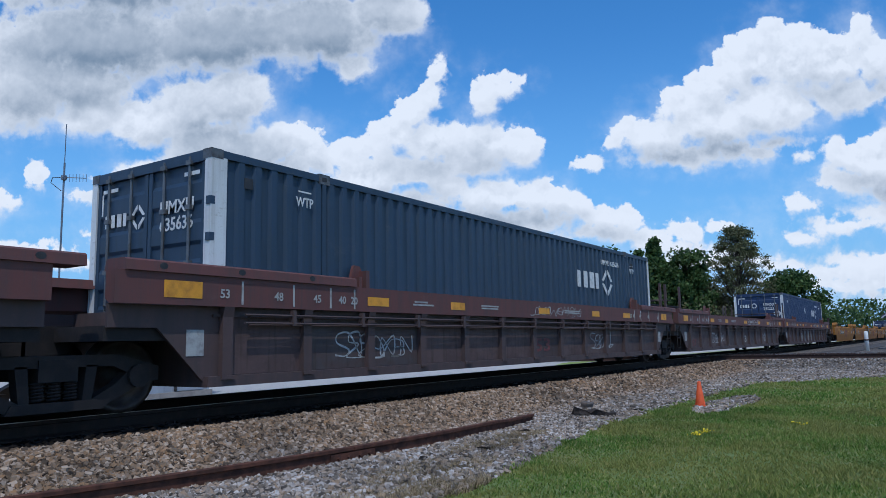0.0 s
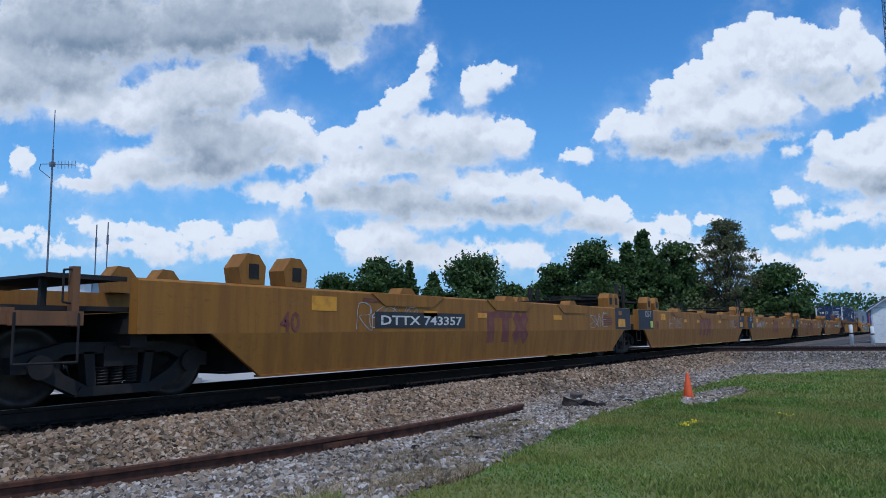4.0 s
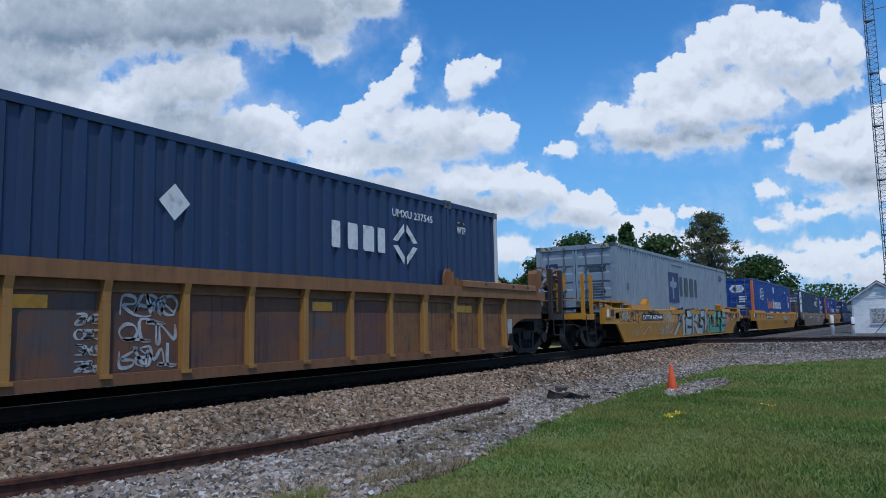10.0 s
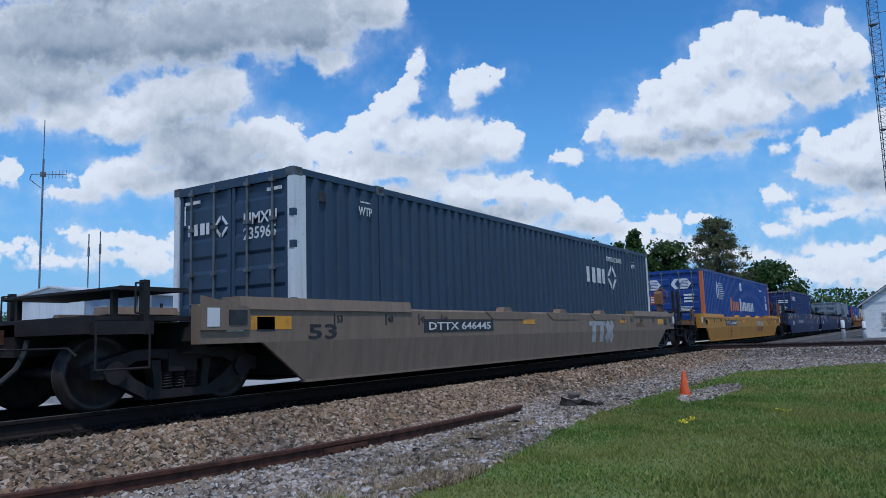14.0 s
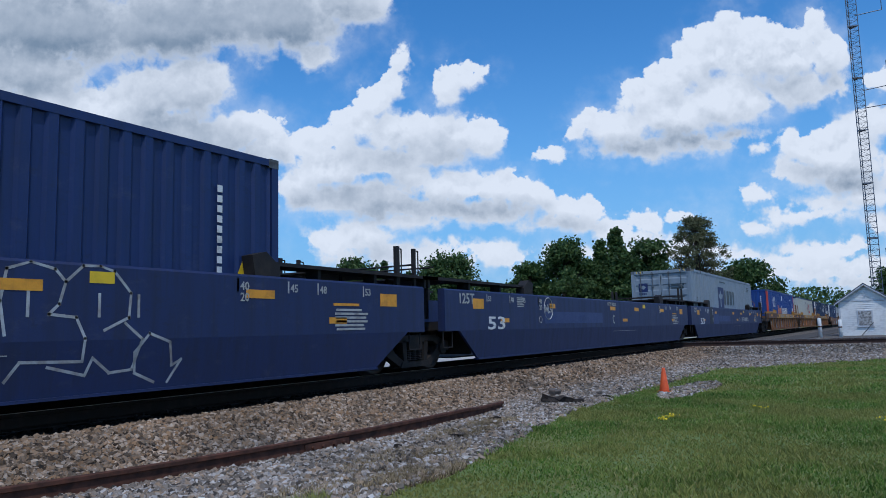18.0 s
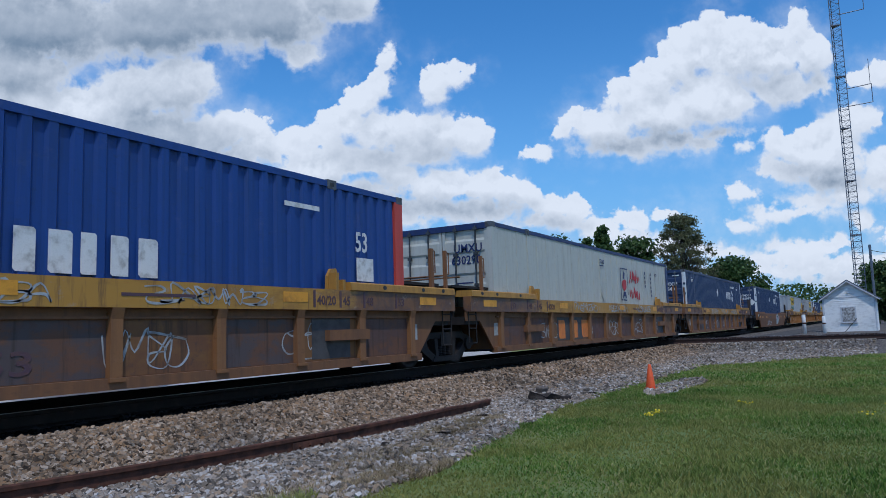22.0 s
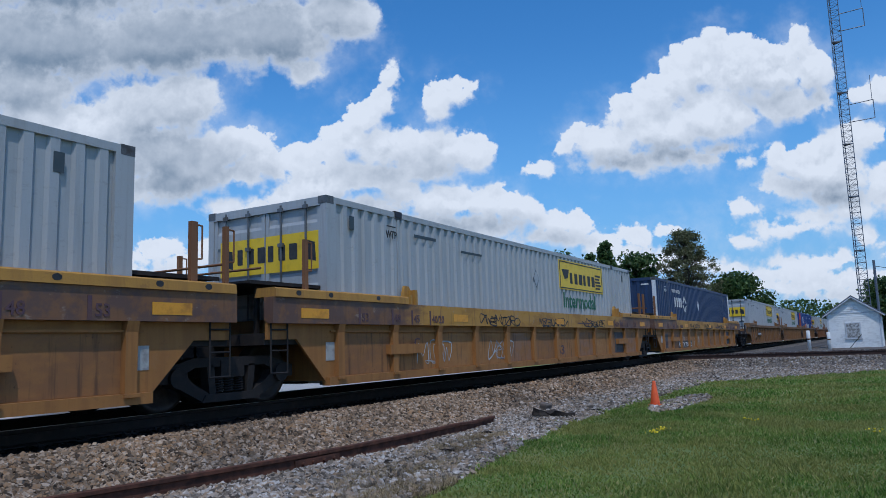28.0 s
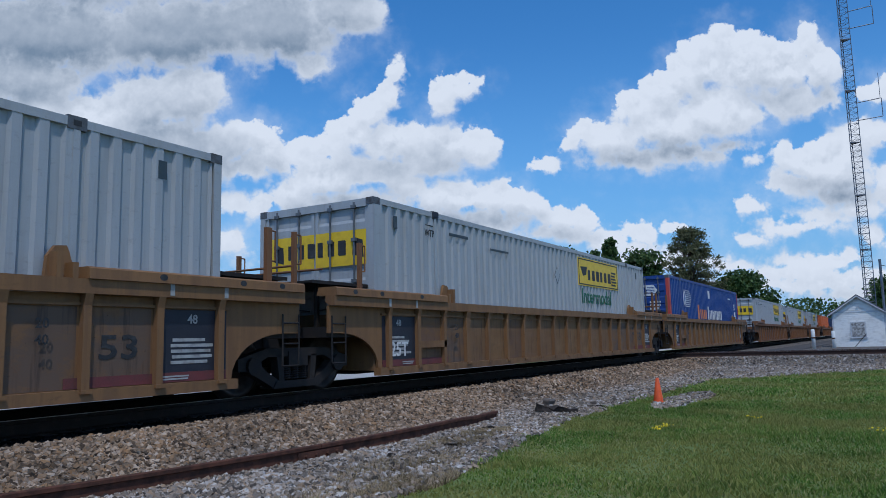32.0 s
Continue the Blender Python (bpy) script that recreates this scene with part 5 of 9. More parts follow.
def make_train():
    things = {}
    for u, e in ((-5.73, (True, False)), (13.76, (False, False)), (33.25, (False, False)), (52.73, (False, True))):
        things["m%d" % u] = ribbed_car(u, 9.745, MAROON, MAROON_TOP, 1.54, 1.19, 0.28, 13, e, None, (0, 1), "weathered oxide-red well car with upright side posts", arch="diag", tall=(u > 14, u > 0), rods=2 if 10 < u < 20 else 1, spans=((4.05, 0.42), (3.2, 0.0)))
    for i in range(5):
        things["y%d" % i] = smooth_car(73.9 + 15.8 * i, 7.9, STAINED, 1.34, 0.74, 0.22, (i == 0, i == 4), None, (0, 1), "empty yellow well car unit with stained plain sides", hood=False, endpaint=BROWN)
    things["r5"] = ribbed_car(158.57, D53, BROWN, POSTRUST, 1.46, 1.275, 0.20, 17, (True, True), None, (0, 1), "rust-brown well car with yellow side posts", posted=POSTGOLD)
    things["s6"] = smooth_car(182.3, D53, YELLOW, label="yellow well car with plain sides covered in graffiti", brake=(1, 0), endpaint=YELLOW, horns=True, cover=(4.2, 2.3), catwalk=2.3)
    things["s7"] = smooth_car(205.98, D53, YELLOW, label="yellow well car with plain sloping sides", brake=(0, 1), endpaint=BROWN)
    things["s8"] = smooth_car(229.6, D53, TAN, label="dusty tan well car with plain sides", brake=(0, 1))
    things["s9"] = smooth_car(253.05, D53, YELLOW, label="yellow well car with plain sloping sides", brake=(0, 1), endpaint=BROWN)
    for i in range(3):
        things["b%d" % i] = smooth_car(276.63 + 19.57 * i, 9.785, CARBLUE, 1.50, 0.72, 0.18, (i == 0, i == 2), None, (1, 1), "deep blue well car unit with grated walkways", hood=False, horns=True)
    for i in range(3):
        things["o%d" % i] = ribbed_car(339.35 + 19.58 * i, 9.79, BROWN, YELLOW_TOP, 1.36, 1.055, 0.21, 12, (i == 0, i == 2), None, (0, 1), "rusty brown well car unit with a yellow top chord", arch="diag", posted=POSTRUST)
    things["s16"] = smooth_car(402.15, D53, BROWN, label="brown-stained well car with plain sides", brake=(0, 1))
    for i in range(3):
        things["p%d" % i] = ribbed_car(425.5 + 19.55 * i, 9.775, OCHRE, YELLOW_TOP, 1.44, 1.085, 0.21, 12, (i == 0, i == 2), None, (0, 0), "yellow well car unit with stained ribbed sides", arch="diag")
    for i in range(3):
        things["q%d" % i] = ribbed_car(487.9 + 19.52 * i, 9.76, DUSTYTAN, DUSTYTAN, 1.42, 1.27, 0.20, 19, (i == 0, i == 2), None, (0, 0), "tan well car unit with closely ribbed sides")
    for i in range(3):
        ribbed_car(550.6 + 19.5 * i, 9.75, BROWN, BROWN, 1.42, 1.27, 0.20, 17, (i == 0, i == 2), None, (0, 0), "dark brown well car unit with ribbed sides")
    ribbed_car(613.3, D53, BROWN, BROWN, label="dark brown well car with ribbed sides")
    ribbed_car(636.9, D53, BROWN, BROWN, label="dark brown well car with ribbed sides")
    # bogies
    for us in ([-15.5, 4.02, 23.5, 42.99, 62.48], [66.0 + 15.8 * i for i in range(6)], [148.8, 168.34], [172.53, 192.07], [196.21, 215.75], [219.83, 239.37], [243.28, 262.82],
               [266.85, 286.42, 305.99, 325.55], [329.56, 349.14, 368.72, 388.3], [392.38, 411.92], [415.73, 435.28, 454.83, 474.38], [478.14, 497.66, 517.18, 536.7],
               [540.85, 560.35, 579.85, 599.35], [603.53, 623.07], [627.13, 646.67]):
        for u in us:
            bogie(u)
    # loads
    umax = "navy blue 53-foot container with white corner posts"
    c = {}
    c[1] = container(5.68, SLATE, POSTWHITE, "dark slate 53-foot container with white corner posts")
    c[3] = container(44.65, NAVY, POSTWHITE, umax)
    c[5] = container(150.5, NAVY, POSTWHITE, umax, z=0.19)
    c[6] = container(174.22, PALEGREY, PALEGREY, "pale grey 53-foot container with a dark blue emblem")
    c[7] = container(197.9, ROYAL, ORANGE, "royal blue 53-foot container with orange posts and letters")
    c[8] = container(221.5, SLATE, POSTWHITE, "dark slate 53-foot container with white corner posts")
    c[9] = container(244.98, ROYAL, ORANGE, "royal blue 53-foot container with orange posts and letters")
    c[10] = container(270.55, SEABLUE, SEABLUE, "dark blue 40-foot container with a white mark", 12.192)
    c[12] = container(307.69, PALEGREY, PALEGREY, "pale grey 53-foot container with a dark blue emblem")
    c[13] = container(331.25, ROYAL, REDPOST, "royal blue 53-foot container with red posts", doors=1, frontpost=REDPOST, z=0.19)
    c[14] = container(351.0, CREAM, CREAM, "cream sheet-sided 53-foot container with dark trim", rail=SEABLUE, flat=True, bars=GREYBAR, z=0.19)
    c[15] = container(370.45, NAVY, POSTWHITE, umax, z=0.19)
    c[16] = container(394.05, NAVY, POSTWHITE, umax)
    jb = "white corrugated 53-foot container with yellow sign"
    c[17] = container(417.45, OFFWHITE, OFFWHITE, jb, doors=1, z=0.19)
    c[18] = container(437.0, OFFWHITE, OFFWHITE, jb, z=0.19)
    c[19] = container(456.5, NAVY, POSTWHITE, umax, doors=1, z=0.19)
    c[20] = container(479.85, OFFWHITE, OFFWHITE, jb, bars=GREYBAR)
    c[21] = container(499.3, OFFWHITE, OFFWHITE, jb)
    c[22] = container(519.1, ROYAL, REDPOST, "royal blue 53-foot container with red posts")
    c[23] = container(542.5, OFFWHITE, OFFWHITE, jb)
    c[24] = container(562.0, OFFWHITE, OFFWHITE, jb)
    c[25] = container(581.5, OFFWHITE, OFFWHITE, jb)
    c[26] = container(605.2, ORANGE, ORANGE, "plain orange 53-foot container far back")
    c[27] = container(628.8, NAVY, NAVY, "navy blue 53-foot container")
    return things, c


CARS, LOADS = make_train()

# ---- markings ----
SIDE, CAR = -1.290, -1.531
NAVYINK = surface("navy ink", (0.012, 0.025, 0.11), 0.55, 0, (0.02, 0.03, 0.08), 0.3, 6.0)
GREYINK = surface("dark teal-grey ink", (0.04, 0.06, 0.07), 0.55, 0, (0.06, 0.07, 0.08), 0.3, 6.0)
GREENINK = surface("green ink", (0.01, 0.13, 0.06), 0.55, 0, (0.02, 0.10, 0.05), 0.3, 6.0)
SIGNYELLOW = surface("yellow sign film", (0.78, 0.52, 0.01), 0.45, 0, (0.6, 0.38, 0.02), 0.25, 5.0)
REDINK = surface("red ink", (0.50, 0.02, 0.03), 0.55, 0, (0.35, 0.03, 0.03), 0.3, 6.0)
ORANGEINK = surface("orange ink", (0.72, 0.20, 0.02), 0.55, 0, (0.5, 0.15, 0.04), 0.35, 5.0)
MAROONINK = surface("faded maroon ink", (0.16, 0.035, 0.035), 0.65, 0, (0.22, 0.09, 0.05), 0.4, 5.0)
FADEBLUE = surface("faded lighter blue paint", (0.028, 0.048, 0.15), 0.55, 0, (0.02, 0.036, 0.115), 0.3, 3.0)
DULLWHITE = surface("dull white stencil", (0.42, 0.42, 0.40), 0.65, 0, (0.22, 0.21, 0.20), 0.35, 7.0)
FADEBLACK = surface("faded black spray paint", (0.055, 0.036, 0.026), 0.75, 0, (0.13, 0.065, 0.025), 0.45, 5.0)
SPRAY = surface("pale spray paint", (0.45, 0.47, 0.48), 0.7, 0, (0.22, 0.20, 0.18), 0.45, 5.0)
SPRAYPALE = surface("dusty cream spray paint", (0.30, 0.28, 0.24), 0.75, 0, (0.17, 0.15, 0.13), 0.45, 4.0)
SPRAYBLUE = surface("pale blue spray paint", (0.34, 0.47, 0.52), 0.7, 0, (0.30, 0.34, 0.30), 0.4, 3.0)
SPRAYGREEN = surface("green spray paint", (0.16, 0.36, 0.14), 0.7, 0, (0.10, 0.40, 0.35), 0.45, 1.6)
SPRAYTEAL = surface("teal spray paint", (0.18, 0.40, 0.36), 0.7, 0, (0.16, 0.36, 0.20), 0.4, 1.6)
SPRAYPINK = surface("pink spray paint", (0.50, 0.20, 0.27), 0.7, 0, (0.40, 0.2, 0.2), 0.4, 4.0)
SPRAYBONE = surface("bone-white spray paint", (0.50, 0.50, 0.42), 0.7, 0, (0.30, 0.42, 0.48), 0.5, 1.5)
PURPLEINK = surface("faded purple stencil", (0.085, 0.045, 0.062), 0.65, 0, (0.12, 0.06, 0.05), 0.4, 5.0)
PANELNAVY = surface("dark navy panel", (0.016, 0.018, 0.028), 0.6, 0, (0.03, 0.03, 0.04), 0.3, 5.0)
PANELRED = surface("dull red primer", (0.16, 0.035, 0.035), 0.7, 0, (0.10, 0.04, 0.035), 0.4, 5.0)
PANELGREY = surface("dark grey patch panel", (0.075, 0.070, 0.068), 0.7, 0, (0.05, 0.045, 0.045), 0.4, 5.0)


def shape(name, outline, y, mat, parent, face="side", label="", thick=0.003, at=None):
    """A flat outline of pairs; side: (x, z), end: (y, z)."""
    bm = bmesh.new()
    prism(bm, outline, "y" if face == "side" else "x", y - thick, y)
    return part(name, bm, mat, parent, label, at=at)


def lines(parent, x0, x1, z0, z1, n, y, mat, face="side", seed=1):
    """Small print as plain bars, line under line."""
    rng = random.Random(seed)
    for i in range(n):
        h = (z1 - z0) / (n * 1.7)
        z = z1 - (i + 0.5) * (z1 - z0) / n
        a = x0 + (x1 - x0) * rng.uniform(0, 0.08)
        b = x1 - (x1 - x0) * rng.uniform(0, 0.35)
        a, b = sorted((a, b))
        patch("stencil_line", a, b, z - h / 2, z + h / 2, y, mat, parent, face)


def glyphs(parent, x0, x1, z0, z1, n, y, mat, face="side", first=1.0, seed=0):
    """A trade name as n plain block shapes in its colour."""
    rng = random.Random(seed + n)
    flip = x1 < x0
    w = abs(x1 - x0) / n
    for i in range(n):
        h = (z1 - z0) * (first if i == 0 else 1.0)
        a = (x0 - i * w) if flip else (x0 + i * w)
        d = -1 if flip else 1
        q = w * (0.52 + 0.22 * ((i * 7 + seed * 3) % 3) / 2)
        cut = 0.12 * q
        pts = [(0, cut), (cut, 0), (q, 0), (q, h - cut), (q - cut, h), (0, h)]
        shape("emblem_block", [(a + d * p, z0 + r) for p, r in pts], y, mat, parent, face)


def rhombus(parent, cx, cz, w, h, y, mat, face="side", name="placard", label=""):
    return shape(name, [(cx - w / 2, cz), (cx, cz - h / 2), (cx + w / 2, cz), (cx, cz + h / 2)], y, mat, parent, face, label)


def rhombus_ring(parent, cx, cz, w, h, y, mat, face="side"):
    """Four short bars that make an open diamond, with a small one inside."""
    for sx, sz in ((1, 1), (1, -1), (-1, 1), (-1, -1)):
        a, b = (sx * 0.06 * w, sz * 0.47 * h), (sx * 0.47 * w, sz * 0.06 * h)
        c, d = (sx * 0.30 * w, sz * 0.04 * h), (sx * 0.04 * w, sz * 0.30 * h)
        shape("emblem_bar", [(cx + p, cz + r) for p, r in (a, b, c, d)], y, mat, parent, face)


def navy_marks(c, half, lead=True, number=True, z0=-0.25):
    """White emblem, placard and small figures on a navy box. The side emblem lies towards the trailing end."""
    n = half
    if lead:
        glyphs(c, 10.84 - n, 12.36 - n, 2.01 + z0, 2.42 + z0, 4, SIDE, WHITE)
        rhombus_ring(c, 12.77 - n, 2.21 + z0, 0.78, 0.74, SIDE, WHITE)
        write("WTP", 14.5 - n, SIDE - 0.004, 2.57 + z0, 0.19, WHITE, c, 0.8)
        patch("stencil_line", 14.54 - n, 14.79 - n, 2.77 + z0, 2.79 + z0, SIDE, WHITE, c)
    else:
        glyphs(c, 3.04 - n, 4.50 - n, 2.08 + z0, 2.48 + z0, 4, SIDE, WHITE)
        rhombus_ring(c, 4.88 - n, 2.23 + z0, 0.80, 0.74, SIDE, WHITE)
    write("WTP", 1.43 - n, SIDE - 0.004, 2.63 + z0, 0.19, WHITE, c, 0.8)
    patch("stencil_line", 1.47 - n, 1.72 - n, 2.83 + z0, 2.85 + z0, SIDE, WHITE, c)
    patch("vent", 0.52 - n, 0.66 - n, 2.72 + z0, 2.86 + z0, SIDE, BLACK, c)
    patch("vent", 14.6 - n, 14.74 - n, 2.72 + z0, 2.86 + z0, SIDE, BLACK, c)
    e = -n + 0.022
    glyphs(c, 0.98, 0.42, 2.36 + z0, 2.54 + z0, 4, e, WHITE, "end")
    rhombus_ring(c, 0.22, 2.45 + z0, 0.34, 0.36, e, WHITE, "end")
    for y0, y1, z in ((1.05, 0.7, 2.86), (-0.75, -1.05, 2.86)):
        patch("reflective_strip", y1, y0, z + z0, z + 0.05 + z0, e, WHITE, c, "end")
    patch("reflective_strip", 1.04, 1.07, 2.55 + z0, 2.85 + z0, e, WHITE, c, "end")


def corner_blocks(c, half):
    """Dark hinge lugs set into the white leading post."""
    for z in (0.35, 0.95, 1.75, 2.2):
        part("hinge", cuboid(-half - 0.012, -half + 0.06, -1.30, -1.22, z, z + 0.10), SLATE, c)


def blue_marks(c, half, front=False):
    z0, n = -0.25, half
    # disc emblem with speed lines
    bx = 2.36 if not front else 2.36
    shape("emblem_field", [(bx - n, 2.32 + z0), (bx + 0.30 - n, 1.92 + z0), (bx + 0.62 - n, 2.30 + z0), (bx + 0.32 - n, 2.72 + z0)], SIDE, WHITE, c)
    rhombus(c, bx + 0.32 - n, 2.31 + z0, 0.36, 0.46, SIDE - 0.003, surface("mid blue ink", (0.04, 0.13, 0.42), 0.5), name="emblem_core")
    for i in range(9):
        z = 1.95 + 0.085 * i
        patch("speed_line", bx + 0.55 - n, bx + 1.3 + 0.25 * math.sin(i * 0.4) - n, z + z0, z + 0.03 + z0, SIDE, WHITE, c)
    patch("white_square", 7.66 - n, 8.12 - n, 2.48 + z0, 2.86 + z0, SIDE, WHITE, c)
    glyphs(c, 5.20 - n, 5.82 - n, 1.44 + z0, 2.10 + z0, 1, SIDE, ORANGEINK, seed=2)
    glyphs(c, 5.73 - n, 7.28 - n, 1.47 + z0, 1.91 + z0, 4, SIDE, ORANGEINK, seed=2)
    glyphs(c, 7.43 - n, 7.96 - n, 1.45 + z0, 2.08 + z0, 1, SIDE, WHITE, seed=2)
    glyphs(c, 7.86 - n, 11.04 - n, 1.47 + z0, 1.92 + z0, 9, SIDE, WHITE, seed=1)
    write("53", 14.75 - n, SIDE - 0.004, 2.08 + z0, 0.46, WHITE, c, 0.75)
    patch("white_square", 14.78 - n, 15.24 - n, 1.60 + z0, 1.98 + z0, SIDE, WHITE, c)
    lines(c, 13.0 - n, 14.3 - n, 2.6 + z0, 2.72 + z0, 1, SIDE, WHITE, seed=2)
    e = -n + 0.022
    if not front:
        for y in (0.83, -0.42):
            shape("door_emblem", [(y - 0.42, 2.55 + z0), (y - 0.26, 2.34 + z0), (y + 0.26, 2.34 + z0), (y + 0.42, 2.55 + z0), (y + 0.26, 2.77 + z0), (y - 0.26, 2.77 + z0)], e, WHITE, c, "end")
            rhombus(c, y + 0.12, 2.55 + z0, 0.26, 0.34, e - 0.003, ROYAL, "end", "emblem_core")
            for i in range(5):
                patch("speed_line", y - 0.3, y, 2.42 + 0.06 * i + z0, 2.44 + 0.06 * i + z0, e - 0.003, ROYAL, c, "end")
        lines(c, -0.5, -0.95, 1.75 + z0, 2.15 + z0, 3, e, WHITE, "end", 4)
        lines(c, -0.3, -1.05, 1.40 + z0, 1.62 + z0, 4, e, WHITE, "end", 5)
    else:
        e = -n + 0.018
        write("53", e - 0.004, 0.12, 2.10 + z0, 0.46, WHITE, c, 0.75, "end")
        patch("white_square", -0.28, 0.1, 1.62 + z0, 2.0 + z0, e, WHITE, c, "end")
        for i in range(8):
            patch("stencil_line", -0.86, -0.78, 1.62 + 0.14 * i + z0, 1.71 + 0.14 * i + z0, e, WHITE, c, "end")


def grey_marks(c, half):
    z0, n = -0.25, half
    patch("emblem_field", 5.79 - n, 7.22 - n, 1.44 + z0, 2.56 + z0, SIDE, NAVYINK, c)
    shape("emblem_bird", [(5.92 - n, 2.16 + z0), (6.05 - n, 2.02 + z0), (6.30 - n, 1.98 + z0), (6.30 - n, 1.58 + z0), (6.50 - n, 1.58 + z0), (6.50 - n, 1.98 + z0), (6.78 - n, 2.0 + z0), (6.98 - n, 2.2 + z0), (6.55 - n, 2.22 + z0), (6.52 - n, 2.36 + z0), (6.36 - n, 2.42 + z0), (6.28 - n, 2.24 + z0)], SIDE - 0.003, PALEGREY, c)
    glyphs(c, 7.36 - n, 10.5 - n, 1.70 + z0, 2.44 + z0, 4, SIDE, GREYINK, seed=1)
    write("53'", 14.6 - n, SIDE - 0.004, 1.76 + z0, 0.26, GREYINK, c, 0.9)
    write("53'", 0.95 - n, SIDE - 0.004, 1.76 + z0, 0.26, GREYINK, c, 0.9)
    lines(c, 14.4 - n, 15.3 - n, 2.55 + z0, 2.85 + z0, 3, SIDE, GREYINK, seed=6)
    lines(c, 6.3 - n, 8.6 - n, 2.78 + z0, 2.88 + z0, 1, SIDE, GREYINK, seed=8)
    e = -n + 0.022
    patch("door_emblem", 0.58, 0.98, 2.22 + z0, 2.60 + z0, e, NAVYINK, c, "end")
    rhombus(c, 0.78, 2.42 + z0, 0.26, 0.2, e - 0.003, PALEGREY, "end", "emblem_bird")
    glyphs(c, 0.97, 0.6, 2.08 + z0, 2.18 + z0, 4, e, NAVYINK, "end")
    lines(c, -0.42, -1.12, 2.28 + z0, 2.54 + z0, 2, e, GREYINK, "end", 3)
    lines(c, -0.42, -1.05, 1.55 + z0, 1.95 + z0, 5, e, GREYINK, "end", 5)
    for y in (1.0, -0.9):
        for i in range(4):
            shape("hazard_stripe", [(y - 0.11 + 0.09 * i - 0.16, 2.80), (y - 0.07 + 0.09 * i - 0.16, 2.80), (y - 0.03 + 0.09 * i - 0.16, 2.885), (y - 0.07 + 0.09 * i - 0.16, 2.885)], -n - 0.001, SIGNYELLOW if i % 2 else BLACK, c, "end")
    for i in range(5):
        shape("hazard_stripe", [(0.2 + 0.1 * i - n, 2.80), (0.25 + 0.1 * i - n, 2.80), (0.30 + 0.1 * i - n, 2.885), (0.25 + 0.1 * i - n, 2.885)], -1.2965, SIGNYELLOW if i % 2 else BLACK, c)


def white_marks(c, half, front=False):
    z0, n = -0.25, half
    x = 3.3 if front else 9.6
    patch("sign_panel", x - n, x + 3.6 - n, 2.18 + z0, 2.98 + z0, SIDE, SIGNYELLOW, c, label="yellow sign panel")
    for a, b, p, q in ((0.06, 3.54, 0.03, 0.06), (0.06, 3.54, 0.74, 0.77), (0.06, 0.10, 0.06, 0.74), (3.50, 3.54, 0.06, 0.74)):
        patch("sign_border", x + a - n, x + b - n, 2.18 + p + z0, 2.18 + q + z0, SIDE - 0.004, BLACK, c)
    glyphs(c, x + 0.8 - n, x + 2.95 - n, 2.36 + z0, 2.66 + z0, 6, SIDE - 0.004, BLACK, seed=1)
    shape("sign_scroll", [(x + 0.2 - n, 2.72 + z0), (x + 0.75 - n, 2.74 + z0), (x + 0.65 - n, 2.5 + z0), (x + 0.4 - n, 2.46 + z0)], SIDE - 0.004, BLACK, c)
    lines(c, x + 2.9 - n, x + 3.45 - n, 2.28 + z0, 2.75 + z0, 5, SIDE - 0.004, BLACK, seed=9)
    write("Intermodal", x + 0.22 - n, SIDE - 0.004, 1.70 + z0, 0.58, GREENINK, c, 1.02)
    if not front:
        rhombus(c, 8.06 - n, 2.35 + z0, 0.36, 0.46, SIDE, GREYINK, name="placard_edge")
        rhombus(c, 8.06 - n, 2.35 + z0, 0.31, 0.40, SIDE - 0.003, OFFWHITE, label="white placard holder")
    write("WTP", 1.6 - n, SIDE - 0.004, 2.66 + z0, 0.19, BLACK, c, 0.8)
    patch("stencil_line", 1.63 - n, 1.9 - n, 2.86 + z0, 2.88 + z0, SIDE, BLACK, c)
    lines(c, 2.4 - n, 3.7 - n, 2.74 + z0, 2.84 + z0, 1, SIDE, GREYINK, seed=2)
    lines(c, 4.2 - n, 5.5 - n, 2.62 + z0, 2.70 + z0, 1, SIDE, GREYINK, seed=5)
    patch("vent", 0.58 - n, 0.70 - n, 2.68 + z0, 2.90 + z0, SIDE, GREYINK, c)
    patch("vent", 15.2 - n, 15.32 - n, 2.68 + z0, 2.90 + z0, SIDE, GREYINK, c)
    e = -n + 0.020
    if front:
        e = -n + 0.018
        patch("end_sign", -0.5, 0.6, 2.5 + z0, 2.92 + z0, e, SIGNYELLOW, c, "end")
        glyphs(c, 0.5, -0.4, 2.6 + z0, 2.8 + z0, 6, e - 0.004, BLACK, "end")
        write("Intermodal", e - 0.004, 0.55, 2.24 + z0, 0.2, GREENINK, c, 1.0, "end")
    else:
        patch("end_sign", -1.12, -0.02, 2.02 + z0, 2.62 + z0, e, SIGNYELLOW, c, "end")
        patch("end_sign", 0.02, 1.02, 2.02 + z0, 2.62 + z0, e, SIGNYELLOW, c, "end")
        glyphs(c, 0.62, -0.75, 2.20 + z0, 2.46 + z0, 6, e - 0.004, BLACK, "end", seed=1)
        for y in (0.84, -0.95):
            shape("sign_scroll", [(y - 0.12, 2.14 + z0), (y + 0.12, 2.2 + z0), (y + 0.1, 2.5 + z0), (y - 0.1, 2.44 + z0)], e - 0.004, BLACK, c, "end")
        lines(c, -0.7, -1.1, 1.60 + z0, 1.72 + z0, 1, e, GREYINK, "end", 5)


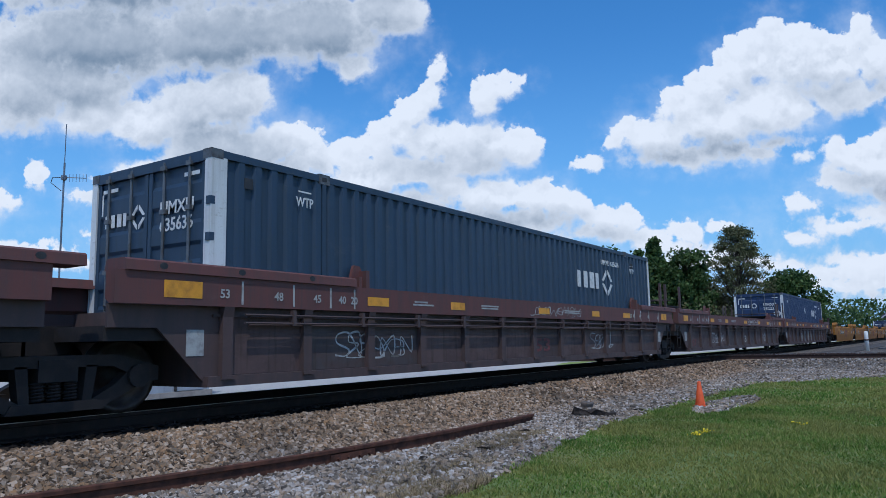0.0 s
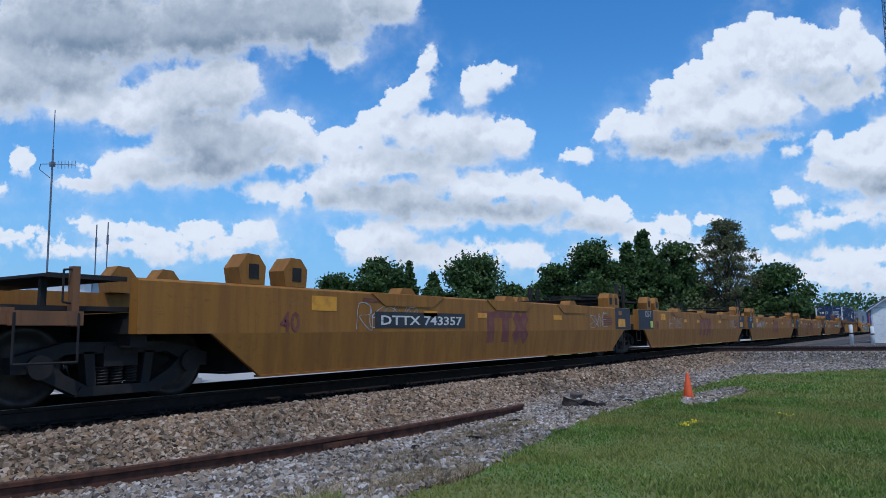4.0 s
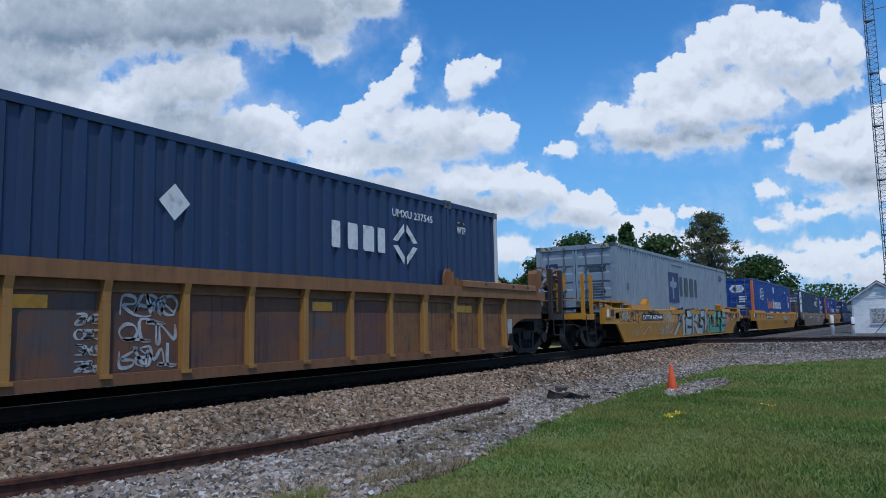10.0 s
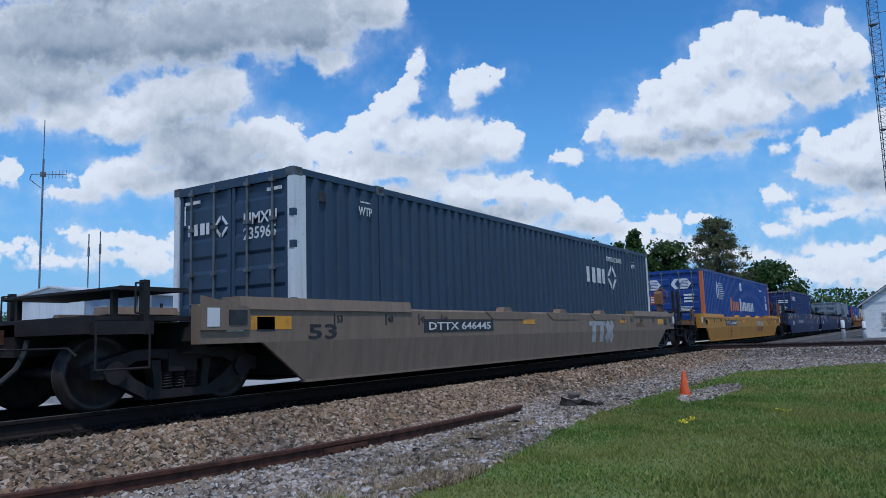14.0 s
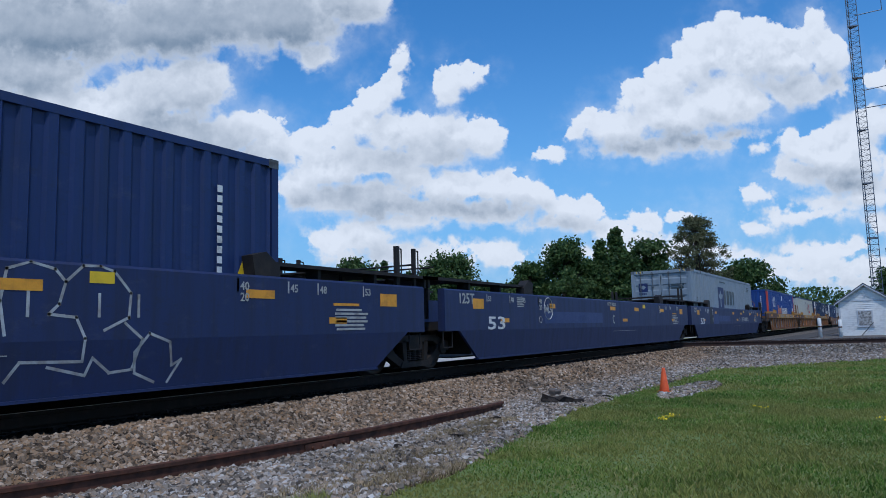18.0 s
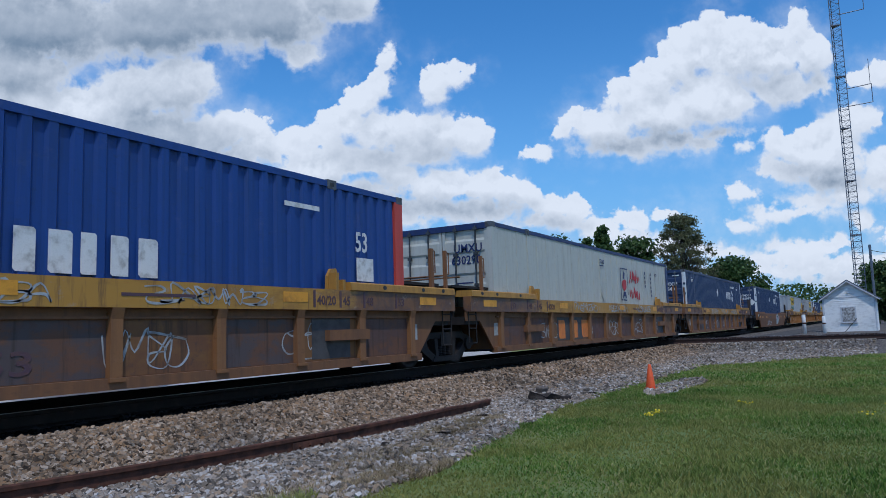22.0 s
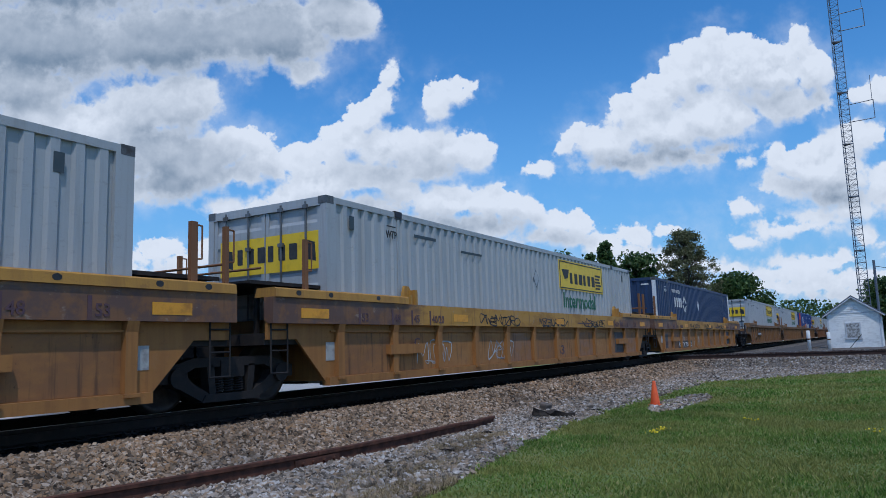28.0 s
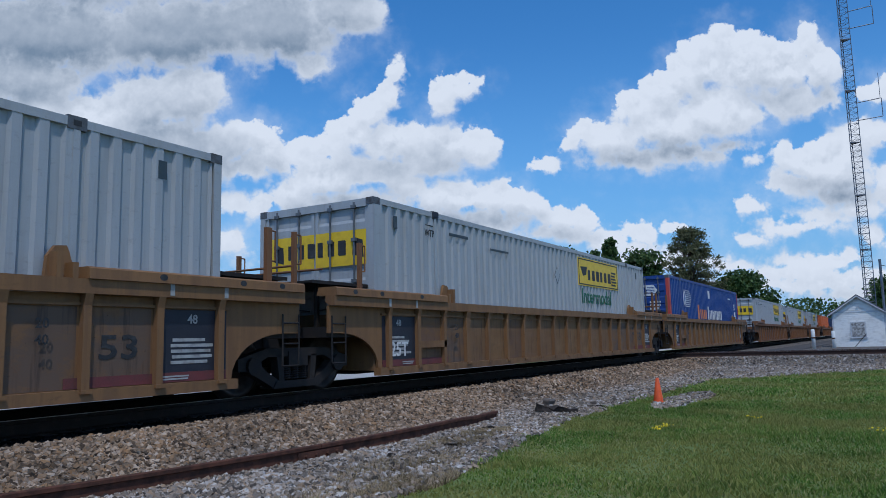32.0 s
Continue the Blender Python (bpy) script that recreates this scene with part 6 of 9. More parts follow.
def make_load_marks():
    h53 = 16.154 / 2
    for k in (1, 3, 5, 8, 15, 16):
        navy_marks(LOADS[k], h53)
        corner_blocks(LOADS[k], h53)
    navy_marks(LOADS[19], h53, False)
    for k, code, num in ((1, "UMXU", "635636"), (3, "UMXU", "252233"), (5, "UMXU", "237545"), (8, "UMXU", "235965"), (15, "UMXU", "636401"), (16, "UMXU", "266093")):
        e = -h53 + 0.018
        write(code, e, -0.26, 2.17, 0.24, WHITE, LOADS[k], 1.0, "end")
        write(num, e, -0.26, 1.95, 0.24, WHITE, LOADS[k], 0.95, "end")
        put_text(LOADS[k], code + " " + num, 4.3, 5.56, 2.42, 2.55, SIDE, WHITE)
    put_text(LOADS[19], "UMXU 266920", -5.4, -4.0, 2.42, 2.56, SIDE, WHITE)
    for k in (3, 5, 16):
        rhombus(LOADS[k], 8.04 - h53, 2.06, 0.44, 0.44, SIDE, WHITE, label="white placard")
        rhombus(LOADS[k], -0.98, 1.74, 0.48, 0.46, -h53 + 0.022, WHITE, "end", label="white placard on the door")
    rhombus(LOADS[15], 8.04 - h53, 2.06, 0.44, 0.44, SIDE, WHITE, label="white placard")
    rhombus(LOADS[19], 7.75 - h53, 2.0, 0.40, 0.44, SIDE, WHITE, label="white placard")
    for k in (6, 12):
        grey_marks(LOADS[k], h53)
    for k in (7, 9, 22):
        blue_marks(LOADS[k], h53)
    blue_marks(LOADS[13], h53, True)
    patch("notice", 0.56, 1.03, 1.50, 1.88, -h53 + 0.022, REDINK, LOADS[9], "end", "red and white notice")
    lines(LOADS[9], 0.60, 0.99, 1.54, 1.84, 3, -h53 + 0.018, WHITE, "end", 7)
    for k in (18, 20, 21, 23, 24, 25):
        white_marks(LOADS[k], h53)
    white_marks(LOADS[17], h53, True)
    c, n = LOADS[10], 6.096
    glyphs(c, 0.5 - n, 0.98 - n, 2.24, 2.52, 2, SIDE, REDINK, seed=2)
    glyphs(c, 1.0 - n, 2.45 - n, 2.20, 2.48, 5, SIDE, WHITE, seed=2)
    lines(c, -0.46, -1.15, 2.0, 2.26, 2, -n + 0.022, WHITE, "end", 4)
    lines(c, -0.5, -1.1, 1.3, 1.8, 6, -n + 0.022, WHITE, "end", 6)
    patch("door_emblem", 0.62, 0.98, 1.5, 1.9, -n + 0.022, WHITE, c, "end")
    for i in range(14):
        patch("hazard_stripe", 1.15 - 0.17 * i - 0.08, 1.15 - 0.17 * i, 2.80, 2.85, -n - 0.001, SIGNYELLOW, c, "end")
    for i in range(10):
        patch("stencil_line", 5.02, 5.10, 2.30 - 0.13 * i, 2.39 - 0.13 * i, SIDE, WHITE, c)
    shape("warning_triangle", [(5.34, 1.22), (5.54, 1.22), (5.44, 1.44)], SIDE, SIGNYELLOW, c, label="yellow warning triangle")
    # cream box
    c, n = LOADS[14], h53
    write("53/102", 7.46 - n, SIDE - 0.012, 2.42, 0.17, NAVYINK, c, 0.9)
    lines(c, 7.44 - n, 7.95 - n, 2.32, 2.38, 1, SIDE - 0.008, NAVYINK, seed=1)
    for a, b, p, q in ((9.56, 9.60, 1.30, 2.40), (9.56, 10.39, 2.36, 2.40), (9.56, 9.75, 1.30, 1.34), (10.36, 10.39, 1.5, 2.40), (9.85, 10.2, 1.30, 1.34)):
        patch("emblem_frame", a - n, b - n, p, q, SIDE - 0.008, NAVYINK, c)
    shape("emblem_patch", [(9.75 - n, 1.75), (9.95 - n, 1.62), (10.2 - n, 1.72), (10.22 - n, 1.98), (10.0 - n, 2.02), (9.76 - n, 1.96)], SIDE - 0.008, REDINK, c)
    shape("emblem_patch", [(9.74 - n, 1.36), (9.96 - n, 1.48), (10.2 - n, 1.36), (10.1 - n, 1.60), (9.86 - n, 1.60)], SIDE - 0.008, NAVYINK, c)
    shape("emblem_patch", [(9.84 - n, 2.06), (10.0 - n, 2.02), (10.08 - n, 2.24), (9.9 - n, 2.32)], SIDE - 0.008, NAVYINK, c)
    rng = random.Random(4)
    for row in (1.90, 1.36):
        for i in range(11):
            x, z = 10.6 + 1.32 * i / 11 + rng.uniform(-0.02, 0.02), row + rng.uniform(0, 0.2)
            w, h = rng.uniform(0.05, 0.12), rng.uniform(0.1, 0.38)
            shape("emblem_flake", [(x - n, z), (x + w - n, z + rng.uniform(-0.04, 0.05)), (x + w * 1.1 - n, z + h * 0.7), (x + w * 0.3 - n, z + h)], SIDE - 0.008, REDINK, c, label="peeling red letters")
    for txt, ty, tz, size in (("UMXU", -0.30, 2.25, 0.27), ("630290", -0.24, 1.98, 0.27), ("20,000 lbs", -0.30, 1.36, 0.15)):
        write(txt, -n + 0.016, ty, tz, size, NAVYINK, c, 0.95, "end")
    lines(c, -0.32, -0.9, 1.52, 1.58, 1, -n + 0.018, NAVYINK, "end", 3)
    for x, txt in ((12.6, 4), (13.4, 6)):
        for i in range(txt):
            patch("stencil_line", x - n, x + 0.1 - n, 2.3 - 0.16 * i, 2.4 - 0.16 * i, SIDE - 0.008, NAVYINK, c)
    write("WTP", 14.05 - n, SIDE - 0.012, 2.30, 0.16, NAVYINK, c, 0.9)
    rhombus(c, 7.72 - n, 1.44, 0.40, 0.40, SIDE - 0.008, CREAM, label="blank placard holder")
    patch("corner_trim", 15.85 - n, 16.15 - n, 0.2, 2.75, -1.2985, SEABLUE, c, label="dark blue end trim")
    for k, a in ((17, 2.1), (18, 2.1), (20, 2.1), (21, 2.1)):
        part("lifting_block", cuboid(1.88 - h53, 2.08 - h53, -1.312, -1.2, 2.80, 2.91), PANELNAVY, LOADS[k], "dark painted stacking casting")


STROKES = (
    ((0, 0), (0.1, 1), (0.45, 0.35), (0.8, 1.05), (0.95, 0)),
    ((0.05, 0), (0.1, 0.95), (0.8, 0.1), (0.85, 1.0)),
    ((0.75, 0.9), (0.35, 1.0), (0.08, 0.6), (0.2, 0.1), (0.6, 0.0), (0.9, 0.4), (0.75, 0.9)),
    ((0.85, 0.95), (0.3, 1.0), (0.1, 0.72), (0.75, 0.42), (0.7, 0.05), (0.05, 0.02)),
    ((0.1, 0), (0.15, 1.0), (0.7, 0.95), (0.75, 0.6), (0.2, 0.5), (0.9, -0.05)),
    ((0.1, 0.95), (0.3, 0.0), (0.5, 0.7), (0.72, 0.0), (0.95, 1.0)),
    ((0.9, 0.95), (0.15, 0.9), (0.1, 0.5), (0.65, 0.5), (0.12, 0.48), (0.08, 0.05), (0.9, -0.02)),
    ((0.0, 0.9), (0.95, 1.0), (0.5, 0.97), (0.45, -0.1)),
    ((0.0, 0.0), (0.5, 1.1), (0.9, 0.0), (0.7, 0.45), (0.2, 0.4)),
)


def rounded(line, steps=4):
    """A hand's way round the corners of a line."""
    p = [line[0]] + list(line) + [line[-1]]
    out = []
    for i in range(1, len(p) - 2):
        for k in range(steps):
            t = k / steps
            out.append(tuple(0.5 * (2 * p[i][j] + (p[i + 1][j] - p[i - 1][j]) * t + (2 * p[i - 1][j] - 5 * p[i][j] + 4 * p[i + 1][j] - p[i + 2][j]) * t * t + (3 * p[i][j] - p[i - 1][j] - 3 * p[i + 1][j] + p[i + 2][j]) * t ** 3) for j in (0, 1)))
    return out + [line[-1]]


def turned(rng):
    """One stroke, often mirrored."""
    run, a, b = rng.choice(STROKES), rng.random() < 0.5, rng.random() < 0.5
    return [(1 - px if a else px, 1 - pz if b else pz) for px, pz in run]


def squiggle(parent, x0, x1, z0, z1, y, mat, seed, loops=5, width=0.03, at=None, name="graffiti"):
    """A sprayed tag: slanted strokes side by side, with a flourish under some."""
    rng = random.Random(seed)
    count = max(3, min(8, round((x1 - x0) / (0.62 * (z1 - z0)))))
    cell, tall, slant = (x1 - x0) / count, z1 - z0, rng.uniform(-0.05, 0.3)
    runs = []
    for k in range(count):
        grow, lift = rng.uniform(0.7, 1.0), rng.uniform(0.0, 0.14)
        runs.append([(x0 + cell * (k - 0.25 + px * 1.5) + slant * pz * cell, z0 + tall * (lift + grow * 0.88 * pz)) for px, pz in turned(rng)])
    # one unbroken scrawl
    runs = [[p for run in runs for p in run]]
    bm = bmesh.new()
    for run in runs:
        pts = rounded(run)
        rows, n, ph = [], len(pts) - 1, rng.uniform(0, 6.28)
        for i, (px, pz) in enumerate(pts):
            q, p = pts[min(i + 1, n)], pts[max(i - 1, 0)]
            d = Vector((q[0] - p[0], 0, q[1] - p[1]))
            d = d.normalized() if d.length > 1e-6 else Vector((1, 0, 0))
            w = Vector((-d.z, 0, d.x)) * width * (0.50 + 0.20 * math.sin(i * 0.6 + ph))
            rows.append([bm.verts.new((px + w.x, y - 0.003, pz + w.z)), bm.verts.new((px - w.x, y - 0.003, pz - w.z)), bm.verts.new((px - w.x, y, pz - w.z)), bm.verts.new((px + w.x, y, pz + w.z))])
        for a, b in zip(rows, rows[1:]):
            for j in range(4):
                bm.faces.new((a[j], b[j], b[(j + 1) % 4], a[(j + 1) % 4]))
    return part(name, bm, mat, parent, "sprayed graffiti tag", at=at)


def lower_face(crease, bottom):
    """The frame of a sloping lower side: z = 0 at the crease, downwards negative."""
    return pose(0, -1.531, crease, math.degrees(math.atan2(0.07, crease - bottom)))


def amber(car, *spans, z=1.28, h=0.13, y=CAR):
    for x, w in spans:
        patch("reflector", x, x + w, z, z + h, y, AMBER, car, label="amber reflective marker")


def plate(car, text, x0, x1, z0, z1, y=CAR, ink=None):
    p = patch("number_board", x0, x1, z0, z1, y, BLACK, car, label="black board with white figures")
    size = (z1 - z0) * 0.82
    ob = write(text, x0 + 0.12, y - 0.008, z0 + (z1 - z0) * 0.2, size, ink or WHITE, car)
    wide = max(v.co.x for v in ob.data.vertices) * size
    ob.matrix_basis = ob.matrix_basis @ Matrix.Diagonal(((x1 - x0 - 0.24) / wide, 1, 1, 1))


def put_text(car, text, x0, x1, z0, z1, y, mat):
    ob = write(text, x0, y - 0.004, z0, (z1 - z0) * 1.38, mat, car)
    wide = max(v.co.x for v in ob.data.vertices) * (z1 - z0) * 1.38
    ob.matrix_basis = ob.matrix_basis @ Matrix.Diagonal(((x1 - x0) / wide, 1, 1, 1))


make_load_marks()


def bent(car, name, bm, mats, label="", crease=0.70, lean=0.07 / 0.52, depth=0.0):
    """Paint on a side that leans inwards below a crease: one skin above it and one below."""
    for k in (0, 1):
        b = bm.copy()
        geom = b.verts[:] + b.edges[:] + b.faces[:]
        bmesh.ops.bisect_plane(b, geom=geom, plane_co=(0, 0, crease), plane_no=(0, 0, 1), clear_inner=(k == 0), clear_outer=(k == 1))
        for v in b.verts:
            v.co.y = CAR - 0.002 - depth + max(0.0, crease - v.co.z) * lean
        part(name, b, mats[k], car, label)
    bm.free()


def brush(bm, pts, width):
    """A broad stroke along a line of pairs, square at its ends."""
    for (x0, z0), (x1, z1) in zip(pts, pts[1:]):
        d = Vector((x1 - x0, z1 - z0)).normalized() * width / 2
        n = Vector((-d.y, d.x))
        quad = [(x0 - d.x + n.x, z0 - d.y + n.y), (x0 - d.x - n.x, z0 - d.y - n.y), (x1 + d.x - n.x, z1 + d.y - n.y), (x1 + d.x + n.x, z1 + d.y + n.y)]
        bm.faces.new([bm.verts.new((px, 0, max(0.20, min(1.49, pz)))) for px, pz in quad])


def fold_logo(c, x0, x1, z0, z1, mats, crease):
    """A wide mark of bars, stems and crossed strokes over both faces of the side."""
    w, h = x1 - x0, z1 - z0
    runs = ([(0.0, 0.90), (0.66, 0.90)], [(0.19, 0.82), (0.19, 0.0)], [(0.50, 0.82), (0.50, 0.0)], [(0.72, 0.95), (0.98, 0.05)], [(0.98, 0.95), (0.70, 0.05)])
    for i, run in enumerate(runs):
        bm = bmesh.new()
        pts = [(x0 + w * a, z0 + h * b) for a, b in run]
        for (ax, az), (bx, bz) in zip(pts, pts[1:]):
            d = Vector((bx - ax, bz - az)).normalized()
            n = Vector((-d.y, d.x)) * (0.075 * w if i else 0.10 * h)
            bm.faces.new([bm.verts.new((px, 0, pz)) for px, pz in ((ax + n.x, az + n.y), (ax - n.x, az - n.y), (bx - n.x, bz - n.y), (bx + n.x, bz + n.y))])
        bent(c, "emblem_bar", bm, mats, crease=crease, lean=0.07 / (crease - 0.20), depth=0.0004 * i)


def drawn(c, run, width, mat, crease=0.70, name="graffiti_line", label="sprayed graffiti line"):
    """A thin hand-drawn line over both faces of the side."""
    bm = bmesh.new()
    pts = rounded(run, 4)
    rows, n = [], len(pts) - 1
    for i, (px, pz) in enumerate(pts):
        q, p = pts[min(i + 1, n)], pts[max(i - 1, 0)]
        d = Vector((q[0] - p[0], q[1] - p[1]))
        d = d.normalized() if d.length > 1e-6 else Vector((1, 0))
        rows.append([bm.verts.new((px - d.y * width / 2 * k, 0, max(0.20, pz + d.x * width / 2 * k))) for k in (1, -1)])
    for p, q in zip(rows, rows[1:]):
        bm.faces.new((p[0], p[1], q[1], q[0]))
    bent(c, name, bm, (mat, mat), label, crease=crease, lean=0.07 / (crease - 0.20))


def big_piece(c):
    """Two broad words over the whole height of the side, black behind, pale blue to bone and teal to green."""
    first = [[(-2.45, 0.28), (-1.85, 0.72), (-2.0, 1.02), (-1.5, 1.06), (-1.2, 0.30)], [(-0.25, 1.04), (-0.95, 1.0), (-0.85, 0.34), (-0.2, 0.34)], [(-0.8, 0.70), (-0.3, 0.68)],
             [(0.15, 1.06), (0.22, 0.30)], [(0.85, 1.04), (0.35, 0.68), (0.95, 0.32)], [(1.9, 1.04), (1.25, 1.0), (1.2, 0.72), (1.85, 0.64), (1.8, 0.34), (1.15, 0.34)], [(2.2, 1.02), (2.3, 0.45)]]
    second = [[(2.75, 0.34), (2.85, 1.02), (3.35, 0.98), (3.38, 0.76), (2.95, 0.68), (3.5, 0.34)], [(3.6, 1.02), (4.2, 1.0)], [(3.9, 1.0), (3.88, 0.36)], [(3.62, 0.34), (4.2, 0.34)],
              [(5.1, 1.02), (4.5, 0.98), (4.52, 0.72), (5.05, 0.64), (5.02, 0.36), (4.45, 0.34)], [(6.15, 1.02), (5.45, 1.0), (5.42, 0.34), (6.15, 0.36)], [(5.45, 0.68), (5.95, 0.68)]]
    for words, inks, halo in ((first, (SPRAYBLUE, SPRAYBONE), BLACK), (second, (SPRAYTEAL, SPRAYGREEN), PANELNAVY)):
        for i, line in enumerate(words):
            bm = bmesh.new()
            brush(bm, line, 0.36)
            bent(c, "graffiti_halo", bm, (halo, halo), "dark outline of a sprayed letter", depth=0.0003 * i)
        for i, line in enumerate(words):
            bm = bmesh.new()
            brush(bm, line, 0.235)
            bent(c, "graffiti_letter", bm, inks, "broad sprayed letter", depth=0.003 + 0.0006 * i)
    for x0, x1, z0, z1, ink in ((2.42, 2.62, 0.5, 1.1, SPRAYPINK), (6.3, 6.7, 0.3, 1.1, SPRAYPINK), (-1.0, -0.6, 0.24, 0.30, SPRAY), (2.38, 2.58, 0.75, 0.95, SIGNYELLOW)):
        bm = bmesh.new()
        bm.faces.new([bm.verts.new((px, 0, pz)) for px, pz in ((x0, z0), (x1, z0 + 0.1), (x1 + 0.1, z1), (x0 + 0.05, z1 - 0.06))])
        bent(c, "graffiti_cloud", bm, (ink, ink), depth=-0.001)


def make_car_marks():
    t = CARS
    # oxide-red cars
    for k, seed in (("m-5", 1), ("m13", 2), ("m33", 3), ("m52", 4)):
        c = t[k]
        amber(c, (-8.85, 0.5), (8.3, 0.5), z=1.27, h=0.19)
        amber(c, (-5.42, 0.5), (-3.2, 0.45), (0.15, 0.5), (3.0, 0.45), (5.1, 0.5), z=1.28, h=0.13)
        for s in (-1, 1):
            for q, txt in ((7.9, "53"), (7.05, "48"), (6.35, "45"), (5.85, "40"), (5.6, "20")):
                write(txt, s * q - (0.2 if s < 0 else 0), CAR - 0.004, 1.29, 0.15, DULLWHITE, c)
                if txt != "20":
                    patch("length_mark", s * q + 0.12, s * q + 0.15, 1.22, 1.5, CAR, DULLWHITE, c)
            patch("data_plate", s * 8.35 - 0.12, s * 8.35 + 0.12, 0.62, 0.92, -1.422, DULLWHITE, c)
        lines(c, -4.3, -3.7, 1.31, 1.40, 2, CAR, DULLWHITE, seed=seed)
        lines(c, -2.2, -1.4, 1.31, 1.40, 2, CAR, DULLWHITE, seed=seed + 1)
        lines(c, 1.4, 2.3, 1.31, 1.40, 2, CAR, DULLWHITE, seed=seed + 2)
        squiggle(c, -8.0 + seed, -6.2 + seed, 0.52, 0.92, -1.422, SPRAY, seed * 7, 4, 0.022)
        squiggle(c, 1.5 + seed * 0.8, 2.9 + seed * 0.8, 0.5, 0.95, -1.422, SPRAY, seed * 9, 3, 0.02)
        squiggle(c, -2.2 + seed, 0.2 + seed, 1.25, 1.48, CAR, SPRAY, seed * 11, 6, 0.012)
        put_text(c, "53", 0.1, 0.85, 0.5, 0.78, -1.422, PANELRED if k == "m13" else DULLWHITE)
        for dz in (0.98, 1.08):
            bm = bmesh.new()
            rod(bm, (-7.6, -1.46, dz), (7.6, -1.46, dz), 0.014, 6)
            part("side_rod", bm, MAROON, c)
    for i in range(4):
        patch("panel_patch", -3.05 + 1.05 * i, -2.1 + 1.05 * i, 0.40, 1.02, -1.422, surface("pale grey overpaint", (0.20, 0.18, 0.17), 0.75, 0, (0.12, 0.10, 0.10), 0.4, 4.0), t["m52"], label="pale overpainted panel")
        for a, b, p, q in ((0.10, 0.42, 0.52, 0.82), (0.50, 0.84, 0.60, 0.92), (0.30, 0.70, 0.43, 0.54)):
            patch("paint_block", -3.05 + 1.05 * i + a, -3.05 + 1.05 * i + b, p, q, -1.427, SPRAYPALE if i % 3 != 1 else PANELGREY, t["m52"], label="block of old sprayed paint")
    put_text(t["m52"], "125T", -7.95, -7.1, 0.45, 0.67, -1.422, PANELRED)
    put_text(t["m33"], "125T", -7.95, -7.1, 0.45, 0.67, -1.422, PANELRED)
    # yellow five-unit set
    for i in range(5):
        c = t["y%d" % i]
        fold_logo(c, -0.82, 1.08, 0.52, 1.11, (MAROONINK, MAROONINK), 0.74)
        amber(c, (-5.37, 0.5), z=1.04, h=0.2)
        if i == 4:
            amber(c, (6.42, 0.5), z=1.04, h=0.2)
        amber(c, (-2.7, 0.4), (2.4, 0.45), (-0.95, 0.35), z=0.98, h=0.10)
        lines(c, 5.4, 6.2, 0.85, 1.12, 5, CAR, MAROONINK, seed=i)
        lines(c, -4.3, -3.6, 1.18, 1.26, 2, CAR, MAROONINK, seed=i + 9)
        write("40", -5.95, CAR - 0.004, 0.76, 0.36, MAROONINK, c)
        squiggle(c, 4.6, 5.7, 0.8, 1.22, CAR, SPRAY, 30 + i, 3, 0.014)
        squiggle(c, -4.4, -2.9, 0.78, 1.22, CAR, SPRAY, 40 + i, 4, 0.012)
        if i != 0:
            patch("end_panel", -7.52, -6.15, 0.76, 1.33, CAR, PANELNAVY, c, label="black-painted end panel")
            write("125-T", -6.95, CAR - 0.008, 1.12, 0.25, DULLWHITE, c)
            patch("inspection_label", -6.45, -6.2, 0.80, 1.0, CAR - 0.004, surface("yellow-green label", (0.55, 0.6, 0.12), 0.6), c)
        if i != 4:
            patch("end_panel", 6.35, 7.52, 0.76, 1.33, CAR, PANELNAVY, c, label="black-painted end panel")
            amber(c, (6.55, 0.55), z=0.82, h=0.22, y=CAR - 0.004)
            patch("worn_marker", 6.6, 6.85, 1.14, 1.25, CAR - 0.004, OCHRE, c, label="worn marker plate")
        # trapezoid stiffeners and wedge guides along the top
        for x in (-3.1, 0.4, 3.6):
            bm = bmesh.new()
            prism(bm, [(x - 1.0, 1.33), (x - 0.65, 1.14), (x + 0.65, 1.14), (x + 1.0, 1.33)], "y", -1.545, -1.531)
            part("stiffener_plate", bm, STAINED, c)
            bm = bmesh.new()
            prism(bm, [(x - 0.22, 1.34), (x - 0.14, 1.44), (x + 0.1, 1.44), (x + 0.22, 1.34)], "y", -1.5, -1.25)
            part("wedge_guide", bm, STAINED, c)
        for s in (-1, 1):
            for y in (-1, 1):
                for g in ((5.45, 6.2) if s < 0 else (5.95, 6.36)):
                    bm = bmesh.new()
                    prism(bm, [(s * g, 1.345), (s * (g - 0.02), 1.58), (s * (g + 0.10), 1.72), (s * (g + 0.28), 1.73), (s * (g + 0.42), 1.55), (s * (g + 0.38), 1.345)], "y", *sorted((y * 1.22, y * 1.5)))
                    guide = part("container_guide", bm, STAINED, c, "heavy cast container guide")
                    part("guide_plate", cuboid(*between(s * (g + 0.10), s * (g + 0.26)), *sorted((y * 1.5, y * 1.508)), 1.42, 1.60), STEEL, guide)
    for i in (1, 2):
        bm = bmesh.new()
        prism(bm, [(4.9, 1.35), (4.9, 1.46), (7.1, 1.56), (7.1, 1.35)], "y", -1.45, -1.2)
        part("tipping_beam", bm, STAINED, t["y%d" % i])
    # an eye in a triangle, in faded black
    c = t["y3"]
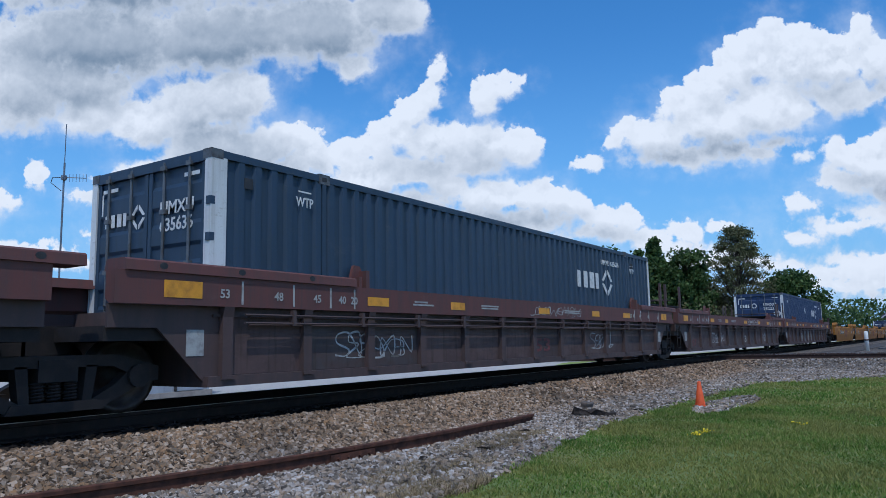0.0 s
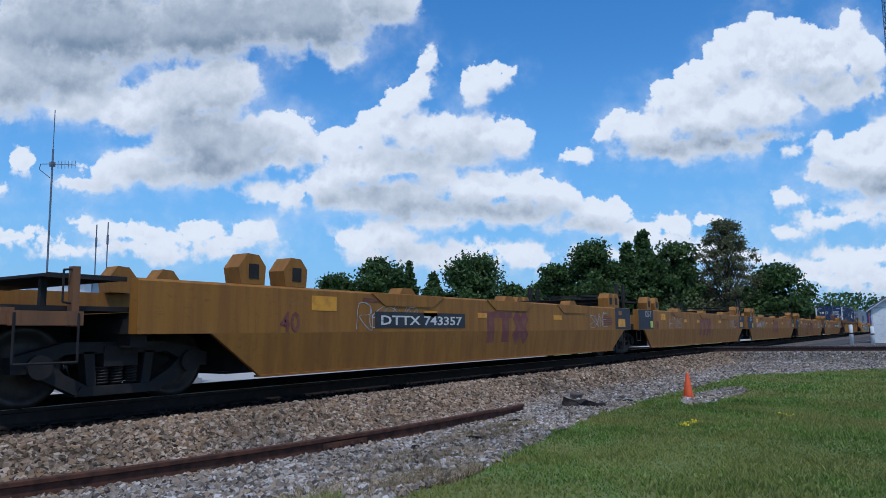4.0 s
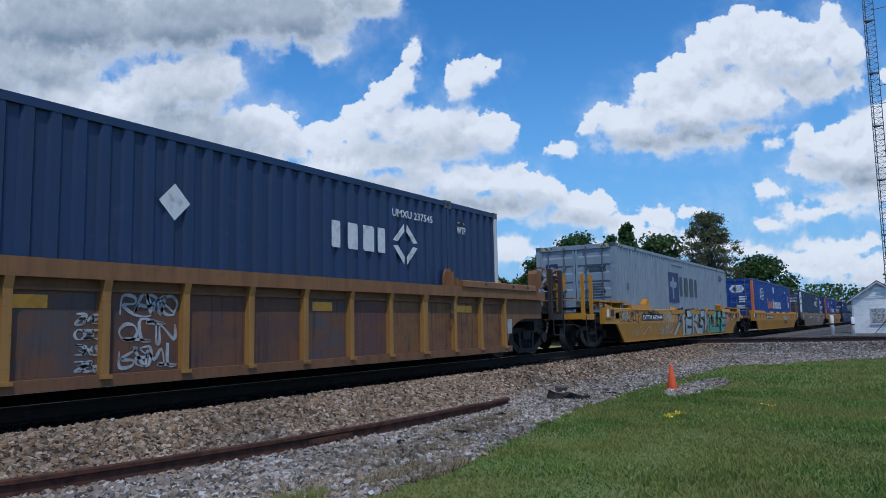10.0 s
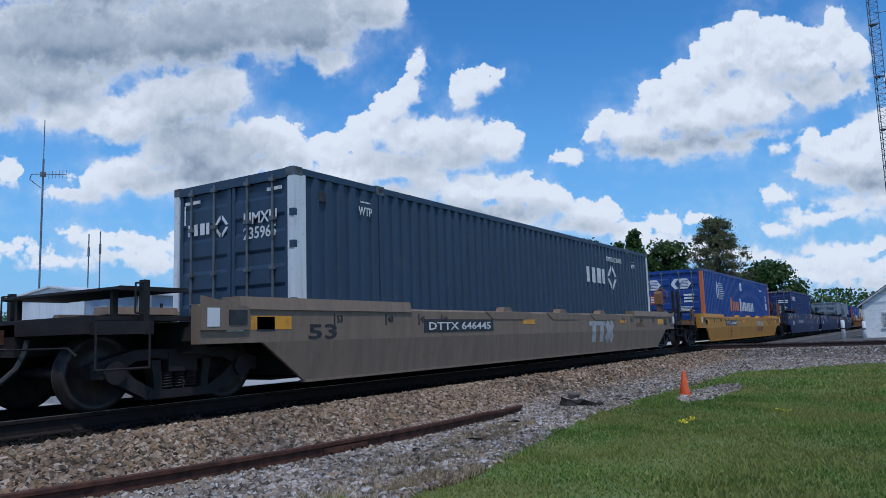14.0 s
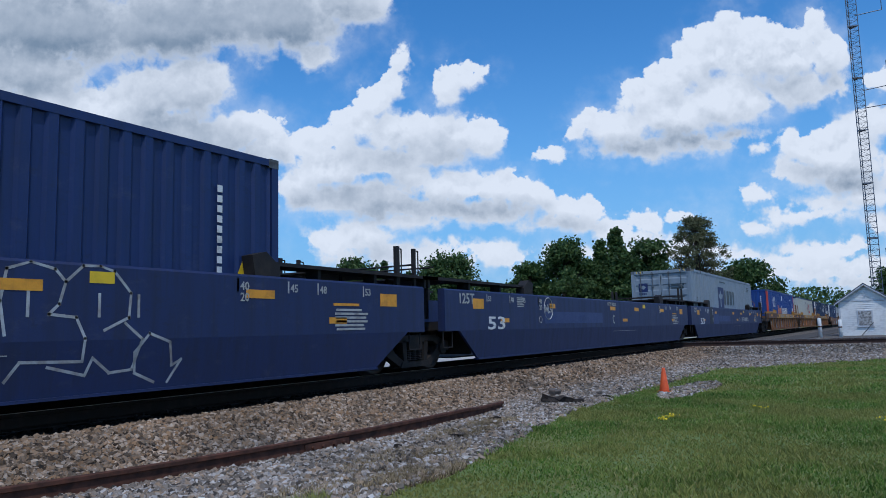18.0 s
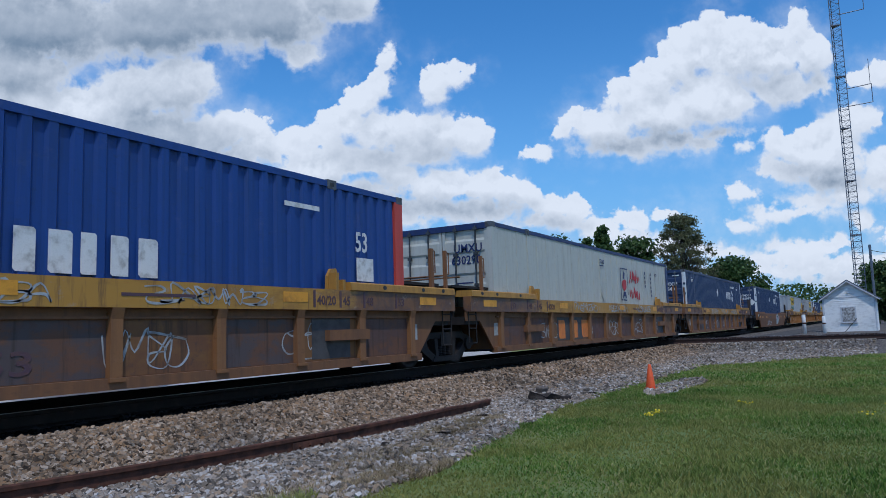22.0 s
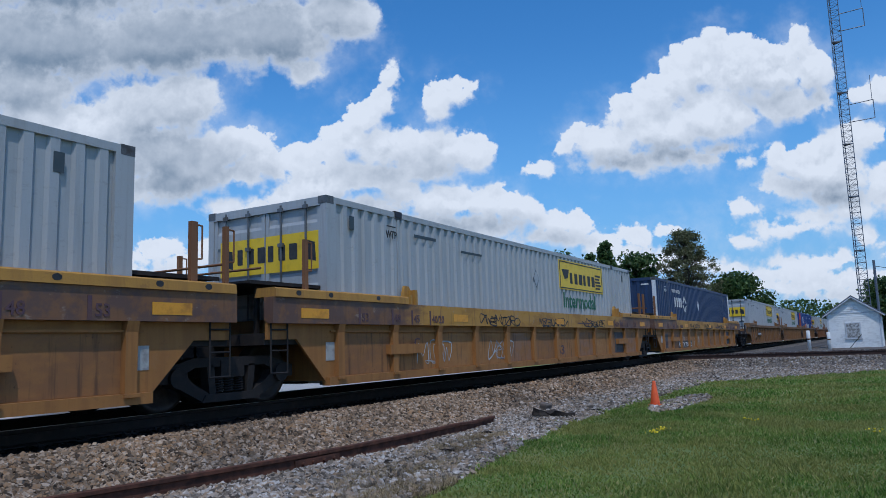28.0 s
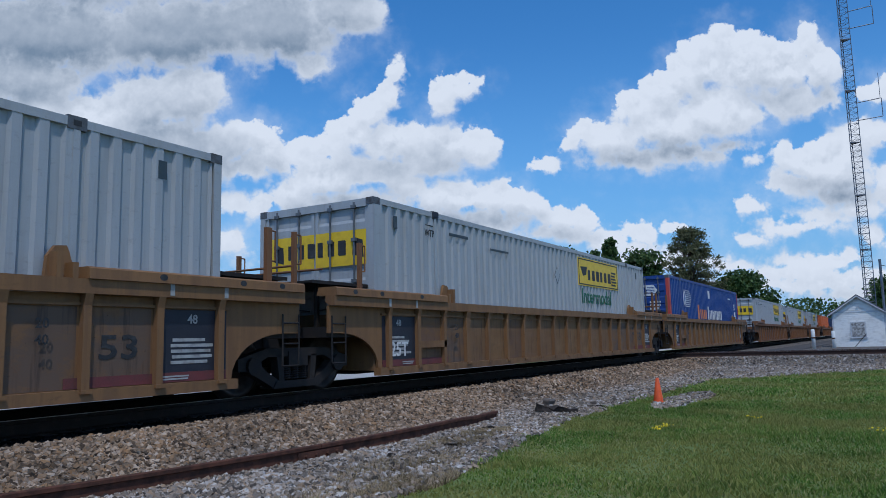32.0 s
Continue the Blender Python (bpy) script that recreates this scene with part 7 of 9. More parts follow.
    for run in ([(-3.10, 0.42), (-2.42, 1.32), (-1.52, 0.42), (-3.10, 0.40)], [(-2.86, 0.66), (-2.36, 0.54), (-1.86, 0.68)], [(-2.74, 0.88), (-2.36, 1.06), (-1.92, 0.90), (-2.34, 0.66), (-2.74, 0.88)], [(-2.60, 0.86), (-2.35, 0.95), (-2.10, 0.87)], [(-2.28, 1.22), (-2.05, 1.14)], [(-2.72, 0.50), (-2.95, 0.30)], [(-2.0, 0.52), (-1.8, 0.30)]):
        drawn(c, run, 0.042, FADEBLACK, 0.74)
    put_text(c, "E", -2.98, -2.83, 0.84, 1.07, CAR, PURPLEINK)
    for k, (a, b, p, q) in enumerate(((3.98, 4.6, 1.10, 1.28), (3.96, 4.7, 0.86, 1.06), (4.0, 5.3, 0.76, 0.86))):
        squiggle(c, a, b, p, q, CAR - 0.001, SPRAY, 310 + k, 4, 0.022)
    squiggle(t["y2"], -5.2, -4.0, 0.80, 1.08, CAR - 0.001, SPRAY, 315, 4, 0.02)
    plate(t["y0"], "DTTX 743357", -4.0, -1.4, 0.80, 1.05)
    plate(t["y4"], "DTTX 743357", 1.80, 4.36, 0.78, 1.08)
    for c, x in ((t["y4"], 7.38), (t["s6"], 9.25)):
        patch("notice_board", x, x + 0.56, 0.92, 1.27, CAR, WHITE, c)
        patch("notice_field", x + 0.04, x + 0.52, 0.96, 1.23, CAR - 0.004, BLACK, c)
        lines(c, x + 0.08, x + 0.48, 1.0, 1.2, 2, CAR - 0.008, DULLWHITE, seed=2)
    for i in range(3):
        squiggle(t["y4"], 4.4 + 0.55 * i, 5.5 + 0.55 * i, 0.78, 1.26, CAR, SPRAYBLUE, 70 + i, 3, 0.014)
    squiggle(t["y3"], -1.6, 0.3, 0.76, 1.3, CAR - 0.003, PANELNAVY, 77, 3, 0.014)
    # brown single car
    c = t["r5"]
    amber(c, (-9.45, 0.9), z=0.92, h=0.12, y=-1.422)
    amber(c, (-5.98, 0.42), (-2.0, 0.42), (2.2, 0.42), (6.0, 0.7), z=0.98, h=0.13, y=-1.422)
    for k in range(4):
        squiggle(c, -1.28, -1.02, 0.34 + 0.16 * k, 0.47 + 0.16 * k, -1.424, SPRAY, 80 + k, 3, 0.022)
    for k in range(3):
        squiggle(c, -0.78, -0.10, 0.34 + 0.28 * k, 0.60 + 0.28 * k, -1.424, SPRAY, 90 + k, 3, 0.03)
    for s in (-1, 1):
        write("20", s * 5.75, -1.505, 1.05, 0.16, BLACK, c)
        write("40", s * 5.75, -1.505, 0.86, 0.16, BLACK, c)
        patch("data_plate", s * 8.3 - 0.1, s * 8.3 + 0.1, 0.55, 0.85, -1.422, DULLWHITE, c)
    # yellow single cars
    for k, num in (("s6", "DTTX 652444"), ("s7", "DTTX 471455"), ("s9", "DTTX 469266"), ("s8", "DTTX 646445")):
        c = t[k]
        x = -6.5 if k == "s6" else -5.3
        plate(c, num, x, x + 2.4, 0.775, 1.0)
        if k != "s6":
            fold_logo(c, 2.11, 3.85, 0.43, 0.96, (DULLWHITE, MAROONINK if k != "s8" else DULLWHITE), 0.70)
        amber(c, (-9.1, 0.7), (8.0, 0.6), z=0.86, h=0.17)
        amber(c, (-1.6, 0.55), (4.4, 0.5), z=0.90, h=0.10)
        for s in (-1, 1):
            for q, txt in ((7.5, "53"), (6.3, "48"), (5.4, "45"), (4.7, "40")):
                write(txt, s * q, CAR - 0.004, 0.95, 0.14, BLACK, c)
                patch("length_mark", s * q - 0.06, s * q - 0.03, 0.90, 1.08, CAR, BLACK, c)
            patch("data_plate", s * 9.35 - 0.13, s * 9.35 + 0.13, 0.84, 1.08, CAR, WHITE, c)
            patch("card_holder", s * 8.85 - 0.15, s * 8.85 + 0.15, 0.84, 1.02, CAR, BLACK, c)
        lines(c, 5.8, 6.7, 0.80, 0.92, 3, CAR, BROWN, seed=3)
        for x in (-2.2, 0.6, 3.2):
            bm = bmesh.new()
            prism(bm, [(x - 1.0, 1.15), (x - 0.7, 1.0), (x + 0.7, 1.0), (x + 1.0, 1.15)], "y", -1.543, -1.531)
            part("stiffener_plate", bm, TAN if k == "s8" else YELLOW, c)
            bm = bmesh.new()
            prism(bm, [(x - 0.2, 1.16), (x - 0.13, 1.25), (x + 0.1, 1.25), (x + 0.2, 1.16)], "y", -1.5, -1.31)
            part("wedge_guide", bm, TAN if k == "s8" else YELLOW, c)
    put_text(t["s6"], "53", 7.2, 7.6, 0.74, 0.98, CAR, BLACK)
    put_text(t["s8"], "53", -8.1, -7.5, 0.73, 0.93, CAR, BLACK)
    for x in (-6.6, -5.9):
        patch("rust_run", x, x + 0.035, 0.0, 0.46, 0.0, BROWN, t["s7"]).matrix_basis = lower_face(0.70, 0.18) @ pose(0, 0, -0.5)
    # the big sprayed piece
    c = t["s6"]
    low = lower_face(0.70, 0.18)
    big_piece(c)
    for j, (a, b) in enumerate(((-8.6, -7.4), (-7.4, -6.6), (-3.9, -2.6), (7.7, 8.5), (8.3, 9.1))):
        squiggle(c, a, b, 0.74, 1.10, CAR, BLACK if j != 2 else SPRAYBLUE, 90 + j, 3, 0.018)
    squiggle(c, -4.6, -2.8, -0.4, -0.05, 0.0, SPRAY, 96, 5, 0.02, low)
    for j, (a, b, p, q, ink, w) in enumerate(((6.2, 6.78, 1.0, 1.12, BLACK, 0.022), (6.95, 8.3, 0.92, 1.12, BLACK, 0.026), (8.66, 9.1, 0.94, 1.12, BLACK, 0.024), (7.62, 8.2, 0.72, 0.86, SPRAY, 0.024), (-5.9, -4.9, 0.96, 1.12, BLACK, 0.022), (-8.9, -7.9, 0.80, 1.10, SPRAYBLUE, 0.03))):
        squiggle(c, a, b, p, q, CAR - 0.001, ink, 330 + j, 4, w)
    drawn(c, [(-3.9, 1.05), (-4.15, 0.85), (-3.8, 0.55), (-3.4, 0.75), (-3.5, 1.05), (-3.1, 0.6)], 0.03, SPRAY)
    drawn(c, [(-7.4, 0.30), (-7.2, 0.62), (-6.9, 0.32), (-6.6, 0.62), (-6.2, 0.35), (-5.7, 0.60), (-5.2, 0.33)], 0.035, SPRAY)
    c = t["s9"]
    for run in ([(-4.3, 0.26), (-3.95, 0.45), (-4.25, 0.58), (-4.0, 0.72)], [(-4.2, 0.40), (-3.85, 0.24)], [(-4.25, 0.50), (-3.9, 0.50)]):
        drawn(c, run, 0.045, FADEBLACK)
    drawn(c, [(-2.4, 1.05), (-2.25, 0.85), (-2.1, 1.10), (-1.7, 0.95)], 0.05, DULLWHITE)
    # blue set
    for i, unit in ((0, "B"), (1, "C"), (2, "A")):
        c = t["b%d" % i]
        x = {0: -4.6, 1: -0.36, 2: 2.55}[i]
        z0, z1 = (0.84, 1.06) if i != 1 else (1.33, 1.43)
        put_text(c, "DTTX 888312", x, x + (2.2 if i != 1 else 0.75), z0, z1, CAR, DULLWHITE)
        put_text(c, unit, (-2.0, 0.05, 1.9)[i], (-1.85, 0.22, 2.05)[i], (0.84, 0.82, 0.84)[i], (1.04, 1.07, 1.04)[i], CAR, DULLWHITE)
        amber(c, (-8.38, 0.45), (8.15, 0.45), z=1.14, h=0.2)
        amber(c, (-4.6, 0.35), (-0.12, 0.46), (2.25, 0.45), (5.3, 0.5), z=1.2, h=0.11)
        amber(c, (-7.2, 0.4), (1.0, 0.46), (6.9, 0.4), z=0.87, h=0.09)
        patch("reflector", 3.18, 3.46, 1.30, 1.42, CAR, SIGNYELLOW, c)
        patch("faded_panel", -4.9 if i != 2 else -3.74, -0.84, 0.84, 1.12, CAR + 0.002, FADEBLUE, c, label="faded lighter blue panel")
        for s in (-1, 1):
            for q, txt in ((7.75, "53"), (6.7, "48"), (6.1, "45"), (5.2, "40"), (5.2, "20")):
                write(txt, s * q, CAR - 0.004, 1.30 if txt != "20" else 1.16, 0.15, DULLWHITE, c)
                patch("length_mark", s * q - 0.05, s * q - 0.025, 1.28, 1.44, CAR, DULLWHITE, c)
        if i < 3:
            put_text(c, "53", -7.8, -7.0, 0.735, 1.0, CAR, WHITE)
        put_text(c, "125T", -8.95, -8.32, 1.24, 1.44, CAR, DULLWHITE)
        lines(c, 7.0, 7.9, 0.76, 1.10, 6, CAR, DULLWHITE, seed=i)
        patch("reflector", 7.0, 7.6, 1.13, 1.17, CAR, AMBER, c)
        lines(c, -6.4, -6.0, 1.2, 1.42, 6, CAR, DULLWHITE, seed=i + 3)
        patch("crease_line", 0.1, 2.4, -0.13, -0.12, 0.0, DULLWHITE, c).matrix_basis = lower_face(0.72, 0.18)
        bm = bmesh.new()
        ring(bm, (-5.15, CAR - 0.002, 0.93), (0, 1, 0), 0.075, 0.008, 16, 4)
        part("round_stencil", bm, DULLWHITE, c)
    # round white tag
    bm = bmesh.new()
    ring(bm, (-4.67, CAR - 0.001, 1.19), (0, 1, 0), 0.255, 0.012, 28, 4)
    part("graffiti_ring", bm, SPRAY, t["b1"], "round white tag")
    squiggle(t["b1"], -4.86, -4.50, 1.10, 1.30, CAR - 0.001, SPRAY, 350, 3, 0.026)
    c = t["b2"]
    patch("panel_patch", -5.8, -5.02, 0.74, 1.49, CAR + 0.002, surface("dark repaint", (0.016, 0.020, 0.034), 0.6, 0, (0.022, 0.025, 0.036), 0.3, 4.0), c, label="darker repainted panel")
    patch("faded_panel", -5.0, -3.82, 0.73, 1.19, CAR + 0.001, FADEBLUE, c, label="faded lighter blue panel")
    amber(c, (9.36, 0.42), z=1.12, h=0.18)
    amber(t["b0"], (-9.6, 0.42), z=1.12, h=0.18)
    # bubble letters in one thin white line over both faces
    c = t["b0"]
    for line in ([(2.36, 0.79), (2.31, 1.1), (2.36, 1.40), (2.58, 1.48), (2.82, 1.42), (2.93, 1.3), (2.87, 1.08), (2.77, 0.98), (3.05, 0.95), (3.15, 0.74), (3.14, 0.51), (2.52, 0.53), (2.4, 0.36)],
                 [(2.93, 1.3), (3.11, 1.47), (3.3, 1.48), (3.46, 1.43), (3.66, 1.21), (3.64, 0.95), (3.36, 0.82)],
                 [(2.79, 0.47), (3.18, 0.37), (3.25, 0.54), (3.45, 0.38), (3.71, 0.4), (3.81, 0.72), (3.6, 0.89)],
                 [(4.0, 0.25), (3.75, 0.36), (3.73, 0.58), (3.9, 0.78), (4.17, 0.68), (4.22, 0.42), (4.34, 0.48), (4.18, 0.24)]):
        bm = bmesh.new()
        brush(bm, line, 0.03)
        bent(c, "graffiti_line", bm, (SPRAY, SPRAY), "thin white sprayed line", crease=0.72)
    for x in (2.55, 3.28, 3.74):
        patch("graffiti_line", x, x + 0.03, 0.95, 1.2, CAR, SPRAY, c)
    # brown and yellow sets
    for i in range(3):
        for pre in "op":
            c = t[pre + str(i)]
            sheet = -1.422
            amber(c, (-8.9, 0.6), (8.2, 0.55), (-4.6, 0.55), (0.6, 0.5), (4.7, 0.5), z=1.16, h=0.14)
            for s in (-1, 1):
                for q, txt in ((7.5, "53"), (6.6, "48"), (6.0, "45"), (5.4, "40/20")):
                    write(txt, s * q, CAR - 0.004, 1.13, 0.19, PURPLEINK, c)
                    patch("length_mark", s * q - 0.08, s * q - 0.03, 1.09, 1.34, CAR, PURPLEINK, c)
                patch("data_plate", s * 8.15 - 0.1, s * 8.15 + 0.1, 0.55, 0.82, sheet, DULLWHITE, c)
                part("lever_box", cuboid(s * 6.2 - 0.5, s * 6.2 + 0.5, -1.52, -1.42, 0.60, 0.76), BROWN if pre == "o" else OCHRE, c)
            put_text(c, "53", 0.80, 1.32, 0.40, 0.64, sheet, PURPLEINK)
            lines(c, 2.1, 3.6, 1.17, 1.23, 1, CAR, PURPLEINK, seed=i)
            put_text(c, "ACB"[i] if pre == "o" else "BCA"[i], -5.98, -5.80, 0.72, 0.87, -1.505, PURPLEINK)
            for j in range(5 if pre == "o" else 2):
                a = -6.2 + 2.75 * j + 0.5 * i
                squiggle(c, a, a + 1.1, 0.38, 0.85, sheet, SPRAY, 130 + 7 * i + j + (50 if pre == "p" else 0), 3 + j % 2, 0.02)
            for j in range(3):
                squiggle(c, -3.5 + 3 * j, -1.6 + 3 * j, 1.10, 1.33, CAR, SPRAY if pre == "o" else PANELNAVY, 160 + 5 * i + j, 7, 0.022)
            patch("panel_patch", 5.4 + 0.2 * i, 6.3 + 0.2 * i, 0.34, 0.96, sheet, PANELGREY, c, label="dark overpainted panel")
    c = t["o1"]
    for x in (-4.6, -3.6):
        patch("panel_patch", x, x + 0.9, 0.34, 0.95, -1.422, PANELGREY, c)
    glyphs(c, -4.5, -1.9, 0.38, 0.86, 3, -1.427, ORANGEINK, seed=1)
    plate(t["p2"], "DTTX 729472", -5.5, -2.95, 0.31, 0.60, -1.422)
    put_text(t["p2"], "125T", -7.9, -7.25, 0.42, 0.64, -1.427, PURPLEINK)
    patch("panel_patch", -5.49, -4.4, 0.30, 0.57, -1.422, PANELGREY, t["o2"], label="dark overpainted panel")
    put_text(t["o2"], "729088", -4.1, -2.95, 0.33, 0.50, -1.422, PURPLEINK)
    patch("panel_patch", -7.9, -7.2, 0.36, 0.9, -1.422, PANELGREY, t["p2"])
    # tan set
    for i in range(3):
        c = t["q%d" % i]
        for s in (-1, 1):
            if i or s > 0:
                patch("end_panel", *sorted((s * 7.1, s * 8.1)), 0.36, 1.14, -1.422, PANELNAVY, c, label="dark navy painted panel")
            patch("primer_band", *sorted((s * 6.0, s * 8.1)), 0.31, 0.42, -1.427, PANELRED, c, label="dull red primer band")
            lines(c, s * 7.6 - 0.35, s * 7.6 + 0.35, 0.5, 0.82, 5, -1.427, DULLWHITE if i or s > 0 else PURPLEINK, seed=i)
            lines(c, s * 7.3 - 0.25, s * 7.3 + 0.25, 0.33, 0.39, 2, -1.432, DULLWHITE, seed=i + 4)
            write("48", s * 7.6 - 0.1, -1.432, 0.98, 0.15, DULLWHITE if i or s > 0 else PURPLEINK, c)
            write("20", s * 5.75 - 0.1, -1.505, 0.92, 0.14, BLACK, c)
            write("40", s * 5.75 - 0.1, -1.505, 0.76, 0.14, BLACK, c)
            if s < 0:
                part("lever_box", cuboid(s * 6.6 - 0.45, s * 6.6 + 0.45, -1.50, -1.42, 0.60, 0.72), DUSTYTAN, c)
        put_text(c, "53", 6.36, 6.84, 0.60, 0.86, -1.422, BLACK)
        if i:
            put_text(c, "125T", -8.05, -7.35, 0.48, 0.72, -1.432, WHITE)
        for q in (8.0, 7.2):
            for s in (-1, 1):
                patch("white_band", s * q - 0.03, s * q + 0.03, 1.29, 1.42, CAR, DULLWHITE, c)
    plate(t["q0"], "DTTX 789104", -5.81, -4.1, 0.72, 0.93, -1.508)
    # brown smooth car
    c = t["s16"]
    low = lower_face(0.70, 0.18)
    squiggle(c, -4.2, -1.6, -0.42, -0.06, 0.0, SPRAY, 201, 6, 0.022, low)
    shape("graffiti_face", [(1.7, 0.705), (3.4, 0.705), (3.3, 0.98), (2.9, 1.10), (1.9, 1.08)], CAR, SPRAYBONE, c, label="pale sprayed shape")
    shape("graffiti_face", [(1.9, -0.40), (3.1, -0.40), (3.4, -0.004), (1.7, -0.004)], 0.0, SPRAYBONE, c, label="pale sprayed shape", at=low)
    for x in (1.2, 3.45):
        shape("graffiti_cheek", [(x, 0.74), (x + 0.6, 0.72), (x + 0.45, 0.96), (x + 0.1, 0.94)], CAR - 0.003, SPRAYPINK, c)
    squiggle(c, 2.0, 3.2, 0.74, 1.0, CAR - 0.004, BLACK, 205, 3, 0.02)
    amber(c, (-7.4, 0.45), (-5.0, 0.5), (5.2, 0.4), z=0.84, h=0.09)
    lines(c, -3.2, -1.6, 0.84, 0.94, 2, CAR, BLACK, seed=4)
    amber(c, (-9.1, 0.7), (8.0, 0.6), z=0.84, h=0.14)


make_car_marks()

# ---- loose stones and grass ----
def scatter_stones(name, count, x0, x1, y0, y1, size, mat, label, accept=None, bias=1.0):
    rng = np.random.default_rng(5 + count)
    x = x0 + (x1 - x0) * rng.random(count * 2) ** bias
    y = y0 + (y1 - y0) * rng.random(count * 2)
    if accept is not None:
        ok = accept(x, y, rng)
        x, y = x[ok], y[ok]
    x, y = x[:count], y[:count]
    n = len(x)
    z = np.array([ground_height(a, b) for a, b in zip(x, y)])
    cube = np.array([(a, b, c) for a in (-1, 1) for b in (-1, 1) for c in (-1, 1)], float)
    quads = np.array([(0, 1, 3, 2), (4, 6, 7, 5), (0, 4, 5, 1), (2, 3, 7, 6), (0, 2, 6, 4), (1, 5, 7, 3)])
    s = size * (0.55 + 0.9 * rng.random((n, 1, 1)))
    pts = cube[None] * (0.55 + 0.5 * rng.random((n, 8, 3))) * np.array([1.0, 0.78, 0.50]) * s
    ang = rng.random((n, 3)) * np.array([0.9, 0.9, 6.28])
    ca, sa = np.cos(ang), np.sin(ang)
    for k, (i, j) in enumerate(((1, 2), (0, 2), (0, 1))):
        p, q = pts[..., i].copy(), pts[..., j].copy()
        c, d = ca[:, k, None], sa[:, k, None]
        pts[..., i], pts[..., j] = c * p - d * q, d * p + c * q
    pts += np.stack([x, y, z + 0.25 * s[:, 0, 0]], 1)[:, None]
    faces = (quads[None] + 8 * np.arange(n)[:, None, None]).reshape(-1, 4)
    me = bpy.data.meshes.new(name)
    me.from_pydata(pts.reshape(-1, 3).tolist(), [], faces.tolist())
    me.materials.append(mat)
    return tagged(new(name, me), label, "stones", kind="stuff")


def island_material(name, ramp, rough=0.85, spec=0.3, dust=None, thin=0.0, dry=None):
    """Every loose piece takes its own colour out of a ramp."""
    mat = bpy.data.materials.new(name)
    net = Net(nodes_of(mat))
    rnd = net.n("ShaderNodeNewGeometry").outputs["Random Per Island"]
    cr = net.n("ShaderNodeValToRGB")
    while len(cr.color_ramp.elements) < len(ramp):
        cr.color_ramp.elements.new(0.5)
    for e, (p, c) in zip(cr.color_ramp.elements, ramp):
        e.position, e.color = p, (*c, 1)
    net.put(cr.inputs[0], rnd)
    pos = net.n("ShaderNodeTexCoord").outputs["Object"]
    big = net.noise(pos, 0.55, 4.0, 0.6)
    grain = net.noise(pos, 55.0, 4.0, 0.6)
    hsv = net.n("ShaderNodeHueSaturation")
    net.put(hsv.inputs["Color"], cr.outputs[0])
    net.put(hsv.inputs["Value"], net.m("ADD", net.ramp(big, 0.3, 0.7, 0.72, 1.15), net.m("MULTIPLY", net.m("SUBTRACT", grain, 0.5), 0.5)))
    col = hsv.outputs[0]
    if dry:
        # worn, yellowed patches
        col = net.mix(net.ramp(net.noise(pos, 0.5, 6.0, 0.68), 0.42, 0.60, 0.0, 0.68), col, dry)
    if dust:
        # iron dust settles on the stones next to the track
        sep = net.n("ShaderNodeSeparateXYZ")
        net.put(sep.inputs[0], pos)
        near = net.m("MULTIPLY", net.ramp(net.m("MULTIPLY_ADD", big, 2.0, sep.outputs[1]), -2.4, -1.2), net.ramp(grain, 0.3, 0.7, 0.45, 1.0))
        col = net.mix(near, col, dust, "MULTIPLY")
    bs = net.n("ShaderNodeBsdfPrincipled")
    net.put(bs.inputs["Base Color"], col)
    bs.inputs["Roughness"].default_value = rough
    bs.inputs["Specular IOR Level"].default_value = spec
    face = bs.outputs[0]
    if thin:
        # light passes through thin blades and leaves
        glow = net.n("ShaderNodeBsdfTranslucent")
        net.put(glow.inputs[0], col)
        both = net.n("ShaderNodeMixShader")
        both.inputs[0].default_value = thin
        net.put(both.inputs[1], face)
        net.put(both.inputs[2], glow.outputs[0])
        face = both.outputs[0]
    out = net.n("ShaderNodeOutputMaterial")
    net.put(out.inputs[0], face)
    return mat


STONES = island_material("crushed granite", [(0.0, (0.05, 0.042, 0.036)), (0.2, (0.14, 0.115, 0.09)), (0.42, (0.25, 0.215, 0.18)), (0.62, (0.29, 0.205, 0.13)), (0.8, (0.34, 0.305, 0.27)), (1.0, (0.50, 0.465, 0.43))], dust=(0.86, 0.66, 0.46))
BLADES = island_material("grass blades", [(0.0, (0.085, 0.17, 0.025)), (0.3, (0.15, 0.26, 0.045)), (0.62, (0.21, 0.31, 0.062)), (0.88, (0.32, 0.34, 0.10)), (1.0, (0.44, 0.40, 0.18))], 0.6, 0.25, thin=0.4, dry=(0.35, 0.315, 0.095))


def lawn_side(x, y):
    return np.minimum(np.minimum(0.16 * x - 5.85, -4.25) - y, -0.65 * x + 9.05 - y)


DEAD = ((4.6, -4.65, 1.0, 0.40), (6.0, -4.35, 1.0, 0.40), (7.6, -4.0, 0.8, 0.32), (8.6, -3.9, 0.6, 0.25), (5.3, -4.9, 0.7, 0.25))


def stony(x, y, rng):
    bare = np.zeros(len(x), bool)
    for cx, cy, rx, ry in DEAD:
        bare |= (np.hypot((x - cx) / rx, (y - cy) / ry) < 0.55 + 0.45 * rng.random(len(x))) & (rng.random(len(x)) < 0.62)
    patch = np.hypot((x - 14.3) / 1.9, (y + 5.15) / 0.38) < 1
    return ((lawn_side(x, y) < 0.25 * (rng.random(len(x)) - 0.3)) & ~bare) | patch


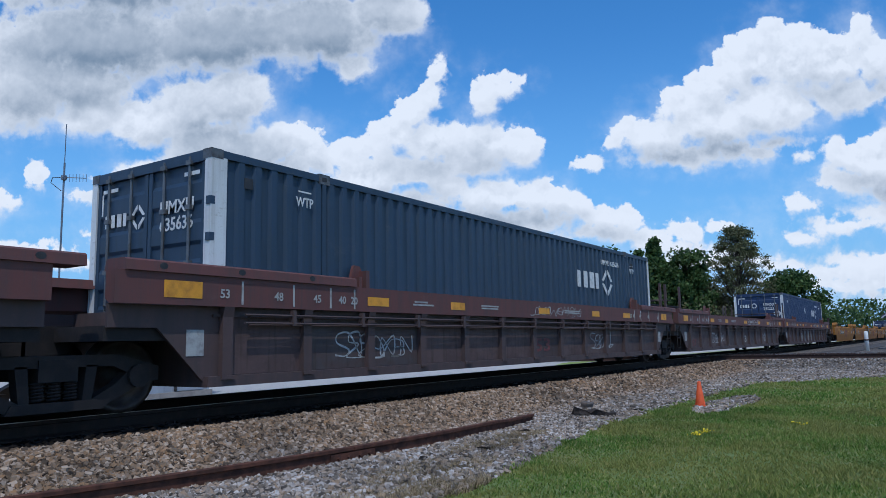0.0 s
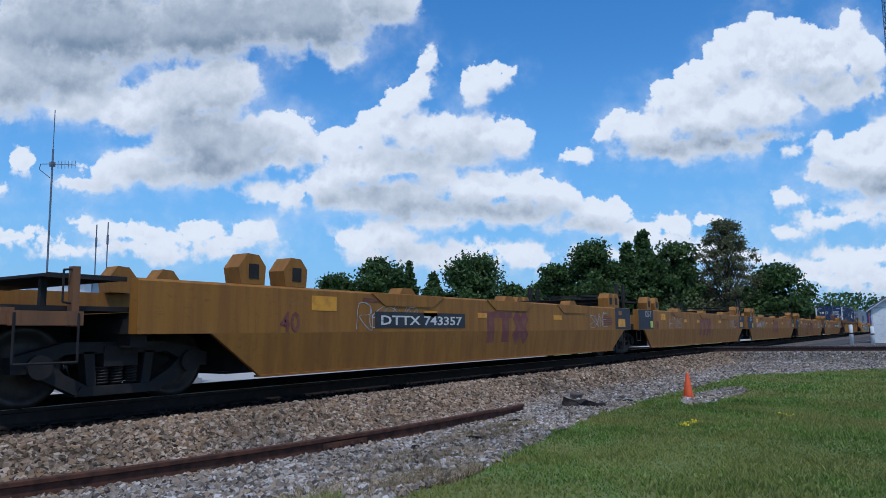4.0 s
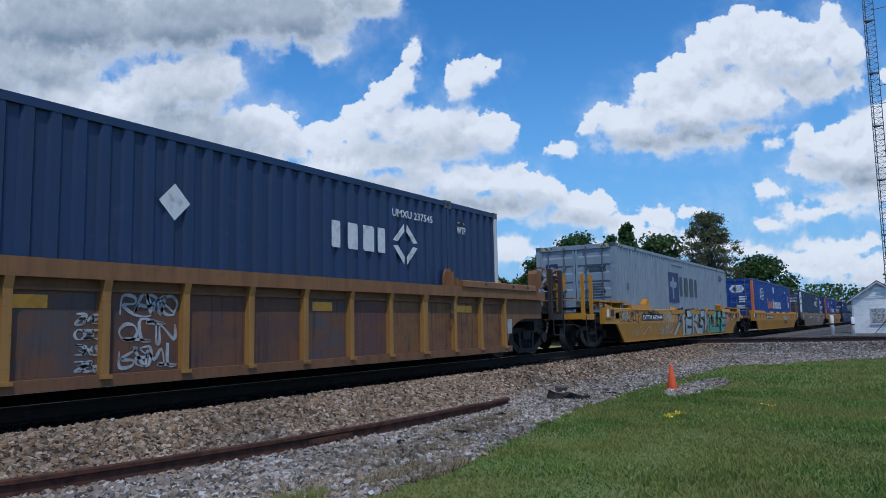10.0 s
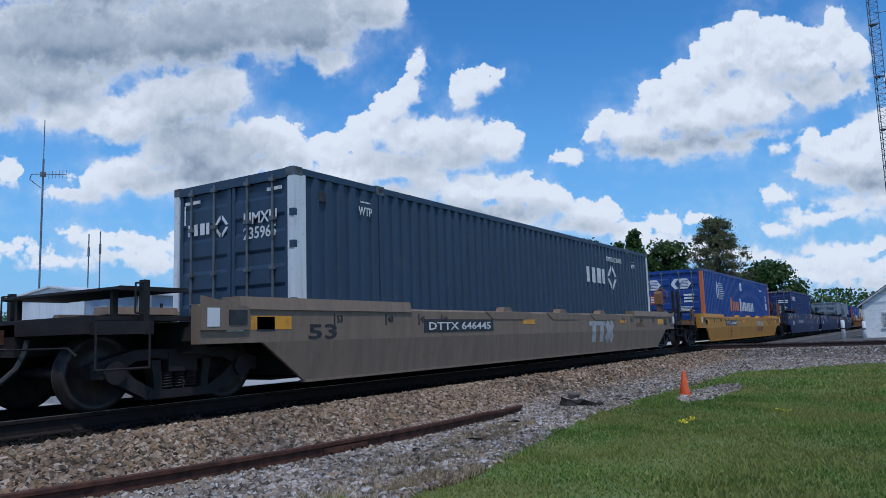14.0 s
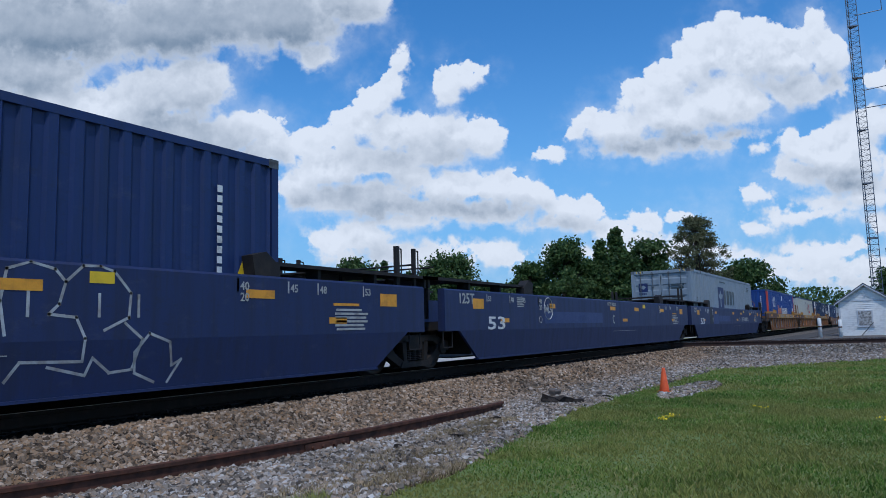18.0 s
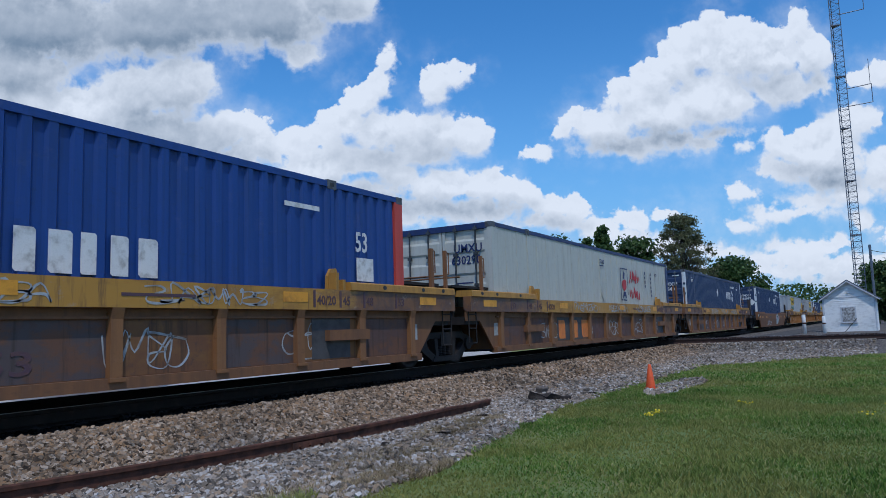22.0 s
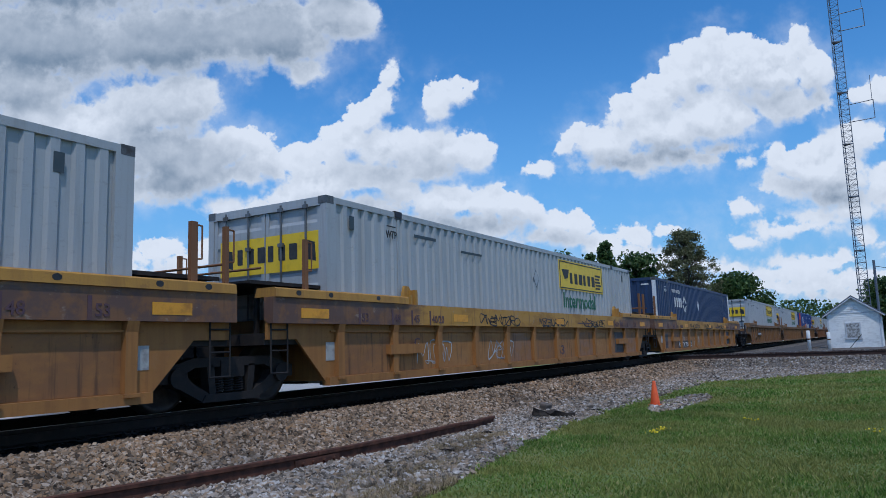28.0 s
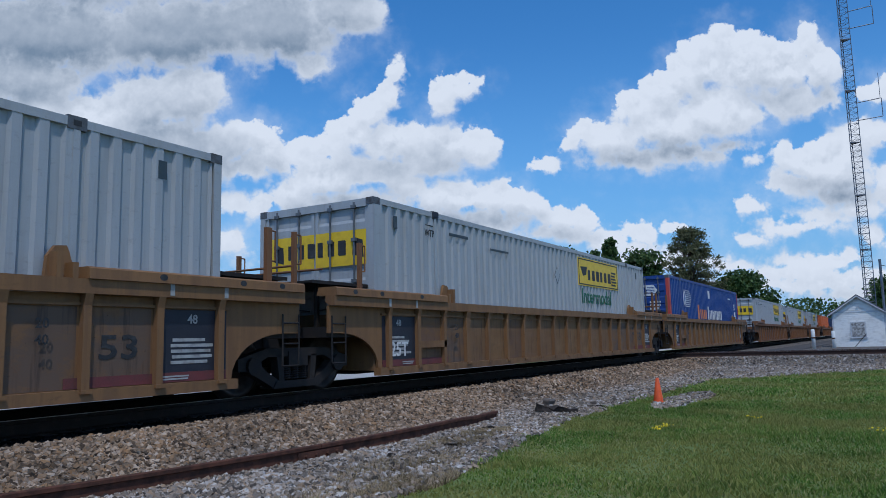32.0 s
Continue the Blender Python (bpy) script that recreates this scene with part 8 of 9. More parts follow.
scatter_stones("ballast", 40000, 2.6, 12.0, -5.1, -1.40, 0.029, STONES, "loose crushed granite ballast beside the track", stony)
scatter_stones("ballast", 26000, 12.0, 34.0, -8.5, -1.45, 0.034, STONES, "loose crushed granite ballast by the crossing", stony, 1.4)
# oil-stained stones, darkened further in colour for the shade under the cars
scatter_stones("ballast", 2500, 2.6, 14.0, -1.45, 1.3, 0.030, island_material("oily shaded stones", [(0.0, (0.005, 0.0045, 0.004)), (1.0, (0.016, 0.013, 0.011))], 0.95, 0.1), "ballast between the ties, black with oil and painted shade")


def uneven(x, y, scale, seed):
    """Smooth random field between 0 and 1 over the plan."""
    cells = np.random.default_rng(seed).random((64, 64))
    px, py = (x * scale) % 64, (y * scale) % 64
    i, j = px.astype(int), py.astype(int)
    f, g = px - i, py - j
    f, g = f * f * (3 - 2 * f), g * g * (3 - 2 * g)
    a, b = cells[i % 64, j % 64], cells[(i + 1) % 64, j % 64]
    c, d = cells[i % 64, (j + 1) % 64], cells[(i + 1) % 64, (j + 1) % 64]
    return (a * (1 - f) + b * f) * (1 - g) + (c * (1 - f) + d * f) * g


def grass(name, count, x0, x1, y0, y1, tall, label, bias=1.0, thick=0.006):
    rng = np.random.default_rng(count)
    x = x0 + (x1 - x0) * rng.random(count) ** bias
    y = y0 + (y1 - y0) * rng.random(count)
    inside = lawn_side(x, y) + 0.28 * (rng.random(count) - 0.55) + 0.16 * np.sin(3.1 * x) + 0.1 * np.sin(7.3 * x + 1)
    patch = np.hypot((x - 14.3) / 1.9, (y + 5.15) / 0.38) < 1
    ok = (inside > 0) & (~patch | (rng.random(count) < 0.12))
    x, y = x[ok], y[ok]
    n = len(x)
    z = np.array([ground_height(a, b) for a, b in zip(x, y)]) - 0.01
    clump = 0.62 + 0.75 * uneven(x, y, 1.7, 3) * (0.4 + 1.2 * uneven(x, y, 6.0, 8))
    h = tall * (0.4 + 0.9 * rng.random(n)) * clump.clip(0.35, 1.5)
    a = rng.random(n) * 6.283
    w = thick * (1 + rng.random(n))
    lean = (rng.random((n, 2)) - 0.5) * h[:, None] * 1.3
    base = np.stack([x, y, z], 1)
    dx = np.stack([np.cos(a) * w, np.sin(a) * w, np.zeros(n)], 1)
    mid = base + np.stack([lean[:, 0] * 0.35, lean[:, 1] * 0.35, h * 0.6], 1)
    tip = base + np.stack([lean[:, 0], lean[:, 1], h], 1)
    pts = np.stack([base - dx, base + dx, mid + dx * 0.7, tip, mid - dx * 0.7], 1)
    faces = (np.arange(5)[None] + 5 * np.arange(n)[:, None])
    me = bpy.data.meshes.new(name)
    me.from_pydata(pts.reshape(-1, 3).tolist(), [], faces.tolist())
    me.materials.append(BLADES)
    return tagged(new(name, me), label, "grass", kind="stuff")


grass("grass", 150000, 3.8, 14.0, -10.5, -4.0, 0.042, "short mown grass with pale dry blades")
grass("grass", 70000, 13.0, 32.0, -14.0, -4.0, 0.055, "rough grass towards the crossing", 1.2, 0.012)


def tuft(count, cx, cy, rx, ry, tall, colours, name, label):
    rng = np.random.default_rng(count)
    r, a = np.sqrt(rng.random(count)), rng.random(count) * 6.283
    x, y = cx + rx * r * np.cos(a), cy + ry * r * np.sin(a)
    z = np.array([ground_height(p, q) for p, q in zip(x, y)])
    h = tall * (0.4 + rng.random(count))
    lean = (rng.random((count, 2)) - 0.5) * h[:, None] * 1.8
    base = np.stack([x, y, z], 1)
    d = np.stack([np.cos(a) * 0.006, np.sin(a) * 0.006, 0 * a], 1)
    tip = base + np.stack([lean[:, 0], lean[:, 1], h], 1)
    pts = np.stack([base - d, base + d, tip], 1)
    me = bpy.data.meshes.new(name)
    me.from_pydata(pts.reshape(-1, 3).tolist(), [], (np.arange(3)[None] + 3 * np.arange(count)[:, None]).tolist())
    me.materials.append(colours)
    tagged(new(name, me), label, "grass", kind="stuff")


STRAW = island_material("dead straw", [(0.0, (0.16, 0.12, 0.065)), (0.6, (0.30, 0.22, 0.125)), (1.0, (0.42, 0.34, 0.20))])
for k, (cx, cy, rx, ry) in enumerate(DEAD):
    tuft(4200 + k, cx, cy, rx, ry, 0.045, STRAW, "dead_grass", "flattened dead grass on the gravel")
tuft(900, 3.95, -4.75, 0.32, 0.14, 0.07, BLADES, "weeds", "green weeds in the gravel")
FLOWER = island_material("yellow petals", [(0.0, (0.65, 0.48, 0.02)), (1.0, (0.80, 0.62, 0.04))])
for k, (cx, cy, rx, ry, n) in enumerate(((9.6, -5.9, 0.28, 0.1, 26), (11.0, -6.8, 0.2, 0.1, 9), (11.5, -8.6, 0.3, 0.12, 16), (13.2, -9.3, 0.5, 0.2, 16), (10.2, -8.3, 0.2, 0.1, 8))):
    scatter_stones("dandelions", n, cx - rx, cx + rx, cy - ry, cy + ry, 0.012, FLOWER, "small yellow flowers in the grass").location.z = 0.05

# ---- things on the ground ----
old_rail = thing("discarded_rail", "rusty bent lengths of rail lying on the gravel", "rail")


def rail_line(x):
    side = Vector((-0.045 * (x - 8.3), 1, 0)).normalized()
    return Vector((x, -3.36 + 0.0225 * (x - 8.3) ** 2, -0.345 - (0.02 if x > 9 else 0))), side


def bent_bar(outline, x0, x1, count):
    bm = bmesh.new()
    loops = []
    for i in range(count + 1):
        c, side = rail_line(x0 + (x1 - x0) * i / count)
        loops.append([bm.verts.new(c + side * a + Vector((0, 0, b))) for a, b in outline])
    for r0, r1 in zip(loops, loops[1:]):
        for i in range(len(outline)):
            bm.faces.new((r0[i], r0[(i + 1) % len(outline)], r1[(i + 1) % len(outline)], r1[i]))
    bm.faces.new(loops[-1])
    bm.faces.new(loops[0][::-1])
    return bm


part("rail_length", bent_bar(RAIL, 0.4, 6.025, 14), RUST, old_rail)
part("rail_length", bent_bar(RAIL, 6.035, 10.06, 10), RUST, old_rail)
part("joint_bar", bent_bar([(-0.034, -0.135), (-0.013, -0.14), (-0.012, -0.05), (-0.034, -0.055)], 5.72, 6.34, 3), RUST, old_rail, "rusty splice bar")
for d in (-0.22, -0.08, 0.08, 0.22):
    c, side = rail_line(6.03 + d)
    bm = bmesh.new()
    rod(bm, c + Vector((0, -0.034, -0.095)), c + Vector((0, -0.062, -0.095)), 0.02, 6)
    part("bolt", bm, RUST, old_rail)

CONE = surface("orange cone plastic", (0.78, 0.11, 0.02), 0.55, 0, (0.55, 0.07, 0.02), 0.25, 9.0, 50, 0.03)
cone = thing("traffic_cone", "small faded orange traffic cone on the gravel", "traffic cone", at=pose(13.5, -4.85, -0.475))
bm = bmesh.new()
lathe(bm, [(0.088, 0.0), (0.086, 0.03), (0.028, 0.42), (0.022, 0.43), (0.018, 0.42)], 20, "z")
part("cone_body", bm, CONE, cone, smooth=True)
bm = bmesh.new()
prism(bm, [(-0.09, -0.105), (0.09, -0.105), (0.105, -0.09), (0.105, 0.09), (0.09, 0.105), (-0.09, 0.105), (-0.105, 0.09), (-0.105, -0.09)], "z", -0.02, 0.012)
part("cone_base", bm, CONE, cone)


OLDWOOD = surface("weathered dark timber", (0.028, 0.021, 0.017), 0.9, 0, (0.06, 0.047, 0.038), 0.35, 9.0, 80, 0.6)


def rough_block(lx, ly, lz, cuts, jitter, seed):
    """A weathered, splintered block."""
    bm = bmesh.new()
    bmesh.ops.create_cube(bm, size=1.0)
    bmesh.ops.subdivide_edges(bm, edges=bm.edges, cuts=cuts, use_grid_fill=True)
    for v in bm.verts:
        q = Vector((v.co.x * lx, v.co.y * ly, v.co.z * lz))
        n = noise.noise_vector(q * 7.0 + Vector((seed, 0, 0)))
        v.co = q + n * jitter
    return bm


solo("timber_stub", rough_block(0.62, 0.15, 0.10, 6, 0.075, 3.0), OLDWOOD, "dark broken piece of an old tie", "timber", at=pose(11.15, -3.82, -0.43, 3, 6, -72))
solo("boulder", rough_block(0.17, 0.14, 0.13, 4, 0.045, 9.0), surface("grey-brown rock", (0.13, 0.105, 0.085), 0.85, 0, (0.06, 0.05, 0.045), 0.4, 7.0), "rough grey-brown rock on the ballast", "rock", at=pose(12.3, -3.2, -0.44), smooth=True)
solo("timber_stub", rough_block(0.22, 0.1, 0.06, 3, 0.03, 5.0), TIE, "small splinter of dark timber", "timber", at=pose(12.2, -4.15, -0.47, 0, 0, -60))
for x, y, a in ((6.35, -3.95, 20), (7.3, -4.1, 70), (8.9, -3.75, -30)):
    solo("wood_chip", rough_block(0.17, 0.07, 0.05, 2, 0.03, x), TIE, "small dark wood chip on the gravel", "wood chip", at=pose(x, y, -0.48, 0, 0, a))

# ---- shed, posts, mast ----
SHED = surface("white clapboard paint", (0.84, 0.83, 0.79), 0.6, 0, (0.62, 0.60, 0.56), 0.3, 3.0)
ROOFING = surface("grey shingles", (0.13, 0.14, 0.17), 0.85, 0, (0.08, 0.08, 0.09), 0.4, 5.0)
TRIM = surface("grey-white trim paint", (0.60, 0.61, 0.63), 0.6, 0, (0.4, 0.4, 0.4), 0.3, 5.0)
shed = thing("shed", "small white clapboard shed with a boarded window", "shed", at=pose(54.4, -5.75, -0.38, 0, 0, -92))
W, EAVE, PEAK, DEEP = 2.95, 2.36, 3.40, 4.6


def boards(x0, x1, z0, z1, gable=False, h=0.12):
    """Lapped boards on a wall in the x-z plane, facing -y."""
    bm = bmesh.new()
    z = z0
    while z < z1 - 0.01:
        a, b = x0, x1
        if gable:
            t = (z + h * 0.4 - z0) / (z1 - z0)
            mid = (x0 + x1) / 2
            a, b = x0 + (mid - x0) * t, x1 + (mid - x1) * t
        prism(bm, [(-0.028, z), (-0.008, min(z + h, z1)), (0.05, min(z + h, z1)), (0.05, z)], "x", a, b)
        z += h
    return bm


for wall_name, wide, high, m in (("front_wall", W, EAVE, pose(0, 0, 0)), ("side_wall", DEEP, EAVE, pose(0, DEEP, 0, 0, 0, -90)), ("side_wall", DEEP, EAVE, pose(W, 0, 0, 0, 0, 90)), ("back_wall", W, EAVE, pose(W, DEEP, 0, 0, 0, 180))):
    wall_ob = part(wall_name, cuboid(0.03, wide - 0.03, 0.02, 0.06, 0, high), SHED, shed, at=m)
    for i in range(19):
        part("clapboard", boards(0, wide, high * i / 19, high * (i + 1) / 19, h=high / 19 + 0.001), SHED, wall_ob)
bm = bmesh.new()
prism(bm, [(0.05, EAVE), (W - 0.05, EAVE), (W / 2, PEAK - 0.03)], "y", 0.02, 0.06)
gable = part("gable", bm, SHED, shed)
for i in range(9):
    z0 = EAVE + (PEAK - EAVE) * i / 9
    t0 = (i + 0.5) / 9
    part("clapboard", boards(W / 2 * t0, W - W / 2 * t0, z0, z0 + (PEAK - EAVE) / 9, h=1.0), SHED, gable)
for s in (-1, 1):
    bm = bmesh.new()
    x0, x1 = W / 2, W / 2 + s * (W / 2 + 0.30)
    drop = (PEAK - EAVE) / (W / 2)
    z1 = PEAK - drop * (W / 2 + 0.30)
    prism(bm, [(x0, PEAK + 0.02), (x1, z1 + 0.02), (x1, z1 + 0.10), (x0, PEAK + 0.10)], "y", -0.25, DEEP + 0.2)
    part("roof_slope", bm, ROOFING, shed)
    bm = bmesh.new()
    prism(bm, [(x0, PEAK - 0.06), (x1, z1 - 0.06), (x1, z1 + 0.018), (x0, PEAK + 0.018)], "y", -0.25, -0.21)
    part("barge_board", bm, TRIM, shed)
for x in (0.0, W):
    part("corner_board", cuboid(x - 0.05, x + 0.05, -0.04, 0.06, 0, EAVE), TRIM, shed)
part("frieze_board", cuboid(-0.05, W + 0.05, -0.045, -0.03, EAVE - 0.03, EAVE + 0.05), TRIM, shed)
win = part("window_frame", cuboid(0.98, 1.86, -0.06, -0.03, 0.72, 1.74), TRIM, shed)
PATCHY = surface("peeling white boarding", (0.62, 0.62, 0.60), 0.7, 0, (0.16, 0.15, 0.14), 0.55, 7.0, 30)
part("window_board", cuboid(1.05, 1.79, -0.072, -0.058, 0.78, 1.68), PATCHY, win, "boarding with peeling paint")
part("window_sill", cuboid(0.92, 1.92, -0.10, -0.03, 0.67, 0.72), TRIM, shed)
bm = bmesh.new()
rod(bm, (1.85, -0.1, 0.95), (1.1, -0.75, 0.02), 0.02, 6)
part("prop_stick", bm, TIE, shed)
part("wall_lamp", cuboid(W / 2 - 0.06, W / 2 + 0.06, -0.12, -0.02, 2.62, 2.74), TRIM, shed)

for x, y, tall, lean, wide in ((49.75, -4.85, 1.22, -6, 0.11), (50.4, -5.9, 1.10, 0, 0.10)):
    p = thing("marker_post", "white-painted marker post in the grass", "post", "posts by the crossing", at=pose(x, y, -0.30, 0, lean, 0))
    bm = bmesh.new()
    lathe(bm, [(wide, -0.1), (wide, tall - 0.04), (wide * 0.7, tall)], 12, "z")
    part("post_body", bm, SHED, p, smooth=True)
    bm = bmesh.new()
    lathe(bm, [(wide * 1.02, tall * 0.55), (wide * 1.02, tall * 0.62)], 12, "z")
    part("rust_band", bm, RUST, p, "rusty band", smooth=True)

LATTICE = surface("galvanised lattice steel", (0.16, 0.18, 0.22), 0.5, 0.5, (0.10, 0.10, 0.11), 0.3, 2.0)
tower = thing("radio_mast", "tall triangular lattice radio mast", "radio mast", at=pose(91.8, -7.6, -0.4))
R3, TOP = 0.62, 58.0
legs = [(R3 * math.cos(a), R3 * math.sin(a)) for a in (math.radians(20), math.radians(140), math.radians(260))]
for x, y in legs:
    bm = bmesh.new()
    rod(bm, (x, y, 0), (x, y, TOP), 0.05, 6)
    part("mast_leg", bm, LATTICE, tower)
step = 0.62
bm = bmesh.new()
for i in range(int(TOP / step)):
    z = i * step
    for k in range(3):
        a, b = legs[k], legs[(k + 1) % 3]
        rod(bm, (*a, z), (*b, z), 0.022, 4)
        rod(bm, (*(a if i % 2 else b), z), (*(b if i % 2 else a), z + step), 0.014, 4)
tagged(part("lattice_bracing", bm, LATTICE, tower, "crossed bracing rods"), kind="stuff")
for z in range(4, 58, 6):
    bm = bmesh.new()
    prism(bm, [(x * 1.1, y * 1.1) for x, y in legs], "z", z, z + 0.09)
    part("section_flange", bm, LATTICE, tower)
for z in (24.6, 35.4):
    bm = bmesh.new()
    pipe(bm, [(0.3, -0.4, z), (0.7, -3.0, z + 0.2), (0.7, -3.0, z + 2.3), (0.2, -0.5, z + 2.0)], 0.05)
    part("side_arm", bm, LATTICE, tower)
    bm = bmesh.new()
    rod(bm, (0.7, -2.9, z + 2.4), (0.7, -2.9, z + 5.2), 0.03, 5)
    part("whip_aerial", bm, LATTICE, tower)
bm = bmesh.new()
rod(bm, (-3, -1.3, 0), (-3, -1.3, 8.6), 0.13, 8)
solo("utility_pole", bm, LATTICE, "grey steel utility pole by the mast", "pole", at=pose(91.8, -7.6, -0.4))
bm = bmesh.new()
pts = [Vector((88.8, -8.9, 7.6)) + Vector((4, -14, 0)) * (i / 12) + Vector((0, 0, -2.4 * (i / 12) * (1.6 - i / 12))) for i in range(13)]
pipe(bm, pts, 0.03, 5)
solo("overhead_cable", bm, BLACK, "black overhead cable from a pole", "cable")

GALV = surface("galvanised tube", (0.20, 0.22, 0.25), 0.45, 0.6, (0.12, 0.12, 0.13), 0.3, 2.0)
mast = thing("antenna_mast", "slender grey mast with a small yagi aerial", "antenna mast", at=pose(9.57, 9.40, -0.47))
bm = bmesh.new()
rod(bm, (0, 0, 0), (0, 0, 5.85), 0.024, 8)
part("mast_tube", bm, GALV, mast)
bm = bmesh.new()
rod(bm, (0, 0, 5.85), (0, 0, 6.85), 0.012, 6)
part("whip_aerial", bm, GALV, mast)
bm = bmesh.new()
rod(bm, (0, 0, 5.47), (0.32, -0.465, 5.44), 0.011, 6)
part("yagi_boom", bm, GALV, mast)
for i in range(6):
    f = 0.08 + 0.048 * i
    bm = bmesh.new()
    rod(bm, (f, -1.45 * f, 5.35), (f, -1.45 * f, 5.55), 0.006, 5)
    part("yagi_element", bm, GALV, mast)
bm = bmesh.new()
pipe(bm, [(0, 0, 5.47), (-0.16, 0.24, 5.47), (-0.18, 0.27, 5.34), (-0.03, 0.03, 5.12)], 0.009)
part("coax_loop", bm, BLACK, mast)
part("mast_bracket", cuboid(-0.05, 0.05, -0.05, 0.05, 5.40, 5.52), GALV, mast)
for x, y, z in ((10.18, 8.36, 1.52), (10.34, 8.14, 1.58)):
    bm = bmesh.new()
    rod(bm, (0, 0, 0), (0, 0, z), 0.016, 6)
    rod(bm, (0, 0, z - 0.55), (0, 0, z - 0.32), 0.03, 6)
    solo("antenna_pole", bm, GALV, "thin grey antenna pole on the hut roof", "pole", "small antenna poles", at=pose(x, y, 1.93))

METAL = surface("white metal cladding", (0.60, 0.62, 0.63), 0.5, 0.0, (0.45, 0.46, 0.46), 0.3, 1.2)
# white cladding of the hut's front, its shade painted in as blue-grey
SHADEDMETAL = surface("white metal cladding in blue-grey shade", (0.36, 0.42, 0.50), 0.5, 0.0, (0.28, 0.32, 0.37), 0.3, 1.2)
hut = thing("signal_hut", "small white metal signal hut on the gravel", "hut", at=pose(9.15, 6.72, -0.47, 0, 0, 5))
HW, HD, HH = 3.1, 2.4, 2.36
part("plinth", cuboid(-0.06, HW + 0.06, -0.06, HD + 0.06, -0.06, 0.12), surface("pale concrete", (0.36, 0.35, 0.33), 0.85, 0, (0.22, 0.21, 0.2), 0.4, 3.0), hut)
for wall_name, wide, m, skin in (("front_wall", HW, pose(0, 0, 0.12), SHADEDMETAL), ("back_wall", HW, pose(HW, HD, 0.12, 0, 0, 180), METAL), ("gable_wall", HD - 0.08, pose(0, HD - 0.04, 0.12, 0, 0, -90), METAL), ("gable_wall", HD - 0.08, pose(HW, 0.04, 0.12, 0, 0, 90), METAL)):
    part(wall_name, corrugated(wide, HH - 0.12, 0.012, 0.4), skin, hut, at=m)
for x in (0.0, HW - 0.04):
    bm = bmesh.new()
    prism(bm, [(0, HH), (HD, HH), (HD / 2, HH + 0.17)], "x", x, x + 0.04)
    part("gable", bm, METAL, hut)
for y0, y1 in ((-0.08, HD / 2), (HD + 0.08, HD / 2)):
    bm = bmesh.new()
    prism(bm, [(y0, HH), (y1, HH + 0.18), (y1, HH + 0.215), (y0, HH + 0.035)], "x", -0.08, HW + 0.08)
    part("roof_slope", bm, METAL, hut)
part("vent_box", cuboid(1.35, 1.62, -0.16, -0.005, 1.75, 2.42), SHADEDMETAL, hut)
door = part("hut_door", cuboid(2.05, 2.85, -0.04, -0.004, 0.14, 2.12), SHADEDMETAL, hut, "dark-rimmed door")
part("door_rim", cuboid(2.0, 2.05, -0.05, -0.004, 0.14, 2.17), BLACK, door)
part("door_pane", cuboid(2.3, 2.6, -0.05, -0.04, 1.5, 1.9), WHITE, door)
part("wall_label", cuboid(0.4, 0.7, -0.012, -0.004, 0.55, 0.62), BLACK, hut)

# ---- road past the shed ----
ASPHALT = surface("worn asphalt", (0.105, 0.098, 0.092), 0.95, 0, (0.065, 0.06, 0.056), 0.4, 1.5, 30, 0.3, spec=0.08)
bm = bmesh.new()
prism(bm, [(34.3, -2.7), (46, -2.7), (120, -3.2), (120, -4.6), (70, -4.8), (47, -4.4), (37, -5.8), (35.6, -6.0)], "z", -0.26, -0.215)
solo("road", bm, ASPHALT, "worn grey asphalt beside the crossing", "road", kind="structure")


# ---- trees ----
LEAF = island_material("tree leaves", [(0.0, (0.030, 0.066, 0.020)), (0.45, (0.062, 0.115, 0.032)), (0.8, (0.095, 0.155, 0.045)), (1.0, (0.14, 0.19, 0.06))], 0.6, 0.3, thin=0.35)
PALELEAF = island_material("light tree leaves", [(0.0, (0.08, 0.085, 0.045)), (0.5, (0.15, 0.165, 0.07)), (1.0, (0.25, 0.24, 0.13))], 0.6, 0.3, thin=0.35)
BARK = surface("bark", (0.10, 0.075, 0.055), 0.9, 0, (0.05, 0.04, 0.03), 0.4, 5.0, 40, 0.5)


def leaves(points, size, rng, mat, name, parent):
    """Small leaf clumps: one bent quad each, with random facing."""
    n = len(points)
    a = rng.normal(size=(n, 3))
    a /= np.linalg.norm(a, axis=1)[:, None]
    b = np.cross(a, rng.normal(size=(n, 3)))
    b /= np.linalg.norm(b, axis=1)[:, None] + 1e-9
    s = size * (0.5 + rng.random((n, 1)))
    pts = np.stack([points - a * s - b * s * 0.5, points + a * s * 0.8 - b * s * 0.6, points + a * s + b * s * 0.5, points - a * s * 0.6 + b * s * 0.7], 1)
    me = bpy.data.meshes.new(name)
    me.from_pydata(pts.reshape(-1, 3).tolist(), [], (np.arange(4)[None] + 4 * np.arange(n)[:, None]).tolist())
    me.materials.append(mat)
    ob = new(name, me)
    ob.parent = parent
    return tagged(ob, kind="stuff")


